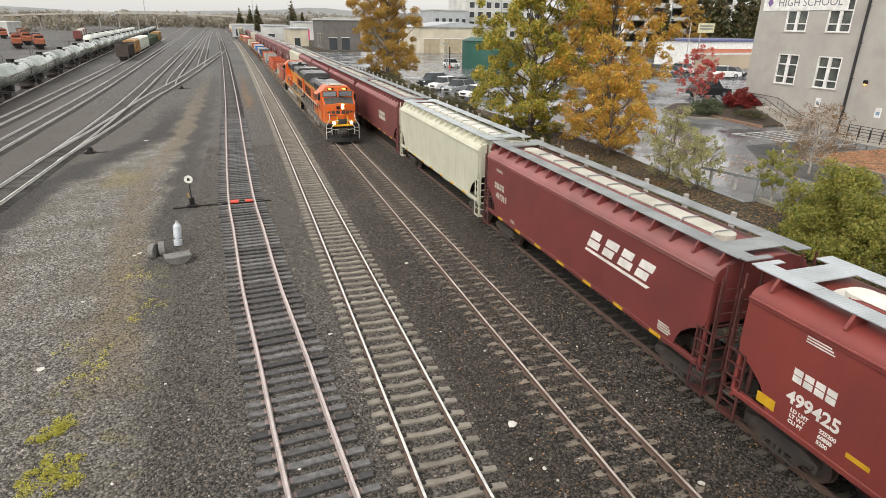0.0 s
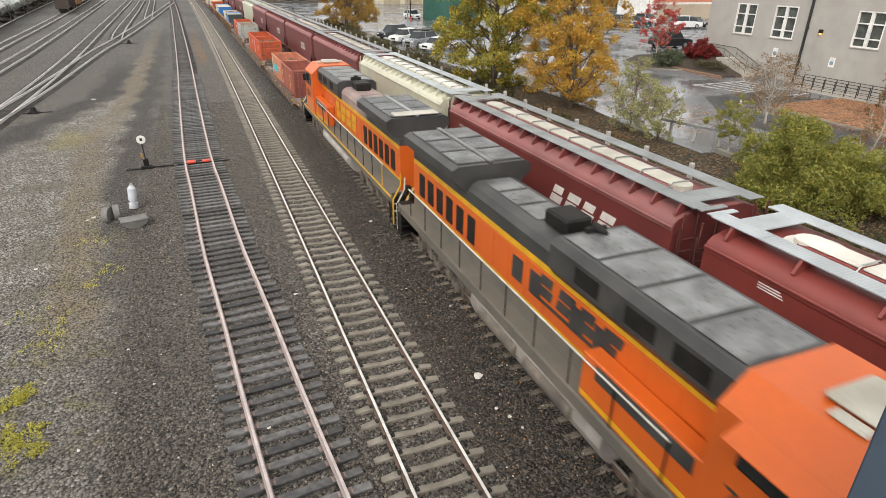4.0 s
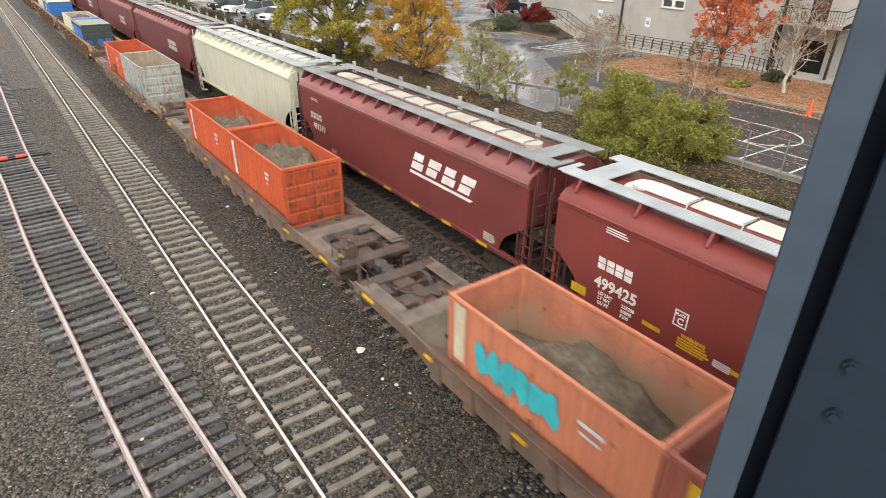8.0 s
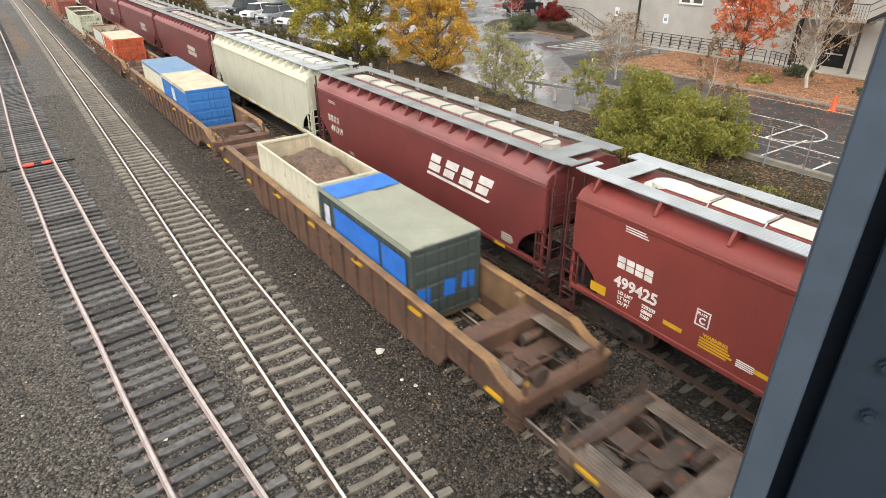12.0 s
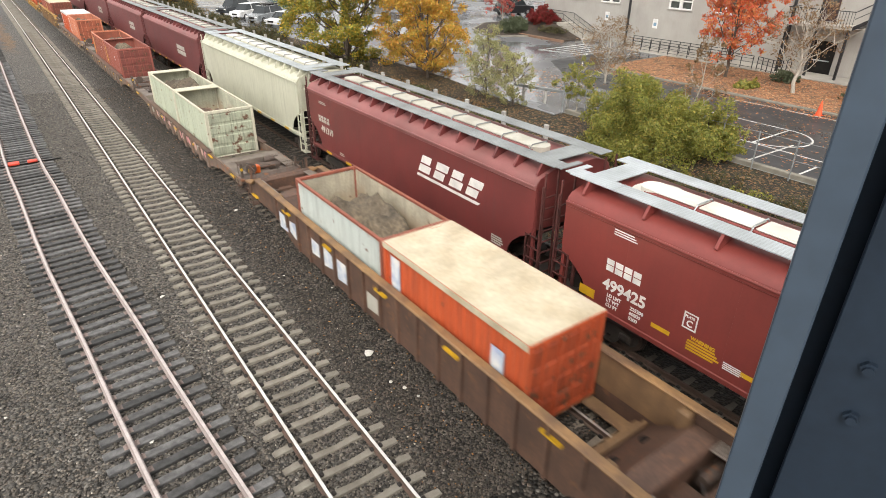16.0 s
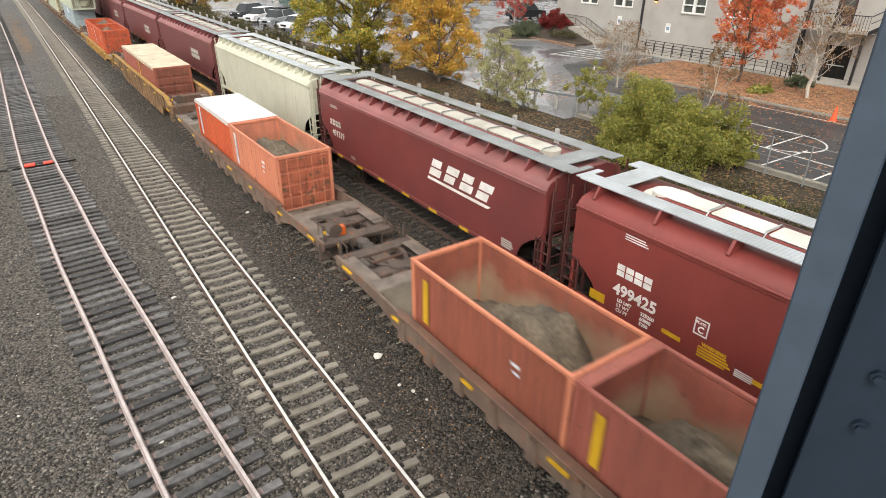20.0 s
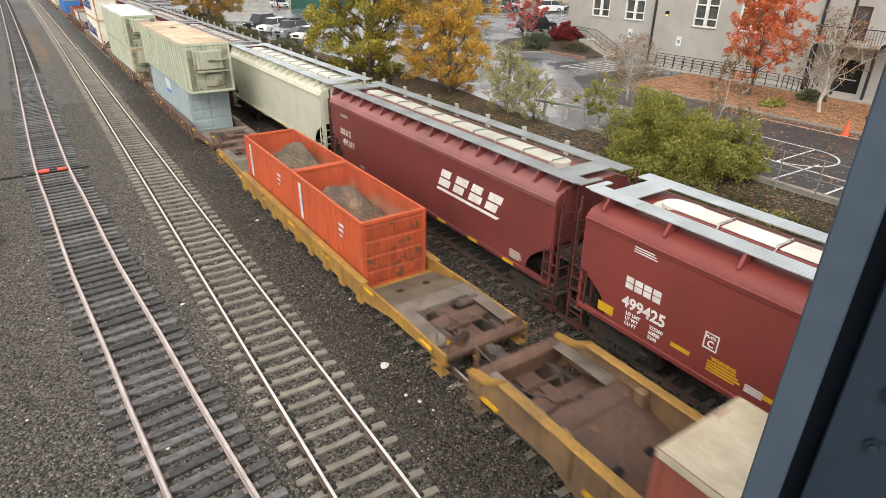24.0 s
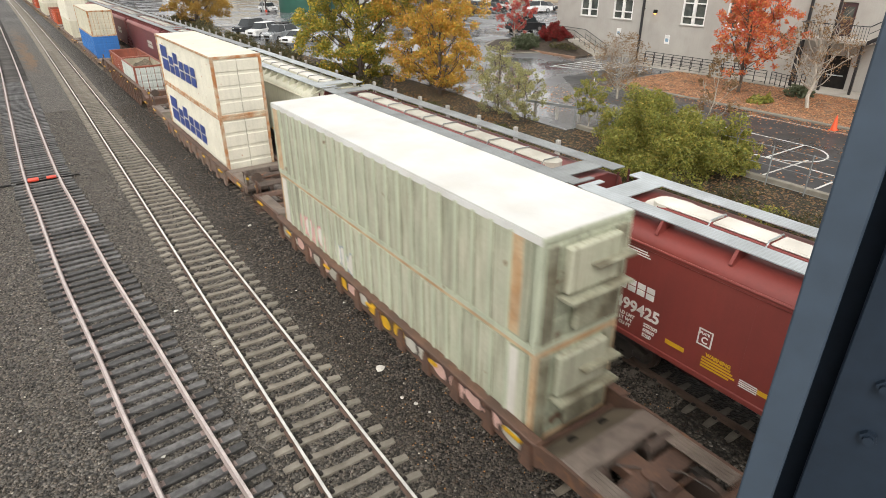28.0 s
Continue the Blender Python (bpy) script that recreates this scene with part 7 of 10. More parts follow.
def tank_car(m_, m):
    c = thing("tank_car", "glossy grey-green railway tank car on a yard track", "railway wagon", "tank cars in the yard", m=m)
    sh = Mesh()
    n, prof = 18, [(-9.1, 0.55), (-8.95, 0.95), (-8.6, 1.28), (-8.1, 1.5), (8.1, 1.5), (8.6, 1.28), (8.95, 0.95), (9.1, 0.55)]
    v = [(math.cos(2 * math.pi * i / n) * r, y, 2.75 + math.sin(2 * math.pi * i / n) * r) for y, r in prof for i in range(n)]
    f = [(k * n + i, k * n + (i + 1) % n, (k + 1) * n + (i + 1) % n, (k + 1) * n + i) for k in range(len(prof) - 1) for i in range(n)]
    f += [tuple(range(n - 1, -1, -1)), tuple(range((len(prof) - 1) * n, len(prof) * n))]
    part("tank", sh.add(v, f), m_, c, smooth=50)
    part("dome", Mesh().cyl((0, 0, 4.1), (0, 0, 4.55), 0.5, 14).cyl((0, 0, 4.55), (0, 0, 4.62), 0.55, 14), M_BLACK, c)
    part("top_platform", Mesh().cbox(-1.1, 1.1, -1.0, 1.0, 4.12, 4.18, 0.02).tube([(-1.1, -1, 4.15), (-1.1, -1, 5.0), (-1.1, 1, 5.0), (-1.1, 1, 4.15)], 0.03), M_BLACK, c)
    for q in (-1, 1):
        part("saddle", Mesh().cbox(-1.2, 1.2, q * 7.1 - 0.7, q * 7.1 + 0.7, 0.75, 1.75, 0.08), M_BLACK, c)
        part("end_platform", Mesh().cbox(-1.4, 1.4, min(q * 8.7, q * 9.9), max(q * 8.7, q * 9.9), 0.85, 1.05, 0.03), M_BLACK, c)
        part("band", Mesh().cyl((0, q * 4.4 - 0.07, 2.75), (0, q * 4.4 + 0.07, 2.75), 1.515, 18), M_BLACK, c)
        far_truck(c, q * 7.3)
    part("side_rail", Mesh().cbox(-1.45, -1.38, -8.7, 8.7, 1.5, 1.56, 0.01).cbox(1.38, 1.45, -8.7, 8.7, 1.5, 1.56, 0.01), M_BLACK, c)
    return c


tk = tank_car(M_TANK, along(lines["g"], 62))
tw = tank_car(M_TANKW, along(lines["h"], 262))
for k in range(1, 25):
    copy_thing(tk, along(lines["g"], 62 + 20.4 * k))
for k in range(1, 11):
    copy_thing(tw, along(lines["h"], 262 + 20.4 * k))
M_GOND = mat("dark_brown_gondola_paint", (0.05, 0.035, 0.028), 0.7, amount=0.3, streak=0.4)
M_BOXO = mat("ochre_boxcar_paint", (0.34, 0.2, 0.07), 0.6, streak=0.4, rnd=0.1)
M_GREENC = mat("green_gondola_paint", (0.07, 0.1, 0.06), 0.6, streak=0.4)


def box_wagon(label, y, ln, h, m_, open_top=False, name="box_car"):
    c = thing(name, label, "railway wagon", "cars standing in the yard", m=along(lines["f"], y))
    b = Mesh()
    if open_top:
        b.box(-1.5, -1.42, -ln / 2, ln / 2, 1.0, h).box(1.42, 1.5, -ln / 2, ln / 2, 1.0, h).box(-1.42, 1.42, -ln / 2, -ln / 2 + 0.08, 1.0, h).box(-1.42, 1.42, ln / 2 - 0.08, ln / 2, 1.0, h).box(-1.42, 1.42, -ln / 2, ln / 2, 1.0, 1.1)
    else:
        b.prism([(-1.5, 1.0), (1.5, 1.0), (1.5, h - 0.3), (0.9, h), (-0.9, h), (-1.5, h - 0.3)], "y", -ln / 2, ln / 2)
    part("body", b, m_, c)
    for k in range(int(ln / 1.2)):
        yy = -ln / 2 + 0.6 + 1.2 * k
        for s in (1,):
            part("rib", Mesh().box(min(s * 1.5, s * 1.58), max(s * 1.5, s * 1.58), yy - 0.06, yy + 0.06, 1.0, h - 0.35), m_, c)
    for q in (-1, 1):
        part("end_sill", Mesh().cbox(-1.4, 1.4, min(q * ln / 2, q * (ln / 2 + 0.4)), max(q * ln / 2, q * (ln / 2 + 0.4)), 0.8, 1.1, 0.03), m_, c)
        far_truck(c, q * (ln / 2 - 1.8))
    return c


box_wagon("dark brown open gondola standing in the yard", 184.5, 15.5, 3.9, M_GOND, True, "gondola_car")
box_wagon("ochre box car standing in the yard", 202, 15.0, 4.4, M_BOXO)
box_wagon("pale hopper car standing in the yard", 219, 15.0, 4.5, M_TANKW)
box_wagon("pale hopper car standing in the yard", 236, 15.0, 4.5, M_TANKW)
box_wagon("long green gondola standing in the yard", 258, 24.0, 3.6, M_GREENC, True, "gondola_car")
box_wagon("long green gondola standing in the yard", 285, 24.0, 3.6, M_GREENC, True, "gondola_car")
box_wagon("ochre box car standing in the yard", 311, 20.0, 4.5, M_BOXO)
for x, y, a in ((-66, 251, 18), (-74, 256, 18), (-78, 282, 18), (-98, 350, 22), (-110, 362, 22), (-122, 374, 22)):
    o = thing("locomotive", "orange diesel locomotive parked far off in the yard", "locomotive", "locomotives parked in the yard", m=pose(x, y, 0, 0, 0, a))
    part("frame", Mesh().cbox(-1.5, 1.5, -10.3, 10.6, 0.9, 1.6, 0.04), M_BLACK, o)
    part("hood", Mesh().prism([(-0.95, 1.6), (0.95, 1.6), (0.95, 4.2), (0.7, 4.4), (-0.7, 4.4), (-0.95, 4.2)], "y", -5.6, 10.1), M_LOCO_FAR, o)
    part("radiator_wing", Mesh().prism([(-0.95, 3.9), (0.95, 3.9), (1.42, 4.4), (1.2, 4.75), (-1.2, 4.75), (-1.42, 4.4)], "y", 5, 10), M_LOCO_K, o)
    part("cab", Mesh().prism([(-1.52, 1.6), (1.52, 1.6), (1.52, 4.0), (0.95, 4.55), (-0.95, 4.55), (-1.52, 4.0)], "y", -8.3, -5.6), M_LOCO_FAR, o)
    part("nose", Mesh().prism([(-10.15, 1.6), (-8.3, 1.6), (-8.3, 3.42), (-10.0, 3.0)], "x", -1.2, 1.2), M_LOCO_FAR, o)
    part("windshield", Mesh().box(-1.2, 1.2, -8.34, -8.3, 3.45, 4.05), M_GLASS, o)
    for q in (-1, 1):
        far_truck(o, q * 6.6)
M_REDBOX = mat("dull_red_boxcar_paint", (0.2, 0.05, 0.04), 0.65, streak=0.3, rnd=0.2)
for k, (x, y) in enumerate(((-70, 330), (-74, 352), (-78, 374), (-82, 396), (-86, 420))):
    c = thing("box_car", "dull red box car far off in the yard", "railway wagon", "cars far off in the yard", m=pose(x, y, 0, 0, 0, 9))
    part("body", Mesh().prism([(-1.5, 0.9), (1.5, 0.9), (1.5, 3.9), (0.8, 4.3), (-0.8, 4.3), (-1.5, 3.9)], "y", -9, 9), M_REDBOX if k % 2 == 0 else M_TANKW, c)
    for q in (-1, 1):
        far_truck(c, q * 6.8)

# switch stand with its target, rods and the red locked points
M_RED = mat("red_paint", (0.6, 0.06, 0.03), 0.5, amount=0.1)
M_TGT = mat("white_target", (0.75, 0.74, 0.7), 0.5)
sw = thing("switch_stand", "black switch stand with a round white target on a pole", "switch stand", m=pose(-3.55, 36.95, BED))
part("base", Mesh().cbox(-0.3, 0.3, -0.2, 0.2, 0.0, 0.18, 0.03).cbox(-0.14, 0.14, -0.14, 0.14, 0.18, 0.62, 0.04), M_BLACK, sw)
part("pole", Mesh().cyl((0, 0, 0.6), (-0.03, 0, 1.5), 0.03, 8), M_BLACK, sw)
part("target", Mesh().cyl((-0.03, -0.015, 1.72), (-0.03, 0.015, 1.72), 0.24, 20), M_TGT, sw, "round white target")
part("target_mark", Mesh().box(-0.1, 0.04, -0.02, -0.016, 1.64, 1.8), M_BLACK, sw)
part("lever", Mesh().cyl((0.05, -0.1, 0.3), (-0.16, -0.12, 0.8), 0.025, 8).cbox(-0.22, -0.1, -0.18, -0.06, 0.72, 0.95, 0.03), M_BOXO, sw)
part("throw_rod", Mesh().cbox(0.3, 2.0, -0.06, 0.0, 0.03, 0.08, 0.01).cbox(0.3, 2.1, 0.06, 0.12, 0.03, 0.08, 0.01).cbox(-1.1, -0.3, -0.1, 0.12, -0.02, 0.06, 0.02), M_BLACK, sw)
pt = thing("switch_points_cover", "orange-red switch point locks across a track", "switch points", m=pose(x_a(36.8), 36.8, -0.12))
part("cover", Mesh().cbox(-0.66, -0.15, -0.22, 0.22, 0.0, 0.12, 0.03), M_RED, pt)
part("cover", Mesh().cbox(0.2, 0.66, -0.16, 0.2, 0.0, 0.1, 0.03), M_RED, pt)
part("tie_bar", Mesh().cbox(-1.2, 1.75, -0.05, 0.05, -0.06, 0.0, 0.01), M_BLACK, pt)
for x, y in ((-12.6, 55.5), (-9.15, 105.3)):
    s2 = thing("switch_lever", "low black hand-thrown switch lever beside a track", "switch stand", m=pose(x, y, BED))
    part("base", Mesh().cbox(-0.4, 0.4, -0.3, 0.3, 0, 0.15, 0.03).cyl((0, 0, 0.1), (0, 0, 0.5), 0.28, 12, 0.16), M_BLACK, s2)
    part("rod", Mesh().cbox(-1.4, 1.3, -0.05, 0.05, 0.02, 0.08, 0.01), M_CLIP, s2)

M_GREYDK = mat("wet_grey_concrete", (0.17, 0.165, 0.155), 0.8, amount=0.25, fine=18, grime=0.4, dirt=(0.08, 0.07, 0.06))
# litter near the points
M_CLEAR = mat("clear_plastic_bottle", (0.5, 0.53, 0.56), 0.15, amount=0.1, fine=8)
sg = thing("plastic_bottle", "large clear plastic water bottle standing on the gravel", "bottle", m=pose(-3.85, 30.3, BED, -6, 4, 0))
part("body", Mesh().cyl((0, 0, 0.02), (0, 0, 0.3), 0.21, 14).cyl((0, 0, 0.3), (0, 0, 0.34), 0.12, 14).cyl((0, 0, 0.4), (0, 0, 0.46), 0.18, 14).cyl((0, 0, 0.34), (0, 0, 0.4), 0.12, 14).cyl((0, 0, 0.46), (0, 0, 1.0), 0.2, 14).cyl((0, 0, 1.0), (0, 0, 1.16), 0.2, 14, 0.07), M_CLEAR, sg, smooth=40)
part("cap", Mesh().cyl((0, 0, 1.16), (0, 0, 1.24), 0.07, 10), M_POST, sg)
for x, y, a in ((-4.8, 29.0, 70), (-4.45, 29.2, 95)):
    st = thing("wood_stump", "split grey wooden stump end standing on the gravel", "wood block", "wood blocks", m=pose(x, y, BED, 0, 0, a))
    disc = [(0.36 * math.cos(t_), 0.3 + 0.36 * math.sin(t_)) for t_ in np.linspace(-0.9, math.pi + 0.9, 13)]
    part("block", Mesh().prism(disc, "y", -0.13, 0.13), M_GREYDK, st)
st = thing("concrete_block", "half-round concrete block lying on the gravel", "concrete block", m=pose(-3.65, 27.9, BED, 0, 0, 12))
bowl = [(0.55 * math.cos(t_), 0.36 + 0.36 * math.sin(t_)) for t_ in np.linspace(math.pi, 2 * math.pi, 11)]
part("block", Mesh().prism(bowl, "y", -0.3, 0.35), M_GREYDK, st)
part("rim", Mesh().cbox(-0.58, 0.58, -0.32, -0.22, 0.3, 0.4, 0.03).cbox(-0.58, 0.58, 0.27, 0.37, 0.3, 0.4, 0.03), M_GREYDK, st)
M_PAPER = mat("white_paper", (0.6, 0.58, 0.53), 0.7, amount=0.15)
rr = random.Random(5)
for x, y, s in ((6.29, 12.35, 0.2), (6.33, 10.5, 0.09), (6.15, 10.9, 0.08), (6.45, 10.0, 0.07), (9.78, 8.8, 0.13), (2.13, 19.02, 0.11), (0.39, 12.37, 0.09), (-7.1, 19.47, 0.17), (6.5, 24.68, 0.12), (-5.5, 29.6, 0.16), (-5.7, 29.3, 0.12), (4.93, 14.5, 0.1),
                (7.0, 16.2, 0.06), (-6.9, 24.5, 0.1), (-4.0, 13.2, 0.06), (-2.4, 15.3, 0.06), (-1.7, 20.4, 0.06), (-8.2, 17.0, 0.08), (10.6, 12.6, 0.06), (10.2, 15.5, 0.06), (6.0, 18.0, 0.06), (-3.2, 17.4, 0.06), (-8.9, 60.0, 0.3)):
    pm = Mesh()
    n = 7
    s *= 0.8
    z = ground_z(x, y) + 0.03
    v = [(math.cos(i * 2 * math.pi / n) * s * rr.uniform(0.6, 1.1), math.sin(i * 2 * math.pi / n) * s * rr.uniform(0.6, 1.1), rr.uniform(0.0, 0.03)) for i in range(n)] + [(0, 0, 0.035)]
    v += [(a, b, c_ - 0.012) for a, b, c_ in v]
    f = [(i, (i + 1) % n, n) for i in range(n)] + [((i + 1) % n + n + 1, i + n + 1, 2 * n + 1) for i in range(n)] + [(i, i + n + 1, (i + 1) % n + n + 1, (i + 1) % n) for i in range(n)]
    thing("litter", "scrap of white litter on the ballast", "litter", "scraps of litter", m=pose(x, y, z, 0, 0, rr.uniform(0, 360)), mesh=pm.add(v, f).data("litter", M_PAPER))

# ---- plants ----
def leaf_material(name, cols, rough=0.55):
    """Leaves that differ one from another."""
    ma = bpy.data.materials.new(name)
    ma.use_nodes = True
    nt = ma.node_tree
    bs = nt.nodes["Principled BSDF"]
    g = nt.nodes.new("ShaderNodeNewGeometry")
    r = nt.nodes.new("ShaderNodeValToRGB")
    els = r.color_ramp.elements
    while len(els) < len(cols):
        els.new(0.5)
    for k, c in enumerate(cols):
        els[k].position = k / max(1, len(cols) - 1)
        els[k].color = (*c, 1)
    nt.links.new(g.outputs["Random Per Island"], r.inputs[0])
    nt.links.new(r.outputs[0], bs.inputs["Base Color"])
    bs.inputs["Roughness"].default_value = rough
    tr = nt.nodes.new("ShaderNodeBsdfTranslucent")
    nt.links.new(r.outputs[0], tr.inputs["Color"])
    mx = nt.nodes.new("ShaderNodeMixShader")
    mx.inputs[0].default_value = 0.35
    out = nt.nodes["Material Output"]
    nt.links.new(bs.outputs[0], mx.inputs[1]); nt.links.new(tr.outputs[0], mx.inputs[2]); nt.links.new(mx.outputs[0], out.inputs["Surface"])
    return ma


LF_YEL = leaf_material("yellow_leaves", [(0.62, 0.33, 0.04), (0.56, 0.24, 0.03), (0.64, 0.42, 0.07), (0.36, 0.27, 0.04), (0.5, 0.21, 0.035), (0.28, 0.26, 0.04), (0.56, 0.36, 0.05)])
LF_YELF = leaf_material("dull_yellow_leaves", [(0.42, 0.25, 0.04), (0.34, 0.18, 0.035), (0.48, 0.3, 0.06), (0.25, 0.2, 0.04)])
LF_ROSE = leaf_material("rose_red_leaves", [(0.5, 0.09, 0.07), (0.42, 0.05, 0.05), (0.55, 0.16, 0.1)])
LF_GRN = leaf_material("green_and_yellow_leaves", [(0.135, 0.163, 0.028), (0.203, 0.225, 0.039), (0.324, 0.3, 0.044), (0.621, 0.425, 0.05), (0.405, 0.338, 0.05), (0.162, 0.188, 0.033), (0.27, 0.275, 0.039), (0.702, 0.4, 0.055)])
LF_BUSH = leaf_material("olive_bush_leaves", [(0.17, 0.2, 0.04), (0.27, 0.28, 0.055), (0.36, 0.33, 0.07), (0.11, 0.135, 0.028), (0.44, 0.34, 0.075), (0.22, 0.24, 0.045), (0.14, 0.17, 0.034)])
LF_PALE = leaf_material("pale_shrub_leaves", [(0.32, 0.33, 0.16), (0.4, 0.37, 0.16), (0.24, 0.26, 0.1), (0.42, 0.34, 0.15)])
LF_RED = leaf_material("orange_red_leaves", [(0.66, 0.16, 0.07), (0.58, 0.1, 0.045), (0.68, 0.28, 0.1), (0.5, 0.07, 0.03), (0.55, 0.3, 0.09)])
LF_FALL = leaf_material("fallen_leaf_mix", [(0.58, 0.27, 0.13), (0.46, 0.18, 0.07), (0.62, 0.4, 0.22), (0.36, 0.14, 0.06), (0.5, 0.3, 0.14)])
LF_CRIM = leaf_material("crimson_leaves", [(0.2, 0.012, 0.014), (0.3, 0.02, 0.022), (0.13, 0.016, 0.012), (0.12, 0.04, 0.02)])
LF_DARK = leaf_material("dark_shrub_leaves", [(0.045, 0.05, 0.02), (0.07, 0.075, 0.03), (0.1, 0.085, 0.035), (0.15, 0.1, 0.04)])
LF_IVY = leaf_material("ivy_leaves", [(0.06, 0.075, 0.022), (0.1, 0.11, 0.03), (0.15, 0.12, 0.045), (0.045, 0.055, 0.018)])
LF_SAGE = leaf_material("sage_shrub_leaves", [(0.1, 0.12, 0.065), (0.13, 0.15, 0.085), (0.08, 0.1, 0.05)])
LF_TWIG = leaf_material("dry_brown_leaves", [(0.26, 0.15, 0.07), (0.17, 0.105, 0.05), (0.32, 0.2, 0.1), (0.12, 0.08, 0.04)])
LF_WEED = leaf_material("yellow_green_weeds", [(0.42, 0.4, 0.07), (0.5, 0.45, 0.09), (0.32, 0.34, 0.06)])


def leaves(name, centres, radii, count, size, material, seed, squash=0.8):
    """Many small folded leaves round the centres of a crown's clumps."""
    g = np.random.default_rng(seed)
    centres, radii = np.array(centres, float), np.array(radii, float)
    w = radii**2 / (radii**2).sum()
    pick = g.choice(len(centres), count, p=w)
    d = g.normal(size=(count, 3))
    d /= np.linalg.norm(d, axis=1)[:, None]
    rad = radii[pick] * g.uniform(0.15, 1.0, count) ** 0.55 * g.uniform(0.75, 1.12, count)
    p = centres[pick] + d * rad[:, None] * np.array([1, 1, squash])
    a = g.normal(size=(count, 3)); a /= np.linalg.norm(a, axis=1)[:, None]
    b = np.cross(a, g.normal(size=(count, 3))); b /= np.linalg.norm(b, axis=1)[:, None]
    s = size * g.uniform(0.6, 1.35, count)[:, None]
    nrm = np.cross(a, b)
    v = np.stack([p - a * s, p + b * s * 0.55 + nrm * s * 0.15, p + a * s, p - b * s * 0.55 + nrm * s * 0.15], 1).reshape(-1, 3)
    return sheet_data(name, v, np.arange(count * 4).reshape(-1, 4), material)


def tree(name, label, x, y, z, height, spread, low, count, size, leaf, bark, seed, trunk=0.2, clumps=26, crown_w=None, lean=(0, 0), limbs=None, tuft=7):
    """A tapered trunk with limbs that reach the clumps of an uneven crown."""
    r = random.Random(seed)
    t = thing(name, label, "tree" if name == "tree" else "shrub", m=pose(x, y, z))
    cen, rad = [], []
    for k in range(clumps):
        u = (k + 0.5) / clumps
        zz = low + (height - low) * (u ** 0.9) * r.uniform(0.93, 1.05)
        ww = spread * (math.sin(math.pi * min(1, max(0.06, 0.12 + 0.86 * u))) ** 0.7) * r.uniform(0.35, 1.0)
        an = k * 2.4 + r.uniform(-0.5, 0.5)
        cen.append((math.cos(an) * ww + lean[0] * u, math.sin(an) * ww + lean[1] * u, zz))
        rad.append(spread * r.uniform(0.24, 0.42))
    # each clump breaks up into small tufts with gaps between them
    tufts, tr_ = [], []
    for c_, q in zip(cen, rad):
        for j in range(tuft):
            d_ = Vector((r.gauss(0, 1), r.gauss(0, 1), r.gauss(0, 0.8))).normalized() * q * r.uniform(0.35, 1.25)
            tufts.append((c_[0] + d_.x, c_[1] + d_.y, max(0.15, c_[2] + d_.z)))
            tr_.append(q * r.uniform(0.22, 0.5))
    tm = Mesh()
    px_, hgt = Vector((0, 0, -0.15)), height * 0.86
    n = 7
    prev = px_
    for k in range(1, n + 1):
        u = k / n
        nxt = Vector((lean[0] * u + r.uniform(-0.12, 0.12), lean[1] * u + r.uniform(-0.12, 0.12), hgt * u))
        tm.cyl(prev, nxt, trunk * (1 - 0.85 * (u - 1 / n)) + 0.01, 9, trunk * (1 - 0.85 * u) + 0.01)
        prev = nxt
    part("trunk", tm, bark, t, smooth=60)
    for k, (c_, q) in enumerate(zip(cen, rad)):
        if limbs and k % max(1, clumps // limbs):
            continue
        z0_ = max(low * 0.6, c_[2] - spread * 0.55 - 0.3)
        u = z0_ / hgt
        base = Vector((lean[0] * u, lean[1] * u, z0_))
        end = Vector(c_)
        midp = base.lerp(end, 0.55) + Vector((0, 0, -0.08 * spread))
        lm = Mesh()
        lm.cyl(base, midp, trunk * 0.34 * (1 - u * 0.6), 6, trunk * 0.22).cyl(midp, end, trunk * 0.22, 5, 0.012)
        for j in range(3):
            tip = end + Vector((r.uniform(-1, 1), r.uniform(-1, 1), r.uniform(-0.4, 0.9))) * q * 0.9
            lm.cyl(midp.lerp(end, 0.5 + 0.15 * j), tip, 0.025, 4, 0.006)
        part("limb", lm, bark, t)
    if count:
        part("crown", leaves("crown", tufts, tr_, count, size, leaf, seed), None, t)
    return t


tree("tree", "tall tree with green and yellowing leaves", 23.6, 46.5, LOT, 13.5, 4.7, 0.3, 60000, 0.1, LF_GRN, M_BARK, 11, 0.26, 44)
tree("tree", "tall birch-like tree with orange-yellow leaves", 28.2, 42.5, LOT, 14.5, 4.8, 0.4, 40000, 0.095, LF_YEL, M_BARK, 12, 0.24, 40)
tree("tree", "spreading tree with yellow and olive leaves over the fence", 25.6, 37.6, LOT, 6.0, 3.2, 0.5, 13000, 0.085, LF_YEL, M_BARK, 13, 0.14, 24)
tree("tree", "tall yellow-leaved tree beside the railway fence", 24.6, 105, LOT, 15.5, 6.2, 0.8, 60000, 0.115, LF_YELF, M_BARK, 14, 0.35, 36)
tree("tree", "young maple with bright orange-red leaves", 44.5, 24.8, LOT, 7.9, 3.2, 2.4, 10500, 0.1, LF_RED, M_BARK, 15, 0.11, 30)
tree("tree", "young maple with orange-red leaves by the wall", 45.5, 12.8, LOT, 7.0, 2.6, 2.6, 8000, 0.095, LF_RED, M_BARK, 16, 0.1, 22)
tree("tree", "bare young tree with pale bark and brown twigs", 43.4, 19.05, LOT, 6.2, 2.4, 2.0, 3200, 0.06, LF_TWIG, M_BARK_W, 17, 0.13, 26, lean=(0.2, 0.5))
tree("tree", "bare small tree with pale bark and thin brown twigs", 35.3, 28.7, LOT, 4.2, 2.3, 1.0, 5200, 0.05, LF_TWIG, M_BARK_W, 18, 0.08, 30)
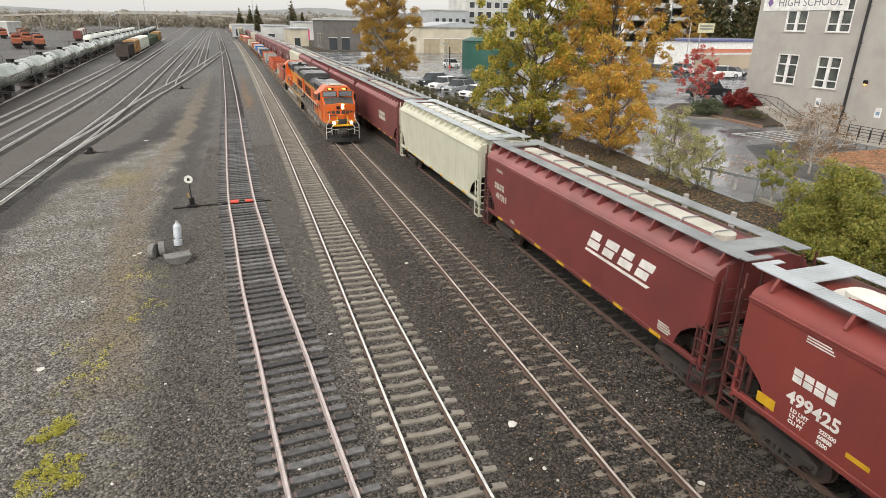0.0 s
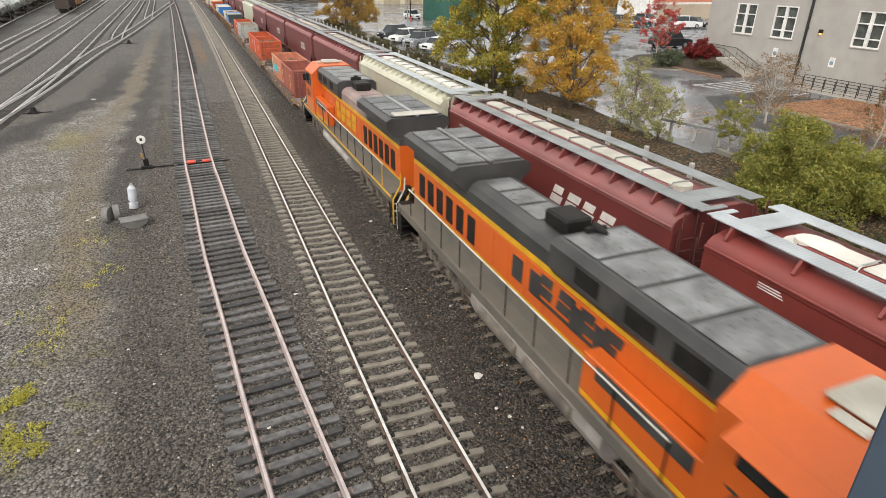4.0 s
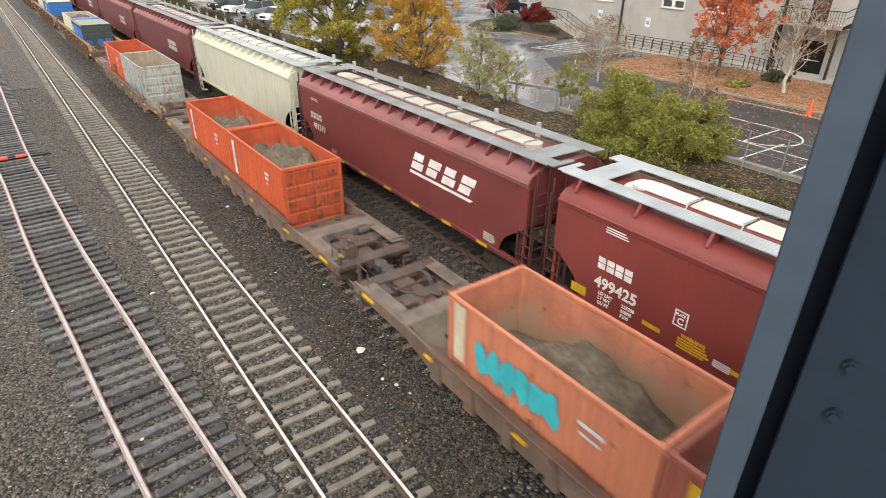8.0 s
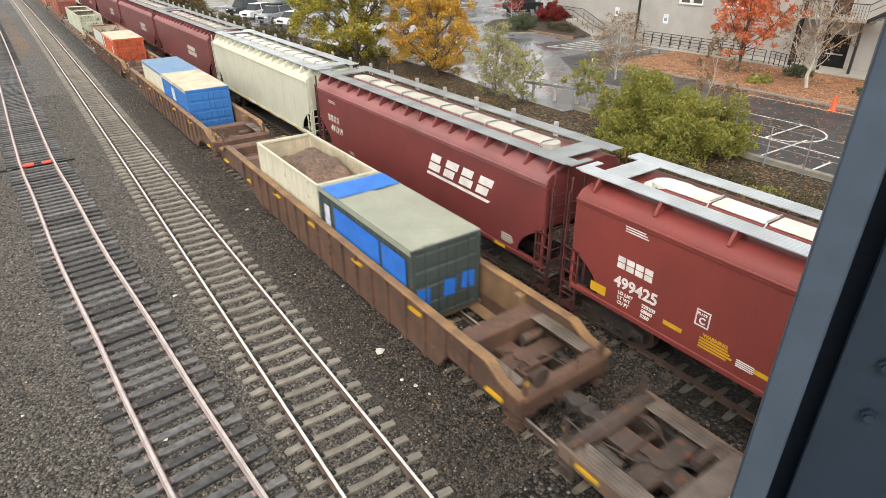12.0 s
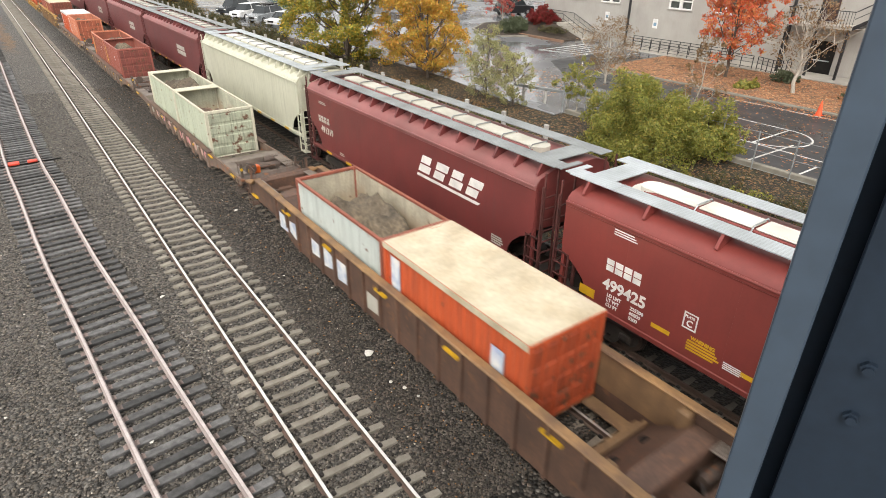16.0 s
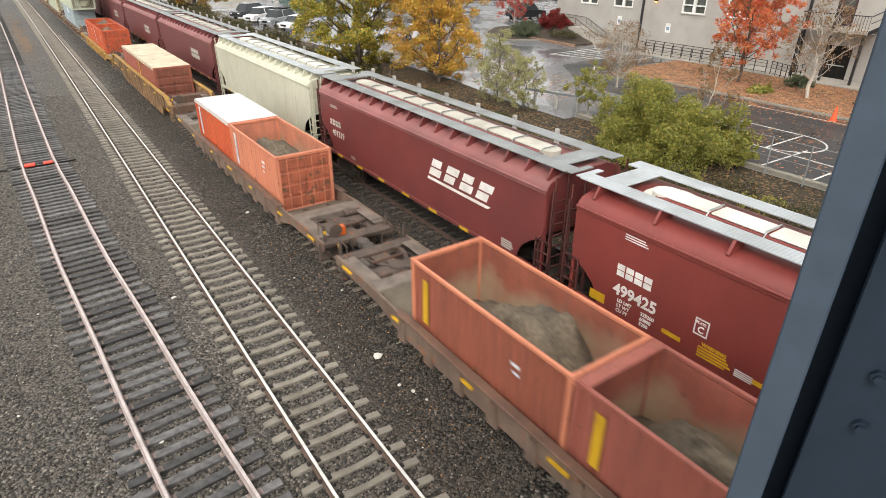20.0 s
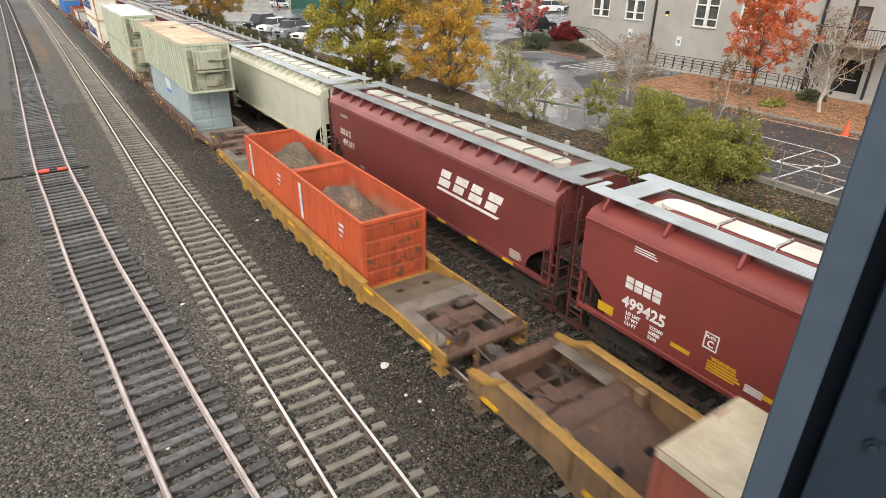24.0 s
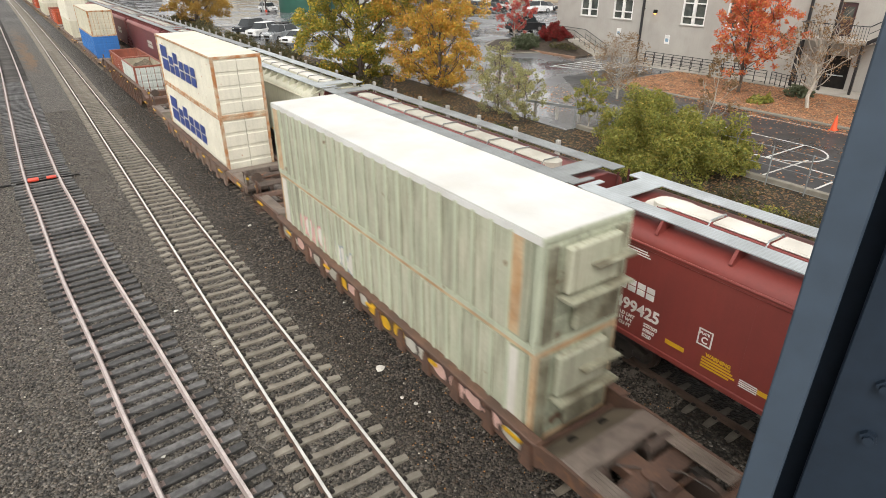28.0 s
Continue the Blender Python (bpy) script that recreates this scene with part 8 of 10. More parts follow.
tree("tree", "small maple with red leaves on a kerbed island", 48.8, 56.0, LOT, 6.4, 2.4, 2.0, 4200, 0.1, LF_ROSE, M_BARK_W, 19, 0.07, 22)
tree("shrub", "loose shrub with many stems and thin pale leaves", 25.6, 30.6, 1.0, 4.2, 2.0, 0.4, 8500, 0.055, LF_PALE, M_BARK, 20, 0.05, 26)
tree("shrub", "loose shrub with many stems and thin pale leaves", 25.2, 27.6, 1.0, 3.3, 1.4, 0.4, 4200, 0.055, LF_PALE, M_BARK, 21, 0.04, 18)
tree("shrub", "small green sapling beside a guard rail", 27.4, 24.2, 1.1, 2.9, 1.4, 0.9, 3400, 0.06, LF_BUSH, M_BARK_W, 22, 0.04, 14)


def bush(label, x, y, z, w, d, h, count, size, leaf, seed, name="bush", clumps=34):
    r = random.Random(seed)
    t = thing(name, label, "bush", m=pose(x, y, z))
    cen, rad = [], []
    for k in range(clumps):
        an, q = k * 2.4, math.sqrt((k + 0.5) / clumps)
        hh = h * (1 - 0.55 * q * q) * r.uniform(0.55, 0.95)
        cen.append((math.cos(an) * q * w * 0.86, math.sin(an) * q * d * 0.86, hh * r.uniform(0.45, 0.9)))
        rad.append(min(w, d, h) * r.uniform(0.26, 0.4))
    tufts, tr_ = [], []
    for c_, q in zip(cen, rad):
        for j in range(5):
            d_ = Vector((r.gauss(0, 1), r.gauss(0, 1), r.gauss(0, 0.8))).normalized() * q * r.uniform(0.3, 1.3)
            tufts.append((c_[0] + d_.x, c_[1] + d_.y, max(0.1, c_[2] + d_.z)))
            tr_.append(q * r.uniform(0.3, 0.62))
    sm = Mesh()
    for k in range(9):
        c_ = cen[k * 3]
        sm.cyl((c_[0] * 0.15, c_[1] * 0.15, -0.1), (c_[0], c_[1], c_[2]), 0.05, 5, 0.015)
    part("stems", sm, M_BARK, t)
    part("foliage", leaves("foliage", tufts, tr_, count, size, leaf, seed, 0.9), None, t)
    return t


bush("broad olive-green bush at the edge of a ball court", 24.4, 16.9, 0.75, 3.0, 3.2, 5.2, 84000, 0.057, LF_BUSH, 31, clumps=60)
bush("loose yellow-green bush beside the ball court", 26.6, 14.6, 0.9, 1.4, 1.5, 3.6, 9000, 0.065, LF_BUSH, 32)
bush("clipped crimson bush beside the school steps", 50.3, 50.9, LOT + 1.0, 1.5, 2.1, 2.3, 11000, 0.09, LF_CRIM, 33)
bush("grey-green clipped shrub on a kerbed island", 47.6, 52.3, LOT + 0.1, 1.9, 1.6, 2.0, 9000, 0.09, LF_SAGE, 34)
tree("shrub", "tall thin brown shoots rising from a bush", 26.4, 15.8, 0.9, 5.6, 1.1, 2.6, 1500, 0.05, LF_TWIG, M_BARK_W, 39, 0.035, 12)
bush("small green bush in fallen leaves", 46.6, 21.3, LOT, 0.9, 0.9, 1.2, 900, 0.12, LF_SAGE, 35)
bush("low green plant in fallen leaves", 42.6, 22.0, LOT, 1.3, 0.8, 0.6, 700, 0.12, LF_BUSH, 36)
bush("low grey bush in fallen leaves", 44.5, 15.5, LOT, 1.3, 0.9, 0.9, 700, 0.12, LF_SAGE, 37)
for k in range(15):
    yy = 33 + k * 5.2
    bush("dark unkempt hedge shrub behind the fence", 21.2 + (k % 3) * 0.8, yy + 6, 0.9, 1.9, 2.9, (1.5 if k > 3 else 0.8) + 0.5 * (k % 2), 3600, 0.085, LF_DARK, 40 + k, "hedge_shrub")
# ---- lot, court and planting ----
def wet_asphalt(name, col, rough_lo, rough_hi):
    ma = mat(name, col, 0.5, col2=tuple(v * 0.8 for v in col), scale=0.3, fine=30, amount=0.18, bump=0.12)
    nt = ma.node_tree
    bs = nt.nodes["Principled BSDF"]
    n = nt.nodes.new("ShaderNodeTexNoise"); n.inputs["Scale"].default_value = 0.22; n.inputs["Detail"].default_value = 5
    co = nt.nodes.new("ShaderNodeTexCoord")
    nt.links.new(co.outputs["Object"], n.inputs["Vector"])
    r = nt.nodes.new("ShaderNodeMapRange")
    for k, q in (("From Min", 0.4), ("From Max", 0.6), ("To Min", rough_lo), ("To Max", rough_hi)):
        r.inputs[k].default_value = q
    nt.links.new(n.outputs["Fac"], r.inputs["Value"])
    nt.links.new(r.outputs["Result"], bs.inputs["Roughness"])
    return ma


M_ASPH = wet_asphalt("wet_grey_asphalt", (0.14, 0.143, 0.15), 0.07, 0.36)
M_COURT = wet_asphalt("wet_dark_court", (0.034, 0.035, 0.038), 0.22, 0.5)
M_LINE = mat("white_road_paint", (0.62, 0.61, 0.58), 0.6, amount=0.2, fine=8)
M_LITTER = mat("leaf_litter", (0.36, 0.19, 0.105), 0.9, col2=(0.12, 0.085, 0.055), scale=1.4, fine=9, amount=0.5, bump=0.8, dist=0.05)
M_KERB = mat("concrete_kerb", (0.24, 0.22, 0.18), 0.85, amount=0.15, grime=0.3)


def slab(name, label, category, poly, z0, z1, m_, kind="structure"):
    return thing(name, label, category, kind=kind, mesh=Mesh().prism(poly, "z", z0, z1).data(name, m_))


slab("parking_lot", "wet grey asphalt parking lot that mirrors the sky", "parking lot", [(25.8, 24.5), (39.8, 24.5), (39.8, 33.5), (51.9, 33.5), (51.9, 52.3), (140, 52.3), (140, 190), (22.4, 190), (23.2, 90), (25.4, 60), (27.0, 46), (26.8, 37), (25.9, 30)], LOT - 0.3, LOT, M_ASPH)
slab("ball_court", "wet dark asphalt ball court with white lines", "ball court", [(27.0, -15), (39.6, -15), (39.6, 24.5), (27.6, 24.5)], LOT - 0.3, LOT - 0.004, M_COURT)
slab("dark_asphalt_patch", "dark resurfaced asphalt beside the leafy strip", "asphalt", [(33.5, 24.6), (39.7, 24.6), (39.7, 33.4), (47.0, 33.4), (46.0, 38.0), (38.5, 37.5), (34.0, 31.0)], LOT - 0.2, LOT + 0.005, M_COURT)
slab("planting_strip", "strip of soil covered in fallen orange leaves", "flower bed", [(39.9, -15), (48.9, -15), (48.9, 33.3), (39.9, 33.3)], LOT - 0.3, LOT + 0.06, M_LITTER)
slab("walkway", "pale concrete walkway along the school wall", "walkway", [(49.0, -15), (51.9, -15), (51.9, 33.4), (49.0, 33.4)], LOT - 0.3, LOT + 0.1, M_CONC)
for nm, x0, x1, y0, y1, z1 in (("kerb", 39.62, 39.88, -15, 33.3, 0.12), ("kerb", 26.7, 26.98, -15, 24.5, 0.22), ("kerb", 22.3, 22.58, 24.6, 40.0, 0.12)):
    thing(nm, "pale concrete kerb at the edge of the asphalt", "kerb", kind="structure", mesh=Mesh().cbox(x0, x1, y0, y1, LOT - 0.4, LOT + z1, 0.03).data(nm, M_KERB))


def stripe(p, q, w=0.1, z=LOT):
    a, b = Vector((*p, 0)), Vector((*q, 0))
    d = (b - a).normalized()
    n = Vector((-d.y, d.x, 0)) * w / 2
    m = Mesh()
    pts = [a + n, a - n, b - n, b + n]
    m.add([(p_.x, p_.y, z) for p_ in pts] + [(p_.x, p_.y, z + 0.006) for p_ in pts], [(4, 5, 6, 7), (0, 1, 5, 4), (1, 2, 6, 5), (2, 3, 7, 6), (3, 0, 4, 7)])
    return m


court = thing("court_lines", "white painted lines of a ball court", "court lines", kind="structure")
ZC = LOT - 0.003
for p, q in (((34.3, 21.0), (34.3, 14.7)), ((30.5, 17.0), (30.1, 9.0)), ((34.3, 14.7), (30.5, 14.7)), ((27.1, 13.3), (31.7, 13.2)), ((37.2, 20.2), (38.6, 20.2)), ((27.1, 10.9), (29.2, 10.9)), ((38.6, 20.2), (38.6, -8.0)), ((27.6, 16.3), (31.6, 16.3))):
    part("line", stripe(p, q, 0.1, ZC), M_LINE, court)
arc = [(32.4 + 1.9 * math.cos(a), 14.7 - 1.95 * math.sin(a)) for a in np.linspace(0, math.pi, 19)]
am = Mesh()
for p, q in zip(arc, arc[1:]):
    s_ = stripe(p, q, 0.1, ZC)
    am.add(s_.v, s_.f)
part("line", am, M_LINE, court)
bays = thing("parking_lines", "white hatched parking bay lines on asphalt", "parking lines", kind="structure")
for p, q in (((41.6, 42.3), (43.4, 37.9)), ((41.6, 42.3), (48.6, 42.3)), ((43.4, 37.9), (49.4, 38.6)), ((28.0, 47.0), (32.0, 47.0)), ((28.0, 51.0), (33.0, 51.0)), ((28.0, 35.5), (31.5, 35.5)), ((28.0, 57.0), (33.0, 57.0)), ((43.0, 35.6), (48.4, 35.8)), ((37.5, 33.0), (40.5, 35.6))):
    part("line", stripe(p, q, 0.12, LOT + 0.006), M_LINE, bays)
for k in range(6):
    part("line", stripe((43.0 + k * 1.05, 38.1 + 0.08 * k), (42.2 + k * 1.1, 42.2), 0.12, LOT + 0.006), M_LINE, bays)

# fallen leaves
def scatter_leaves(name, label, x0, x1, y0, y1, z, count, size, material, seed):
    g = np.random.default_rng(seed)
    p = np.stack([g.uniform(x0, x1, count), g.uniform(y0, y1, count), np.full(count, z) + g.uniform(0.004, 0.03, count)], 1)
    a = g.uniform(0, 6.28, count)
    d = np.stack([np.cos(a), np.sin(a), g.uniform(-0.25, 0.25, count)], 1) * (size * g.uniform(0.6, 1.3, count))[:, None]
    e = np.stack([-np.sin(a), np.cos(a), g.uniform(-0.25, 0.25, count)], 1) * (size * 0.65 * g.uniform(0.6, 1.3, count))[:, None]
    v = np.stack([p - d, p + e, p + d, p - e], 1).reshape(-1, 3)
    tagged(new(name, sheet_data(name, v, np.arange(count * 4).reshape(-1, 4), material)), label, "fallen leaves", kind="stuff")


scatter_leaves("fallen_leaves", "fallen orange and red leaves on a planting strip", 40.0, 48.8, 5, 33, LOT + 0.06, 11000, 0.09, LF_FALL, 81)
scatter_leaves("fallen_leaves", "fallen leaves scattered on the wet court", 27.5, 39.5, 5, 24, LOT, 1500, 0.08, LF_FALL, 82)
scatter_leaves("fallen_leaves", "fallen leaves drifted along a kerb", 38.2, 39.6, 5, 33, LOT, 1500, 0.08, LF_FALL, 84)
scatter_leaves("fallen_leaves", "fallen yellow leaves on the wet parking lot", 27.2, 35, 28, 60, LOT, 1900, 0.09, LF_FALL, 85)
gw = np.random.default_rng(91)
for k, (x, y, w_, n_) in enumerate(((-5.9, 15.8, 0.5, 2400), (-5.4, 14.3, 0.45, 1600), (-5.9, 14.0, 0.4, 1300), (-5.2, 13.6, 0.4, 900), (-4.3, 23.4, 0.4, 260), (-5.4, 19.4, 0.5, 350), (-4.8, 22.4, 0.3, 200), (-5.9, 18.6, 0.5, 350), (-5.2, 26.5, 0.6, 300), (-6.4, 21.0, 0.5, 200))):
    wd = thing("weed_patch", "flat patch of yellow-green weeds in the gravel", "weeds", "weed patches", m=pose(x, y, BED))
    cen_ = [(gw.normal() * w_ * 0.6, gw.normal() * w_ * 0.7, 0.0) for _ in range(16)]
    part("foliage", leaves("foliage", cen_, [0.1 + 0.12 * gw.random() for _ in cen_], n_, 0.03, LF_WEED, 900 + k, 0.8), None, wd)
gl = np.random.default_rng(83)
n_l = 13000
lx, ly = 15.6 + 11.0 * gl.random(n_l) ** 0.8, gl.uniform(4, 75, n_l)
lz = np.array([ground_z(a, b) for a, b in zip(lx, ly)]) + 0.02
an = gl.uniform(0, 6.28, n_l)
dd = np.stack([np.cos(an), np.sin(an), gl.uniform(-0.3, 0.3, n_l)], 1) * 0.08
ee = np.stack([-np.sin(an), np.cos(an), gl.uniform(-0.3, 0.3, n_l)], 1) * 0.055
pp = np.stack([lx, ly, lz], 1)
tagged(new("fallen_leaves", sheet_data("fallen_leaves", np.stack([pp - dd, pp + ee, pp + dd, pp - ee], 1).reshape(-1, 3), np.arange(n_l * 4).reshape(-1, 4), LF_TWIG)), "fallen brown leaves on the bank", "fallen leaves", kind="stuff")

# ---- railway fence, guard rail ----
fence = thing("fence", "row of pale weathered posts along the bank", "fence", kind="structure")
PO = Mesh().cbox(-0.09, 0.09, -0.11, 0.11, -0.3, 1.5, 0.02).data("post", M_POST)
for k in range(32):
    yy = 19.5 + 3.05 * k
    part("post", PO, None, fence, m=pose(20.1, yy, ground_z(20.1, yy), rr.uniform(-1.5, 1.5), rr.uniform(-1.5, 1.5), 0))
gr = thing("guard_rail", "low grey guard rail on wooden posts", "guard rail")
for k in range(4):
    u = k / 3
    part("post", Mesh().cbox(-0.08, 0.08, -0.08, 0.08, -0.3, 1.05, 0.02), M_POST, gr, m=pose(26.75 + 1.5 * u, 28.2 - 4.4 * u, LOT))
part("rail", Mesh().cbox(-0.04, 0.04, -2.9, 2.9, 0.88, 1.04, 0.02), M_GALV_OLD, gr, m=pose(27.35, 26.0, LOT, 0, 0, 18.8))

# ---- the school ----
M_BRKERB = mat("brown_brick_kerb", (0.24, 0.14, 0.09), 0.85, amount=0.2, fine=9)
M_STUCCO = mat("grey_stucco_wall", (0.39, 0.37, 0.335), 0.85, col2=(0.345, 0.325, 0.295), scale=0.35, fine=12, amount=0.07, bump=0.12, dist=0.02, grime=0.25, streak=0.12, dirt=(0.22, 0.2, 0.175))
M_WFRAME = mat("white_window_frame", (0.78, 0.77, 0.74), 0.5, amount=0.05)
M_WGLASS = mat("reflecting_window_glass", (0.05, 0.058, 0.058), 0.06, 0.0, col2=(0.12, 0.13, 0.11), scale=0.9, amount=0.3, fine=3, bump=0)
M_BLUE_S = mat("faded_blue_sign_face", (0.2, 0.32, 0.42), 0.5)
WX = 52.0
school = thing("school_building", "grey stucco school building with white windows", "building", kind="structure")
opens = []
for yw in (46.25, 41.67, 33.51, 28.95, 14.0, 9.4):
    for zw in (4.89, 9.85):
        opens.append((yw, yw + 2.45, zw, zw + 2.85))
opens.append((21.2, 22.3, 5.1, 7.5))
opens.append((20.6, 22.5, LOT, 3.7))
ycuts = sorted({-15.0, 52.3, *[o[0] for o in opens], *[o[1] for o in opens]})
zcuts = sorted({LOT - 0.4, 14.4, *[o[2] for o in opens], *[o[3] for o in opens]})
wm = Mesh()
for a, b in zip(ycuts, ycuts[1:]):
    run = None
    for c_, d_ in zip(zcuts, zcuts[1:]):
        hole = any(o[0] < (a + b) / 2 < o[1] and o[2] < (c_ + d_) / 2 < o[3] for o in opens)
        if hole:
            if run:
                wm.box(WX, WX + 0.35, a, b, *run)
            run = None
        else:
            run = (run[0], d_) if run else (c_, d_)
    if run:
        wm.box(WX, WX + 0.35, a, b, *run)
part("wall", wm, M_STUCCO, school)
part("wall", Mesh().box(WX + 0.35, WX + 22, 51.95, 52.3, LOT - 0.4, 14.4), M_STUCCO, school)
part("wall", Mesh().box(WX + 0.35, WX + 22, -15.0, -14.65, LOT - 0.4, 14.4), M_STUCCO, school)
part("wall", Mesh().box(WX + 22, WX + 22.35, -15.0, 52.3, LOT - 0.4, 14.4), M_STUCCO, school)
part("roof", Mesh().box(WX - 0.15, WX + 22.5, -15.15, 52.45, 14.4, 14.7), M_CONC, school)
for zf in (4.0, 8.9):
    part("ceiling_slab", Mesh().box(WX + 0.36, WX + 22, -14.6, 51.9, zf, zf + 0.25), M_CONC, school)
    part("inner_wall", Mesh().box(WX + 4.0, WX + 4.2, -14.6, 51.9, zf + 0.26, zf + 4.5), M_STUCCO, school)
part("wall_joint", Mesh().box(WX - 0.012, WX, -15.0, 52.3, 8.35, 8.42), M_STUCCO, school)
for k, (a, b, c_, d_) in enumerate(opens[:12]):
    w = part("window", Mesh().box(WX + 0.16, WX + 0.18, a, b, c_, d_), M_WGLASS, school)
    fm = Mesh()
    for p, q, r_, s_ in ((a, a + 0.1, c_, d_), (b - 0.1, b, c_, d_), (a + 0.1, b - 0.1, c_, c_ + 0.1), (a + 0.1, b - 0.1, d_ - 0.1, d_)):
        fm.box(WX - 0.02, WX + 0.15, p, q, r_, s_)
    part("window_frame", fm, M_WFRAME, w)
    part("mullion", Mesh().box(WX - 0.01, WX + 0.15, (a + b) / 2 - 0.14, (a + b) / 2 + 0.14, c_ + 0.1, d_ - 0.1), M_WFRAME, w)
    for zf in (0.25, 0.66):
        zz = c_ + zf * (d_ - c_)
        part("transom", Mesh().box(WX - 0.005, WX + 0.15, a + 0.1, b - 0.1, zz - 0.05, zz + 0.05), M_WFRAME, w)
    if k % 3 == 1:
        part("blind", Mesh().box(WX + 0.24, WX + 0.26, a + 0.1, (a + b) / 2, c_ + 1.2, d_), M_HATCH, w)
    part("sill", Mesh().cbox(WX - 0.08, WX + 0.1, a - 0.08, b + 0.08, c_ - 0.09, c_ - 0.002, 0.02), M_STUCCO, w)
for yd in (40.3, 24.42):
    dn = Mesh().cyl((WX - 0.14, yd, LOT), (WX - 0.14, yd, 14.2), 0.12, 10)
    part("downspout", dn, M_RAILING, school, "black rainwater downpipe")
    for zz in (3.0, 6.0, 9.0, 12.0):
        part("bracket", Mesh().box(WX - 0.1, WX, yd - 0.2, yd + 0.2, zz, zz + 0.06), M_RAILING, school)
for yd, zz in ((38.85, 5.6), (26.5, 6.6)):
    lm = part("wall_lamp", Mesh().cbox(WX - 0.3, WX, yd - 0.16, yd + 0.16, zz + 0.1, zz + 0.42, 0.05), M_BLACK, school)
    if yd > 30:
        part("bulb", Mesh().cyl((WX - 0.18, yd, zz + 0.02), (WX - 0.18, yd, zz + 0.1), 0.1, 10), M_AMBER, lm)
for yd, zz in ((43.1, 3.25), (37.15, 3.1)):
    sgn = part("sign", Mesh().cbox(WX - 0.03, WX, yd - 0.28, yd + 0.28, zz - 0.1, zz + 0.75, 0.01), M_WFRAME, school)
    part("sign_face", Mesh().box(WX - 0.035, WX - 0.03, yd - 0.17, yd + 0.17, zz + 0.12, zz + 0.42), M_BLUE_S, sgn)
ban = part("banner", Mesh().cbox(WX - 0.05, WX, 42.3, 51.8, 11.75, 13.4, 0.01), M_WFRAME, school, "white school name board")
M_GREYT = mat("grey_lettering", (0.16, 0.16, 0.17), 0.6)
lettering("banner_text", "HIGH SCHOOL", 1.0, M_GREYT, ban, Matrix(((0, 0, -1, WX - 0.052), (-1, 0, 0, 50.0), (0, 1, 0, 12.15), (0, 0, 0, 1))), width=1.05)
part("banner_emblem", Mesh().prism([(50.6, 12.5), (51.0, 12.1), (51.3, 12.5), (51.0, 13.0)], "x", WX - 0.056, WX - 0.05), mat("violet_emblem", (0.2, 0.12, 0.3), 0.6), ban)
dr1 = part("door", Mesh().cbox(WX + 0.05, WX + 0.12, 21.22, 22.28, 5.11, 7.48, 0.01), mat("brown_door_paint", (0.06, 0.03, 0.03), 0.5), school)
part("door_window", Mesh().box(WX + 0.04, WX + 0.05, 21.4, 22.1, 6.3, 7.2), M_WGLASS, dr1)
dr2 = part("door", Mesh().cbox(WX + 0.05, WX + 0.12, 20.65, 22.45, LOT, 3.68, 0.01), M_BLACK, school)
part("push_bar", Mesh().box(WX - 0.02, WX + 0.05, 20.9, 22.2, 2.2, 2.28), M_GALV, dr2)
# balcony and iron stairs
bal = thing("fire_stairs", "black iron landing and stairs on the school wall", "stairs")
part("landing", Mesh().cbox(WX - 2.0, WX - 0.01, 19.2, 24.0, 4.82, 5.02, 0.02), M_CONC, bal)
for px_, py_ in ((WX - 1.9, 23.8), (WX - 1.9, 19.4), (WX - 1.9, 21.6)):
    part("post", Mesh().box(px_ - 0.08, px_ + 0.08, py_ - 0.08, py_ + 0.08, LOT, 9.6 if py_ < 23 and py_ > 20 else 4.82), M_RAILING, bal)
for k in range(24):
    yy = 19.25 + k * 0.2
    part("baluster", Mesh().box(WX - 1.99, WX - 1.96, yy, yy + 0.025, 5.02, 6.05), M_RAILING, bal)
part("handrail", Mesh().cbox(WX - 2.01, WX - 1.94, 19.2, 24.0, 6.05, 6.11, 0.01).cbox(WX - 2.0, WX, 23.94, 24.0, 6.05, 6.11, 0.01), M_RAILING, bal)
for k in range(18):
    yy, zz = 19.0 - k * 0.28, 5.0 + k * 0.18
    part("tread", Mesh().cbox(WX - 1.9, WX - 0.6, yy - 0.28, yy, zz, zz + 0.04, 0.005), M_RAILING, bal)
part("stringer", Mesh().prism([(19.2, 4.8), (19.2, 5.1), (13.8, 8.5), (13.8, 8.2)], "x", WX - 1.96, WX - 1.9), M_RAILING, bal)
part("handrail", Mesh().tube([(WX - 1.93, 19.2, 6.1), (WX - 1.93, 13.8, 9.5)], 0.035).tube([(WX - 1.93, 19.2, 5.6), (WX - 1.93, 13.8, 9.0)], 0.025), M_RAILING, bal)
# ramp railing along the walkway
rp = thing("ramp_railing", "black steel railing along the school ramp", "railing")
def fence_run(parent, p, q, n, h=1.0, z=LOT + 0.1):
    a, b = Vector((*p, z)), Vector((*q, z))
    for k in range(n + 1):
        c_ = a.lerp(b, k / n)
        part("baluster", Mesh().box(c_.x - 0.025, c_.x + 0.025, c_.y - 0.025, c_.y + 0.025, z, z + h), M_RAILING, parent)
    for hh in (0.12, 0.5, 0.78, 1.0):
        part("rail", Mesh().cyl((a.x, a.y, z + hh * h), (b.x, b.y, z + hh * h), 0.028 if hh == 1.0 else 0.018, 6), M_RAILING, parent)
fence_run(rp, (49.3, 38.4), (49.3, 25.4), 13)
fence_run(rp, (50.7, 38.4), (50.7, 28.0), 10)
fence_run(rp, (49.3, 25.0), (48.4, 22.9), 4)
fence_run(rp, (48.4, 22.9), (50.5, 22.9), 3)
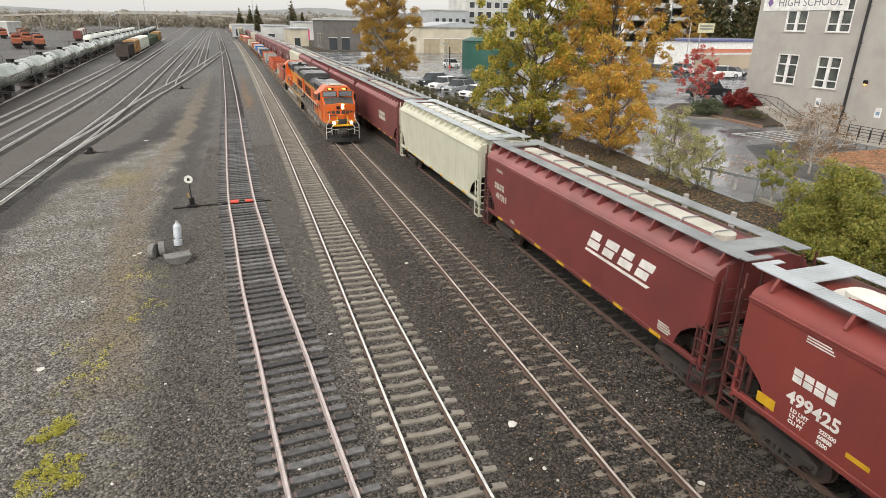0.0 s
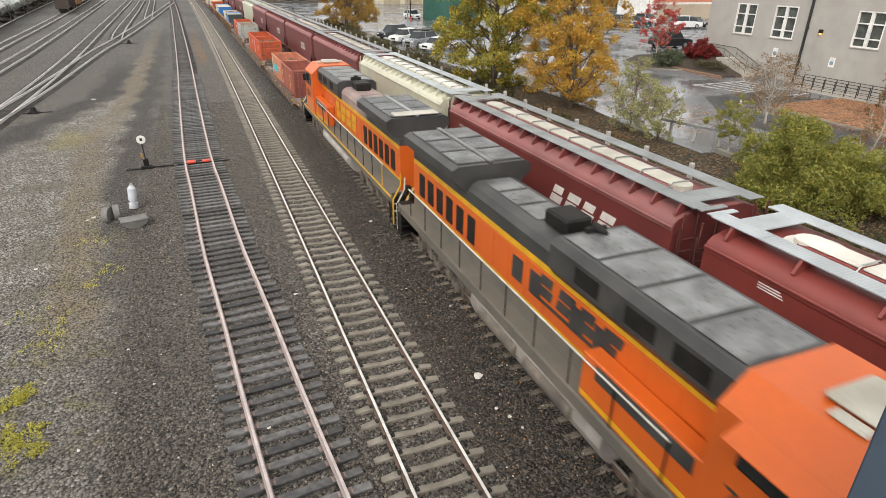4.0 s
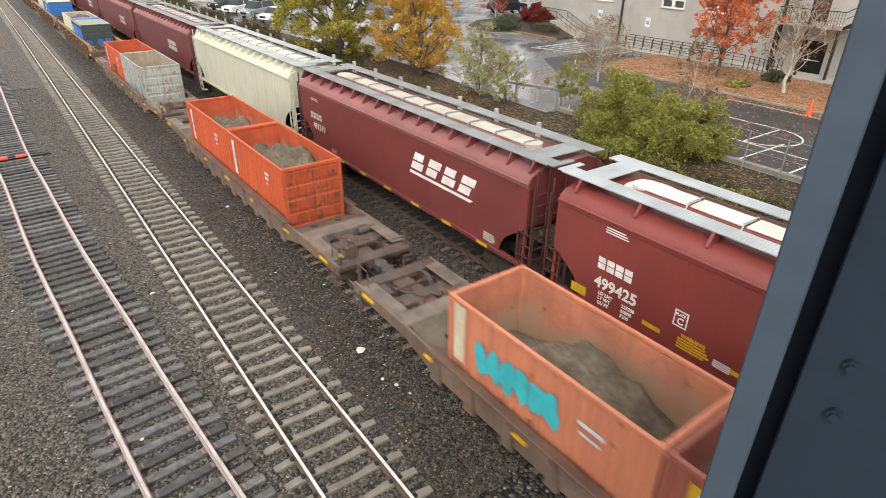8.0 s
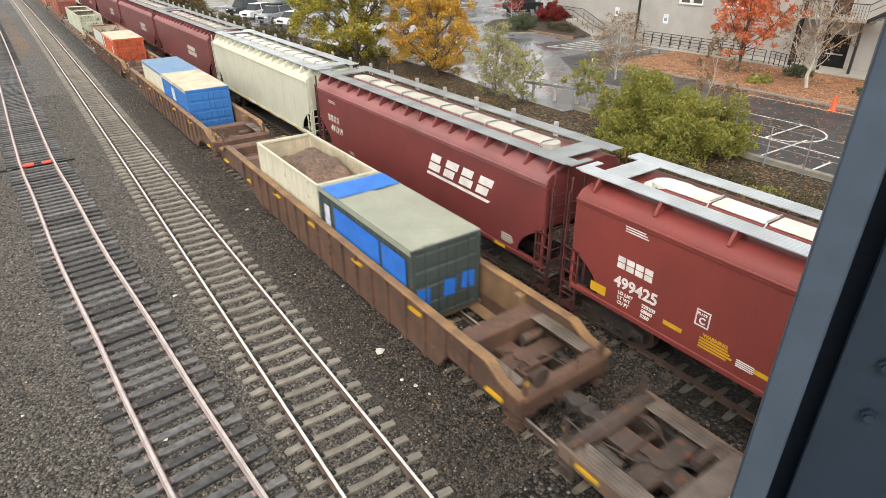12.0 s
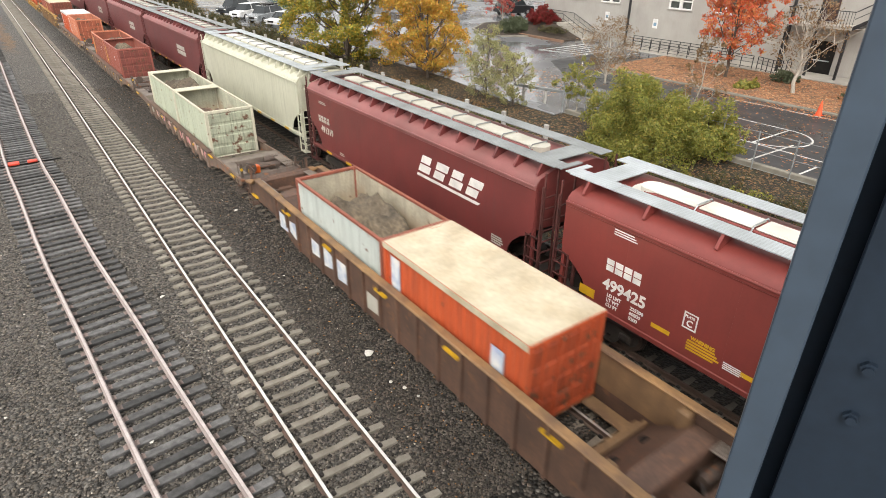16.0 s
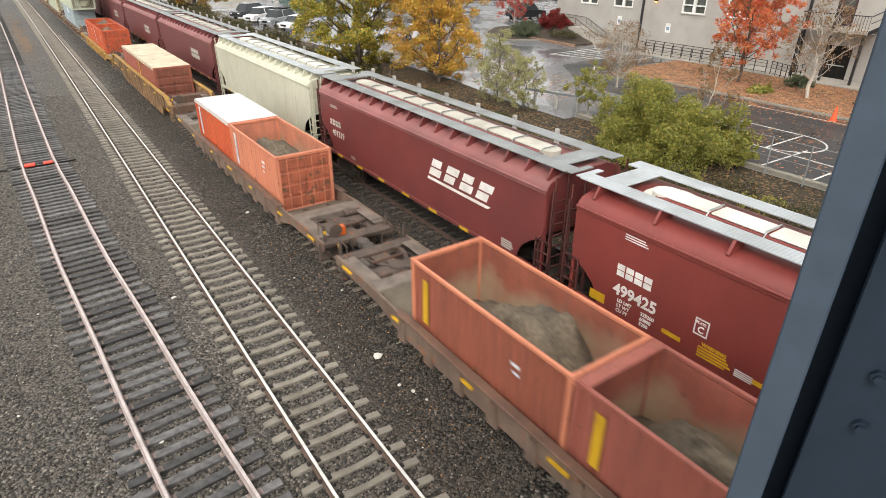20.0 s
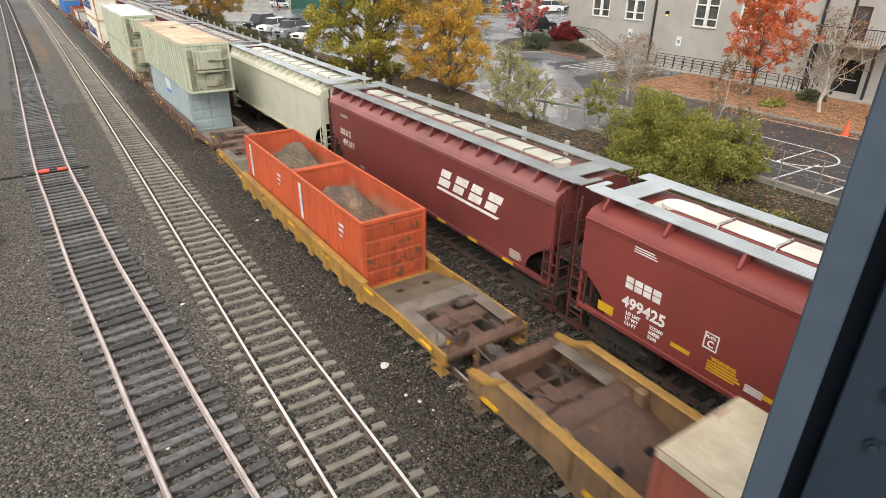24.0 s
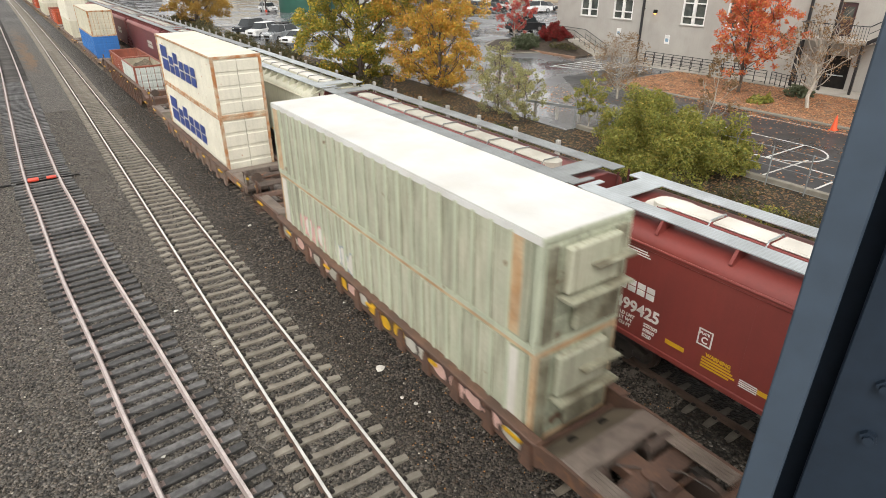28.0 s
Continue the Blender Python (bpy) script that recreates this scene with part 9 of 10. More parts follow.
slab("ramp", "pale concrete ramp along the school wall", "ramp", [(49.0, 33.4), (51.9, 33.4), (51.9, 38.8), (49.0, 38.8)], LOT - 0.3, LOT + 0.1, M_CONC)
# steps at the corner
stp = thing("school_steps", "pale concrete steps with black handrails", "steps")
for k in range(8):
    part("step", Mesh().cbox(WX - 1.9, WX - 0.02, 44.2 + k * 0.42, 48.4, LOT + k * 0.17 - (0.1 if k == 0 else 0), LOT + (k + 1) * 0.17, 0.01), M_CONC, stp)
for px_ in (WX - 1.85, WX - 0.15):
    hr = Mesh().tube([(px_, 43.6, LOT + 0.95), (px_, 44.4, LOT + 1.0), (px_, 47.6, LOT + 2.3), (px_, 52.0, LOT + 2.4)], 0.03).tube([(px_, 44.4, LOT + 0.55), (px_, 47.6, LOT + 1.85)], 0.02)
    for k in range(5):
        yy = 44.5 + k * 0.75
        hr.cyl((px_, yy, LOT + 0.15 + (yy - 44.4) * 0.4), (px_, yy, LOT + 1.0 + (yy - 44.4) * 0.41), 0.02, 6)
    part("handrail", hr, M_RAILING, stp)
M_SOIL = mat("dark_bed_soil", (0.035, 0.026, 0.019), 0.95, col2=(0.06, 0.042, 0.028), scale=2.0, fine=12, amount=0.4, bump=0.8, dist=0.05)
thing("raised_bed", "sloping bed of dark soil beside the school steps", "flower bed", kind="structure",
      mesh=Mesh().add([(x, y, LOT + z) for y, h in ((44.6, 0.1), (48.45, 1.2), (52.3, 1.3)) for x, z in ((47.2, -0.1), (47.2, 0.14), (48.4, 0.14 + (h - 0.14) * 0.35), (50.05, h), (50.05, -0.1))],
                      [(k * 5 + i, k * 5 + i + 1, k * 5 + i + 6, k * 5 + i + 5) for k in (0, 1) for i in range(4)] + [(4, 3, 2, 1, 0), (10, 11, 12, 13, 14)]).box(50.055, WX - 0.02, 48.45, 52.3, LOT - 0.1, LOT + 1.3).data("raised_bed", M_SOIL))
thing("kerb", "brown brick kerb along the bed", "kerb", kind="structure", mesh=Mesh().cbox(46.9, 47.19, 44.3, 52.3, LOT - 0.1, LOT + 0.22, 0.03).data("kerb", M_BRKERB))
for k in range(6):
    bush("dark unkempt brush on the bank behind the fence", 19.6 + (k % 2) * 0.7, 8.0 + k * 4.1, 0.7, 1.3, 2.3, 1.1 + 0.3 * (k % 3), 2000, 0.07, LF_DARK, 300 + k, "hedge_shrub")
for k in range(9):
    bush("low tangled brush on the bank below the court", 21.6 + (k * 0.37) % 1.6, 5.5 + k * 1.65, 0.95, 1.1, 1.2, 0.8 + 0.25 * (k % 3), 1100, 0.06, LF_DARK if k % 3 else LF_BUSH, 340 + k, "hedge_shrub")
wf = thing("wire_fence", "thin grey wire fence along the ball court", "fence")
for k in range(13):
    part("post", Mesh().cyl((26.4, 4.0 + k * 1.7, 0.9), (26.4, 4.0 + k * 1.7, 3.0), 0.03, 6), M_GALV_OLD, wf)
for zz in (1.3, 2.1, 2.95):
    part("wire", Mesh().cyl((26.4, 4.0, zz), (26.4, 24.4, zz), 0.012, 5), M_GALV_OLD, wf)
bush("low dark ground cover beside the school steps", 48.6, 47.6, LOT + 0.55, 1.2, 2.4, 0.7, 2600, 0.07, LF_DARK, 38)
for k in range(9):
    bush("low ivy and leaves on the bank beside the parking lot", 20.9 + (k * 0.83) % 2.6, 21.5 + k * 2.7, 0.95, 1.3, 1.7, 0.45 + 0.12 * (k % 3), 1900, 0.06, LF_IVY if k % 3 else LF_TWIG, 360 + k, "ground_cover")
# kerbed island
isl = thing("planting_island", "kerbed island of dark soil and fallen leaves", "flower bed", kind="structure")
ring = [(43.5, 53.0), (44.5, 50.8), (47.0, 49.3), (48.9, 49.0), (49.3, 52.6), (57.0, 52.8), (57.0, 60.5), (50, 61.0), (45.5, 57.5)]
part("kerb_ring", Mesh().prism(ring, "z", LOT - 0.2, LOT + 0.12), M_KERB, isl)
part("soil", Mesh().prism([(p[0] * 0.93 + 50 * 0.07, p[1] * 0.93 + 55 * 0.07) for p in ring], "z", LOT - 0.1, LOT + 0.16), M_SOIL, isl)
# traffic cone and balls
cn = thing("traffic_cone", "orange traffic cone on the wet court", "traffic cone", m=pose(38.9, 15.3, LOT))
M_CONE = mat("orange_cone_plastic", (0.75, 0.1, 0.03), 0.4, amount=0.05)
part("base", Mesh().cbox(-0.22, 0.22, -0.22, 0.22, 0, 0.05, 0.02), M_CONE, cn)
part("cone", Mesh().cyl((0, 0, 0.05), (0, 0, 0.9), 0.19, 16, 0.03), M_CONE, cn, smooth=50)

# ---- parked vehicles ----
M_TYRE = mat("tyre_rubber", (0.02, 0.02, 0.02), 0.8)
M_RIM = mat("alloy_rim", (0.4, 0.4, 0.4), 0.35, 0.8)
M_CGLASS = mat("car_glass", (0.025, 0.03, 0.033), 0.06, amount=0.05, bump=0)
M_TAIL = mat("red_tail_lamp", (0.35, 0.02, 0.02), 0.3)


def car(label, x, y, yaw, colour, kind="sedan", z=LOT, size=1.0):
    """A road vehicle: sculpted body, glasshouse, four wheels, lamps."""
    c = thing("car", label, "car", "parked cars", m=pose(x, y, z, 0, 0, yaw) @ Matrix.Scale(size, 4))
    suv = kind != "sedan"
    L, H = (2.3, 1.72) if suv else (2.25, 1.42)
    hb = 1.0 if suv else 0.86
    prof = [(-L, 0.35), (-L - 0.03, 0.62), (-L + 0.06, hb - 0.12), (-L + 1.05, hb), (-0.2, hb + 0.05), (L - 0.55, hb + 0.05), (L - 0.05, hb - 0.05), (L, 0.6), (L - 0.06, 0.35), (L - 0.6, 0.24), (-L + 0.6, 0.24)]
    b = Mesh()
    w = 0.9
    n = len(prof)
    secs = [(-w, 0.1), (-w + 0.04, 0.0), (w - 0.04, 0.0), (w, 0.1)]
    v = []
    for xx, inset in secs:
        for (yy, zz) in prof:
            v.append((xx, yy * (1 - 0.02 * inset * 10), zz - inset * (0.4 if zz > 0.7 else 0)))
    f = [(k * n + i, k * n + (i + 1) % n, (k + 1) * n + (i + 1) % n, (k + 1) * n + i) for k in range(3) for i in range(n)]
    f += [tuple(range(n)), tuple(range(3 * n, 4 * n))[::-1]]
    part("body", b.add(v, f), colour, c, smooth=35)
    top = [(-L + 1.05, hb - 0.02), (-0.55 if not suv else -0.7, H - 0.04), (0.7 if not suv else L - 0.75, H - 0.02), ((L - 0.75) if not suv else L - 0.2, hb)]
    g = Mesh()
    g.add([(-0.82, top[0][0], top[0][1]), (0.82, top[0][0], top[0][1]), (0.82, top[3][0], top[3][1]), (-0.82, top[3][0], top[3][1]),
           (-0.66, top[1][0], top[1][1]), (0.66, top[1][0], top[1][1]), (0.66, top[2][0], top[2][1]), (-0.66, top[2][0], top[2][1])],
          [(0, 1, 5, 4), (1, 2, 6, 5), (2, 3, 7, 6), (3, 0, 4, 7), (4, 5, 6, 7), (3, 2, 1, 0)])
    part("glasshouse", g, M_CGLASS, c)
    r = Mesh().cbox(-0.67, 0.67, top[1][0] - 0.02, top[2][0] + 0.02, H - 0.05, H + 0.01, 0.03)
    part("roof", r, colour, c)
    if kind == "pickup":
        part("roof_rack", Mesh().cbox(-0.62, 0.62, -0.3, 1.7, H + 0.08, H + 0.16, 0.03).box(-0.6, -0.55, 0, 0.1, H, H + 0.1).box(0.55, 0.6, 0, 0.1, H, H + 0.1).box(-0.6, -0.55, 1.3, 1.4, H, H + 0.1).box(0.55, 0.6, 1.3, 1.4, H, H + 0.1), M_BLACK, c)
    for s in (-1, 1):
        for q in (-1, 1):
            wl_ = part("wheel", Mesh().cyl((s * 0.72, q * 1.38, 0.33), (s * 0.92, q * 1.38, 0.33), 0.33, 16), M_TYRE, c)
            part("rim", Mesh().cyl((s * 0.92, q * 1.38, 0.33), (s * 0.93, q * 1.38, 0.33), 0.2, 12), M_RIM, wl_)
        part("headlight", Mesh().cbox(s * 0.62 - 0.18, s * 0.62 + 0.18, -L - 0.01, -L + 0.12, 0.62, 0.76, 0.03), M_TGT, c)
        part("tail_light", Mesh().cbox(s * 0.7 - 0.12, s * 0.7 + 0.12, L - 0.12, L + 0.01, 0.66, 0.86, 0.03), M_TAIL, c)
        part("pillar", Mesh().cyl((s * 0.82, -0.05, hb), (s * 0.67, -0.05, H - 0.03), 0.035, 5), colour, c)
    part("grille", Mesh().cbox(-0.4, 0.4, -L - 0.035, -L + 0.02, 0.5, 0.7, 0.02), M_BLACK, c)
    return c


C_WHITE = mat("white_car_paint", (0.7, 0.7, 0.69), 0.25, amount=0.03, bump=0)
C_SILV = mat("silver_car_paint", (0.36, 0.38, 0.39), 0.25, 0.4, amount=0.03, bump=0)
C_DARK = mat("dark_grey_car_paint", (0.06, 0.065, 0.07), 0.22, 0.3, amount=0.03, bump=0)
C_BLK = mat("black_car_paint", (0.02, 0.02, 0.022), 0.2, amount=0.03, bump=0)
C_BRZ = mat("bronze_car_paint", (0.22, 0.17, 0.11), 0.3, 0.4, amount=0.03, bump=0)
car("dark grey sport utility car parked nose out", 27.6, 88.0, -62, C_DARK, "suv", size=1.1)
car("white people carrier parked nose out", 27.6, 82.6, -62, C_WHITE, "suv", size=1.05)
car("silver pickup with a dark roof rack", 28.0, 77.2, -62, C_SILV, "pickup", size=1.12)
car("white saloon car parked by the fence", 28.6, 72.6, -62, C_WHITE, size=1.12)
car("white saloon car parked under yellow trees", 36.6, 58.0, 80, C_WHITE)
car("black hatchback parked by the island", 60.3, 66.8, 84, C_BLK, "suv", size=1.22)
car("white pickup truck parked in the lot", 84.5, 90.5, 78, C_WHITE, "suv", size=1.25)
car("dark car parked behind a white pickup", 89.5, 93.5, 15, C_DARK, size=1.15)
for k, (x, y, m_) in enumerate(((66, 98, C_WHITE), (69.5, 98.5, C_BRZ), (73, 98, C_BRZ), (76.5, 98.5, C_SILV), (80, 98.5, C_DARK), (83.5, 100, C_WHITE))):
    car("car parked in a row beyond the trees", x, y, 20, m_, "suv" if k % 2 else "sedan", size=1.15)
car("white van parked beside a green shed", 43.0, 124.0, 10, C_WHITE, "suv")

# ---- buildings beyond ----
M_CREAMB = mat("cream_render", (0.52, 0.47, 0.36), 0.8, scale=0.3, amount=0.06)
M_ROOFG = mat("grey_metal_roof", (0.4, 0.42, 0.43), 0.5, scale=0.3, amount=0.1)
M_BRICKD = mat("dark_brick_wall", (0.13, 0.12, 0.11), 0.85, scale=0.6, fine=6, amount=0.2)
M_GSHED = mat("green_corrugated_shed", (0.02, 0.09, 0.065), 0.5, scale=0.5, amount=0.1)
M_PALEB = mat("pale_building_wall", (0.5, 0.5, 0.47), 0.8, scale=0.2, amount=0.08)
M_TANB = mat("tan_building_wall", (0.42, 0.34, 0.25), 0.8, scale=0.2, amount=0.1)
M_DGLASS = mat("dark_far_windows", (0.05, 0.055, 0.06), 0.15, amount=0.2, fine=2)


def block(label, x0, x1, y0, y1, z0, z1, m_, roof=M_ROOFG, windows=(), gable=0.0, name="building"):
    b = thing(name, label, "building", kind="structure")
    part("wall", Mesh().box(x0, x1, y0, y1, z0, z1), m_, b)
    if gable:
        part("roof", Mesh().prism([(x0 - 0.4, z1), (x1 + 0.4, z1), ((x0 + x1) / 2, z1 + gable)], "y", y0 - 0.4, y1 + 0.4), roof, b)
    else:
        part("roof", Mesh().cbox(x0 - 0.3, x1 + 0.3, y0 - 0.3, y1 + 0.3, z1, z1 + 0.5, 0.05), roof, b)
    for side, a, c_, lo, hi, m2 in windows:
        if side == "x":
            w = part("window", Mesh().box(x0 - 0.06, x0 - 0.005, a, c_, lo, hi), m2, b)
            part("window_frame", Mesh().box(x0 - 0.1, x0 - 0.005, a - 0.12, c_ + 0.12, hi, hi + 0.12).box(x0 - 0.1, x0 - 0.005, a - 0.12, c_ + 0.12, lo - 0.12, lo), M_WFRAME, w)
        else:
            w = part("window", Mesh().box(a, c_, y0 - 0.06, y0 - 0.005, lo, hi), m2, b)
            part("window_frame", Mesh().box(a - 0.12, c_ + 0.12, y0 - 0.1, y0 - 0.005, hi, hi + 0.12).box(a - 0.12, c_ + 0.12, y0 - 0.1, y0 - 0.005, lo - 0.12, lo), M_WFRAME, w)
    return b


M_GDOOR = mat("tan_garage_door", (0.36, 0.3, 0.2), 0.6, scale=1, amount=0.06)
block("cream hall with a pale roof and garage doors", 51.8, 78, 180, 204, LOT - 0.5, 8.6, M_CREAMB, M_ROOFG, [("y", 53.5, 58.5, LOT, 5.4, M_GDOOR), ("y", 60.0, 65.5, LOT, 5.4, M_GDOOR), ("y", 67.0, 72.0, LOT, 5.4, M_GDOOR)], gable=1.6)
gs = thing("green_shed", "dark green corrugated shed beside the car park", "shed", kind="structure")
part("wall", Mesh().cyl((50.2, 121, LOT - 0.3), (50.2, 121, 6.7), 5.6, 24), M_GSHED, gs, smooth=30)
part("roof", Mesh().cyl((50.2, 121, 6.7), (50.2, 121, 7.3), 5.8, 24, 4.0), M_GSHED, gs)
block("dark brick building with a flat roof", 26.2, 38, 200, 226, LOT - 0.5, 10.2, M_BRICKD, M_PALEB, [("y", 28, 30.5, LOT, 5, M_DGLASS), ("y", 32, 34.5, LOT, 5, M_DGLASS), ("x", 204, 208, 2, 6, M_DGLASS), ("x", 212, 216, 2, 6, M_DGLASS)])
block("low tan workshop beside the tracks", 18.5, 25, 232, 262, LOT - 0.5, 7.0, M_CREAMB, M_ROOFG, [("y", 20, 22, LOT, 4, M_DGLASS)])
block("low white workshop beside the tracks", 12, 24, 300, 330, LOT - 0.5, 7.2, M_PALEB, M_ROOFG, [("y", 14, 17, LOT, 4, M_DGLASS)])
block("blue-grey shed beside the tracks", -2, 10, 372, 395, LOT - 0.5, 7.0, M_ROOFG, M_PALEB, [("y", 0, 3, LOT, 5, M_DGLASS)])
block("pink and white market building", 26, 44, 300, 320, LOT - 0.5, 9.0, M_PALEB, M_ROOFG, [("y", 28, 33, LOT, 6, mat("pink_hoarding", (0.6, 0.08, 0.2), 0.6))])
block("brown brick warehouse", 46, 66, 330, 350, LOT - 0.5, 11.0, M_TANB, M_PALEB, [("y", 48, 52, 2, 7, M_DGLASS)])
block("pale blue office block", 80, 96, 255, 275, LOT - 0.5, 14.5, M_ROOFG, M_PALEB, [("y", 81 + 3 * k, 82.5 + 3 * k, 9, 11.5, M_DGLASS) for k in range(5)])
ap = [("y", 99 + 4 * k, 101.2 + 4 * k, 4 + 4 * j, 6.4 + 4 * j, M_DGLASS) for k in range(9) for j in range(5)]
block("white many-storeyed building behind the trees", 97, 137, 262, 285, LOT - 0.5, 24, M_PALEB, M_PALEB, ap)
block("low white and orange service building", 92.8, 112, 110, 122, LOT - 0.5, 6.9, M_WFRAME, mat("blue_grey_roof_edge", (0.12, 0.13, 0.25), 0.5), [("y", 93, 111.8, 4.6, 5.4, mat("orange_band", (0.55, 0.2, 0.12), 0.6)), ("y", 94, 110, LOT, 4.2, M_TANB)])
# parking structure
pk = thing("parking_structure", "white concrete parking structure with open decks", "building", kind="structure")
for j in range(6):
    z = LOT + 3.4 * j
    part("deck", Mesh().box(102, 170, 150, 182, z - 0.25, z + 0.2), M_PALEB, pk)
    part("parapet", Mesh().box(102, 170, 149.7, 149.99, z - 0.2, z + 1.0), M_PALEB, pk)
for k in range(10):
    part("column", Mesh().box(102 + 7.4 * k, 102.7 + 7.4 * k, 149.6, 150.3, LOT, LOT + 18), M_WFRAME, pk)
part("back_wall", Mesh().box(102, 170, 182, 182.4, LOT, LOT + 18), M_CONC, pk)
# a sign on poles
sg2 = thing("pole_sign", "pale yellow sign board on two poles", "sign", m=pose(88, 104, LOT))
for s in (-1.2, 1.4):
    part("pole", Mesh().cyl((s, 0, 0), (s, 0, 9.5), 0.09, 8), M_POST, sg2)
part("board", Mesh().cbox(0.6, 4.6, -0.1, 0.0, 7.6, 9.4, 0.02), mat("pale_yellow_board", (0.6, 0.56, 0.36), 0.6), sg2)
for k in range(2):
    part("print_bar", Mesh().box(1.0, 4.2, -0.11, -0.1, 8.2 + 0.55 * k, 8.45 + 0.55 * k), M_GREYT, sg2)
for x, y, h in ((23.4, 292, 17), (41.6, 123, 6), (10, 360, 20), (61, 140, 15), (-40, 330, 18), (-92, 300, 20), (89, 132, 17), (110, 140, 22)):
    p_ = thing("light_pole", "tall grey lamp post", "lamp post", "lamp posts", m=pose(x, y, 0))
    part("pole", Mesh().cyl((0, 0, -0.3), (0, 0, h), 0.16, 8, 0.09), M_GALV_OLD, p_)
    part("head", Mesh().cbox(-0.9, 0.2, -0.12, 0.12, h - 0.05, h + 0.1, 0.03), M_GALV_OLD, p_)
ref = thing("post_marker", "dark bollard with a red foot", "bollard", m=pose(41.9, 122, LOT))
part("shaft", Mesh().cyl((0, 0, 0), (0, 0, 4.2), 0.12, 8), M_BLACK, ref)
part("foot", Mesh().cyl((0, 0, 0), (0, 0, 0.5), 0.2, 8), M_RED, ref)

# the far overpass
ov = thing("overpass", "long pale road overpass far across the yard", "bridge", kind="structure")
n = 30
om = Mesh()
for k in range(n):
    a, b = k / n, (k + 1) / n
    za, zb = 9.5 + 3.6 * math.sin(math.pi * a), 9.5 + 3.6 * math.sin(math.pi * b)
    xa, xb = -190 + 230 * a, -190 + 230 * b
    om.add([(xa, 620, za), (xb, 620, zb), (xb, 632, zb), (xa, 632, za), (xa, 620, za + 1.3), (xb, 620, zb + 1.3), (xb, 632, zb + 1.3), (xa, 632, za + 1.3)],
           [(0, 1, 5, 4), (4, 5, 6, 7), (3, 2, 1, 0), (2, 3, 7, 6), (1, 2, 6, 5), (0, 4, 7, 3)])
part("deck", om, M_CONC, ov)
for k in range(1, 15):
    a = k / 15
    z = 9.5 + 3.6 * math.sin(math.pi * a)
    if -60 < -190 + 230 * a < 40:
        continue
    part("pier", Mesh().box(-190 + 230 * a - 0.35, -190 + 230 * a + 0.35, 624, 628, -1, z), M_CONC, ov)
block("white roofed shed far across the yard", -152, -117, 396, 420, -0.5, 7.0, M_PALEB, M_WFRAME)

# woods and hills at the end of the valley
# the haze of distance is put into these greyed leaf colours
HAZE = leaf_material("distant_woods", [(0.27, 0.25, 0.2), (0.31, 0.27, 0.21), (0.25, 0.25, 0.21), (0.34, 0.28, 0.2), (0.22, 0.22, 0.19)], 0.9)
g2 = np.random.default_rng(9)
cen, rad = [], []
for k in range(420):
    x = g2.uniform(-520, 330)
    y = g2.uniform(720, 980) + abs(x) * 0.15
    h = g2.uniform(6, 15)
    cen.append((x, y, h * 0.6)); rad.append(h * 0.75)
for k in range(60):
    cen.append((g2.uniform(60, 260), g2.uniform(330, 600), g2.uniform(4, 9))); rad.append(g2.uniform(5, 9))
for k in range(50):
    cen.append((g2.uniform(-260, -110), g2.uniform(430, 620), g2.uniform(3, 6))); rad.append(g2.uniform(4, 7))
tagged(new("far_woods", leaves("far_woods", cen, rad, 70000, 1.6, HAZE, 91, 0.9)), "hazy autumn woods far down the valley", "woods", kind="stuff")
LF_OR = leaf_material("far_orange_leaves", [(0.36, 0.14, 0.04), (0.28, 0.12, 0.05), (0.4, 0.2, 0.06)], 0.9)
cen = [(g2.uniform(-205, -120), g2.uniform(430, 470), g2.uniform(1.5, 3.5)) for k in range(26)]
tagged(new("far_shrubs", leaves("far_shrubs", cen, [4.0] * 26, 5000, 0.8, LF_OR, 92, 0.7)), "orange autumn shrubs at the yard's edge", "shrubs", kind="stuff")
for k, (x, y, h) in enumerate(((12, 520, 19), (18, 540, 21), (4, 530, 17), (40, 470, 24), (48, 480, 14), (119, 138, 20), (125, 140, 23), (131, 138, 21), (137, 140, 24), (110, 142, 16))):
    cen = [(0, 0, h * (0.15 + 0.8 * u)) for u in np.linspace(0, 1, 9)]
    rad = [max(0.8, h * 0.24 * (1.05 - u)) for u in np.linspace(0, 1, 9)]
    t = thing("conifer", "dark green conifer far off", "tree", "far conifers", m=pose(x, y, LOT))
    part("trunk", Mesh().cyl((0, 0, -1), (0, 0, h), 0.35, 7, 0.05), M_BARK, t)
    part("crown", leaves("crown", cen, rad, 1600, 0.7, LF_DARK, 200 + k, 0.7), None, t)
tree("tree", "tall yellow tree in front of the parking structure", 112, 135, LOT, 15, 4.6, 3, 16000, 0.16, LF_YELF, M_BARK, 24, 0.3, 26)
tree("tree", "tall orange-leaved tree behind the row of cars", 66, 108, LOT, 14, 5, 3, 16000, 0.16, LF_YELF, M_BARK, 25, 0.3, 26)
# distance haze put into the hill's pale grey base
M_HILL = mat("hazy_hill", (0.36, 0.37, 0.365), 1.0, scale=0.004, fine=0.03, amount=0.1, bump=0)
hv, hf = [], []
for k in range(61):
    x = -2600 + k * 80
    for z in (-5.0, 38 + 30 * noise.noise(Vector((x * 0.0011, 0.3, 0))) + 14 * noise.noise(Vector((x * 0.005, 2.0, 0)))):
        hv.append((x, 2600 + 0.05 * abs(x), z))
for k in range(60):
    hf.append((2 * k, 2 * k + 2, 2 * k + 3, 2 * k + 1))
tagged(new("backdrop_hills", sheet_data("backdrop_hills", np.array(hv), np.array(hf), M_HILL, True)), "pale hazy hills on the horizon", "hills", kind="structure")

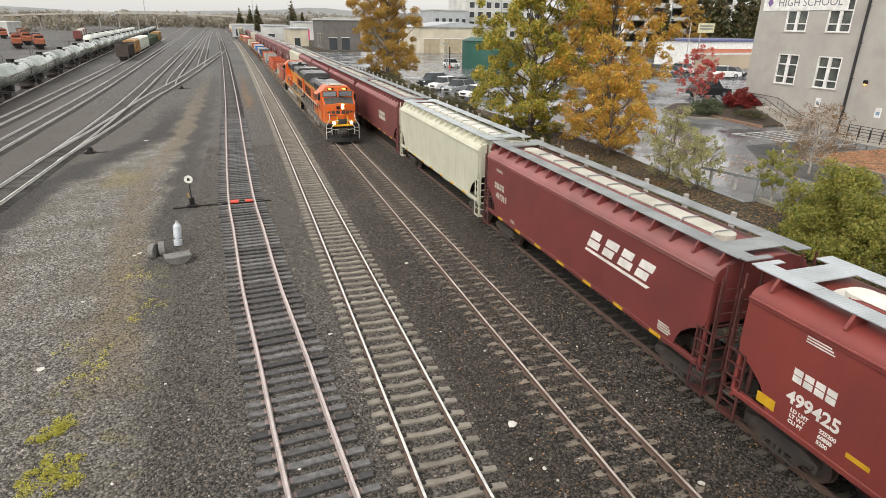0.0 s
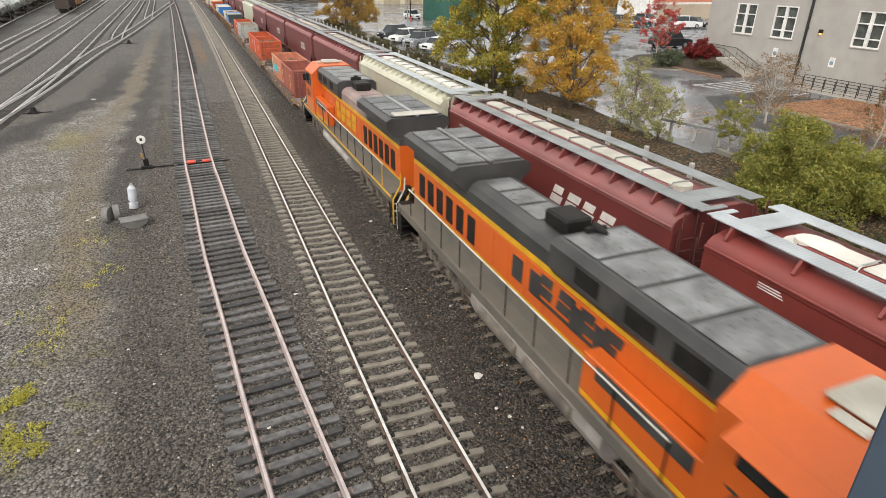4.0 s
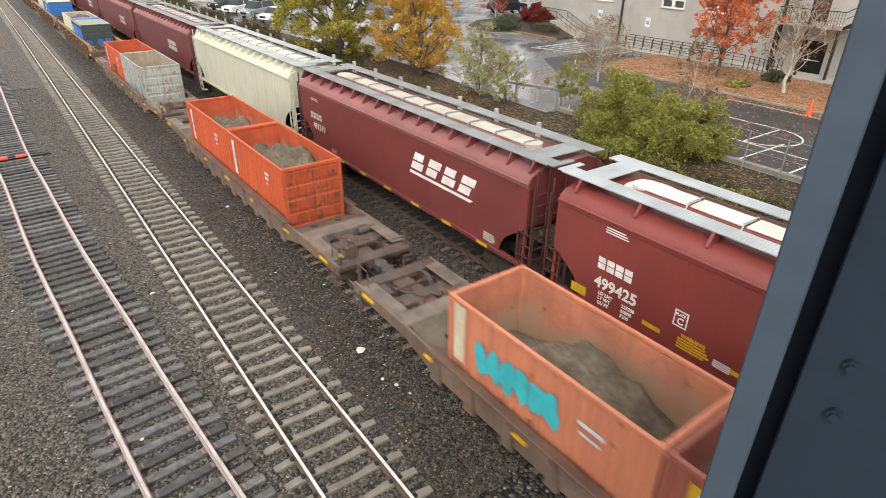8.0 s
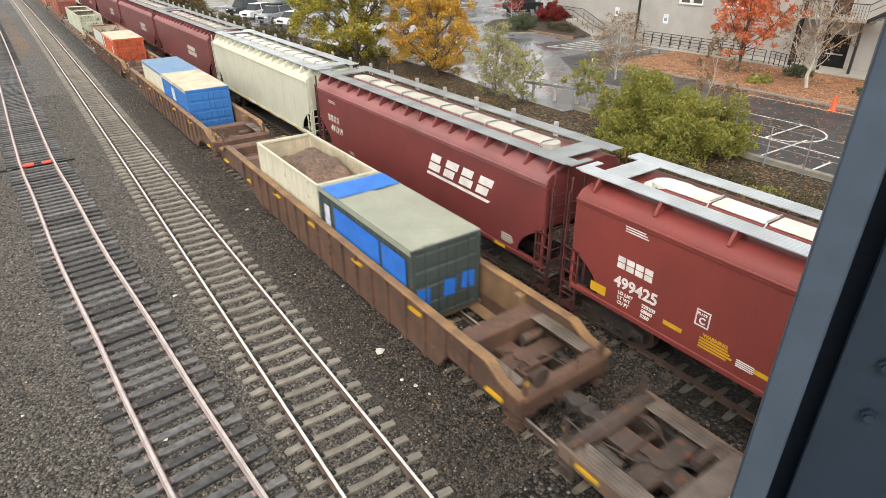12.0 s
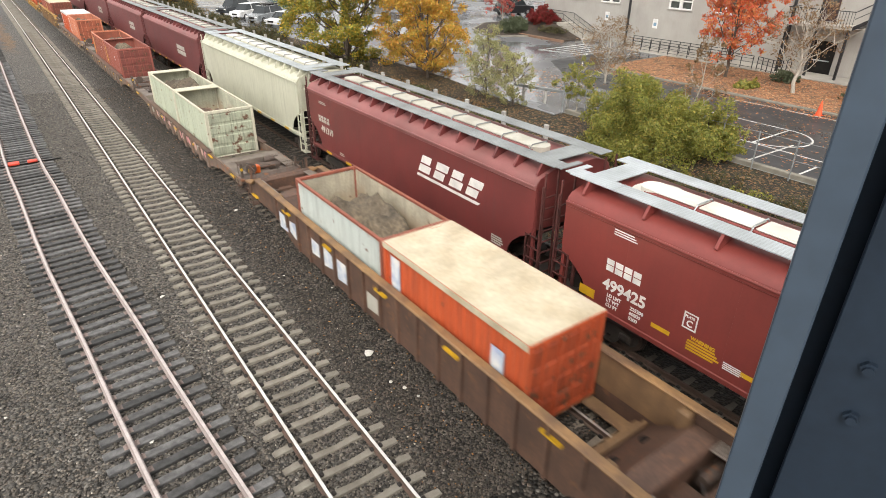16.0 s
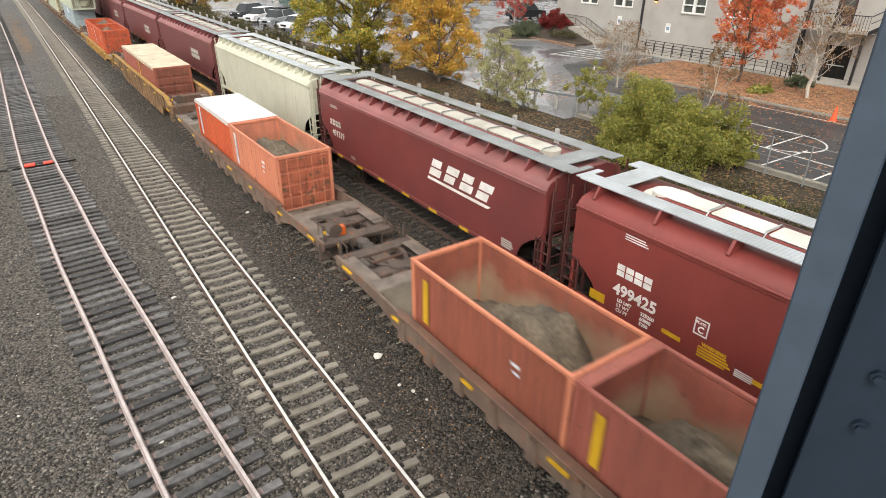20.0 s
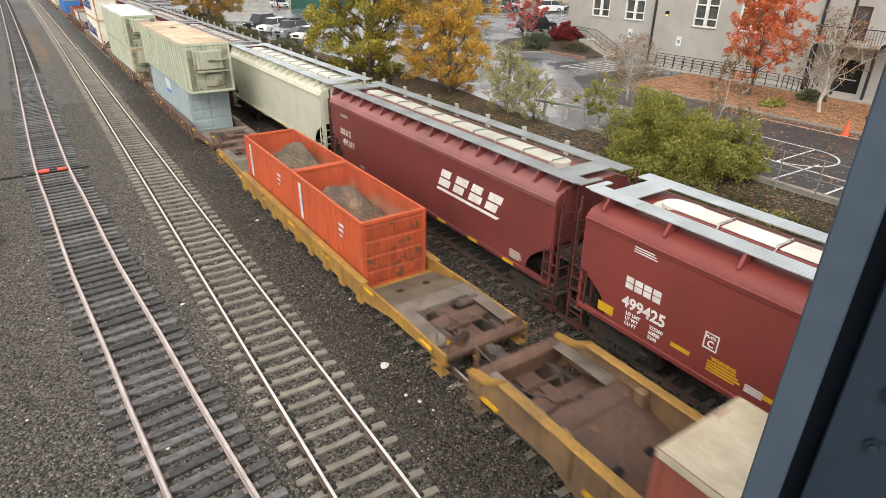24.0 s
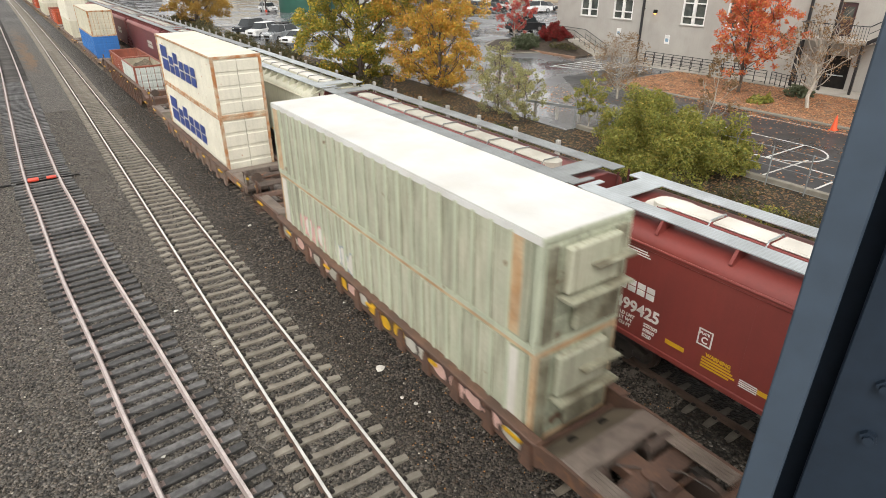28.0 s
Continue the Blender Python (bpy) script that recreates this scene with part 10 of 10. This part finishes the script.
# ---- the footbridge that carries the camera ----
fb = thing("footbridge", "blue-grey steel footbridge over the tracks", "bridge", kind="structure")
part("deck", Mesh().box(-30, 24, -3.2, 0.55, 8.62, 8.8), M_CONC, fb)
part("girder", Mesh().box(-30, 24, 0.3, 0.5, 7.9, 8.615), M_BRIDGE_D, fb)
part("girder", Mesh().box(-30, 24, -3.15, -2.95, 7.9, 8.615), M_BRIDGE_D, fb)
for x in (-28, -8.0, 6.15, 21.5):
    part("pier", Mesh().cbox(x - 0.4, x + 0.4, -2.9, 0.2, -0.6, 7.895, 0.05), M_CONC, fb)
# the column at the camera's side: a flange, a recessed web with bolts, and a far flange
col_at = Matrix.Translation((0, 0, 0)) @ Euler((0, 0, radians(-69.6))).to_matrix().to_4x4()
colm = thing("steel_column", "blue-grey riveted steel bridge column", "column", m=col_at)
# local y points from the camera to the column's edge, local x to its right
part("flange", Mesh().cbox(0.0, 0.062, 1.1, 1.118, 8.8, 12.6, 0.003), M_BRIDGE, colm)
part("side_plate", Mesh().cbox(0.0, 0.016, 1.1185, 1.36, 8.8, 12.6, 0.004), M_BRIDGE, colm)
# back plate closes the slot so it stays dark; web in the shaded copy
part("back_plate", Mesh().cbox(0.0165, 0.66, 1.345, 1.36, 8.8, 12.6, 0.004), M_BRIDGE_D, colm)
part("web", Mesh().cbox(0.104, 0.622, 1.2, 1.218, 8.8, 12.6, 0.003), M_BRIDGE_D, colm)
part("flange", Mesh().cbox(0.625, 0.7, 1.0, 1.34, 8.8, 12.6, 0.005), M_BRIDGE, colm)
for k, (x, z) in enumerate(((0.171, 9.697), (0.176, 9.58), (0.171, 10.65), (0.176, 10.53), (0.171, 9.0), (0.176, 8.9))):
    x, z = x * 1.04, EYE + (z - EYE) * 1.04
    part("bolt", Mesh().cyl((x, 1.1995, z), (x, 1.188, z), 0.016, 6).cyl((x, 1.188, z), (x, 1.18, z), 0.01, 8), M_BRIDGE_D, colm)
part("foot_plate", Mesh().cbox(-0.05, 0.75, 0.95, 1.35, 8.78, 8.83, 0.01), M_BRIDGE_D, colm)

# ---- loose stones of the ballast ----
M_STONE = mat("loose_ballast_stone", (0.06, 0.051, 0.042), 0.7, col2=(0.13, 0.113, 0.093), scale=9, fine=60, amount=0.2, island=0.95)


def stones(name, label, count, seed, place, size, stone=None):
    g = np.random.default_rng(seed)
    base = np.array([(1, 0, 0), (0, 1, 0), (-1, 0, 0), (0, -1, 0), (0, 0, 1), (0, 0, -1)], float)
    tri = np.array([(0, 1, 4), (1, 2, 4), (2, 3, 4), (3, 0, 4), (1, 0, 5), (2, 1, 5), (3, 2, 5), (0, 3, 5)])
    xy = place(g, count)
    s = size * g.uniform(0.55, 1.5, count)
    v = base[None] * g.uniform(0.6, 1.2, (count, 6, 1)) * s[:, None, None]
    a = g.uniform(0, 6.28, count)
    ca, sa = np.cos(a)[:, None], np.sin(a)[:, None]
    v = np.stack([v[..., 0] * ca - v[..., 1] * sa, v[..., 0] * sa + v[..., 1] * ca, v[..., 2] * 0.75], -1)
    v += g.normal(size=v.shape) * 0.15 * s[:, None, None]
    v += np.stack([xy[:, 0], xy[:, 1], np.array([ground_z(a_, b_) for a_, b_ in xy]) + s * 0.25], 1)[:, None, :]
    f = (tri[None] + 6 * np.arange(count)[:, None, None]).reshape(-1, 3)
    tagged(new(name, sheet_data(name, v.reshape(-1, 3), f, stone or M_STONE)), label, "gravel", kind="stuff")


M_STONE_D = mat("dark_ballast_stone", (0.036, 0.0295, 0.024), 0.65, col2=(0.085, 0.07, 0.055), scale=9, fine=60, amount=0.2, island=0.85)


def main_line(g, n):
    y = 6.5 + 48 * g.random(n) ** 1.7
    x = g.uniform(5.0, 12.3, n)
    return np.stack([x, y], 1)


def near_tracks(g, n):
    y = 7.5 + 48 * g.random(n) ** 1.7
    x = g.uniform(-3.4, 5.2, n)
    return np.stack([x, y], 1)


def open_strip(g, n):
    y = 10 + 35 * g.random(n) ** 1.5
    x = g.uniform(-12, -2.5, n)
    return np.stack([x, y], 1)


stones("ballast_stones", "loose dark ballast stones between the tracks", 52000, 301, near_tracks, 0.035)
stones("ballast_stones", "loose dark brown ballast stones along the main line", 52000, 306, main_line, 0.035, M_STONE_D)
stones("gravel_stones", "loose pale gravel on the open strip", 22000, 302, open_strip, 0.024)

M_CHIP = mat("pale_stone_chip", (0.4, 0.36, 0.3), 0.8, scale=9, fine=40, amount=0.2, island=0.5)
M_CHIP_R = mat("dead_leaf_scrap", (0.34, 0.17, 0.06), 0.8, scale=9, fine=40, amount=0.2, island=0.5)

stones("pale_chips", "pale stone chips scattered over the ballast", 900, 303, near_tracks, 0.026, M_CHIP)
stones("leaf_scraps", "brown leaf scraps scattered over the ballast", 1500, 304, main_line, 0.028, M_CHIP_R)
stones("strip_chips", "pale chips scattered over the open strip", 900, 305, open_strip, 0.022, M_CHIP)
stones("pale_chips", "pale stone chips scattered along the main line", 1100, 307, main_line, 0.024, M_CHIP)

motions()
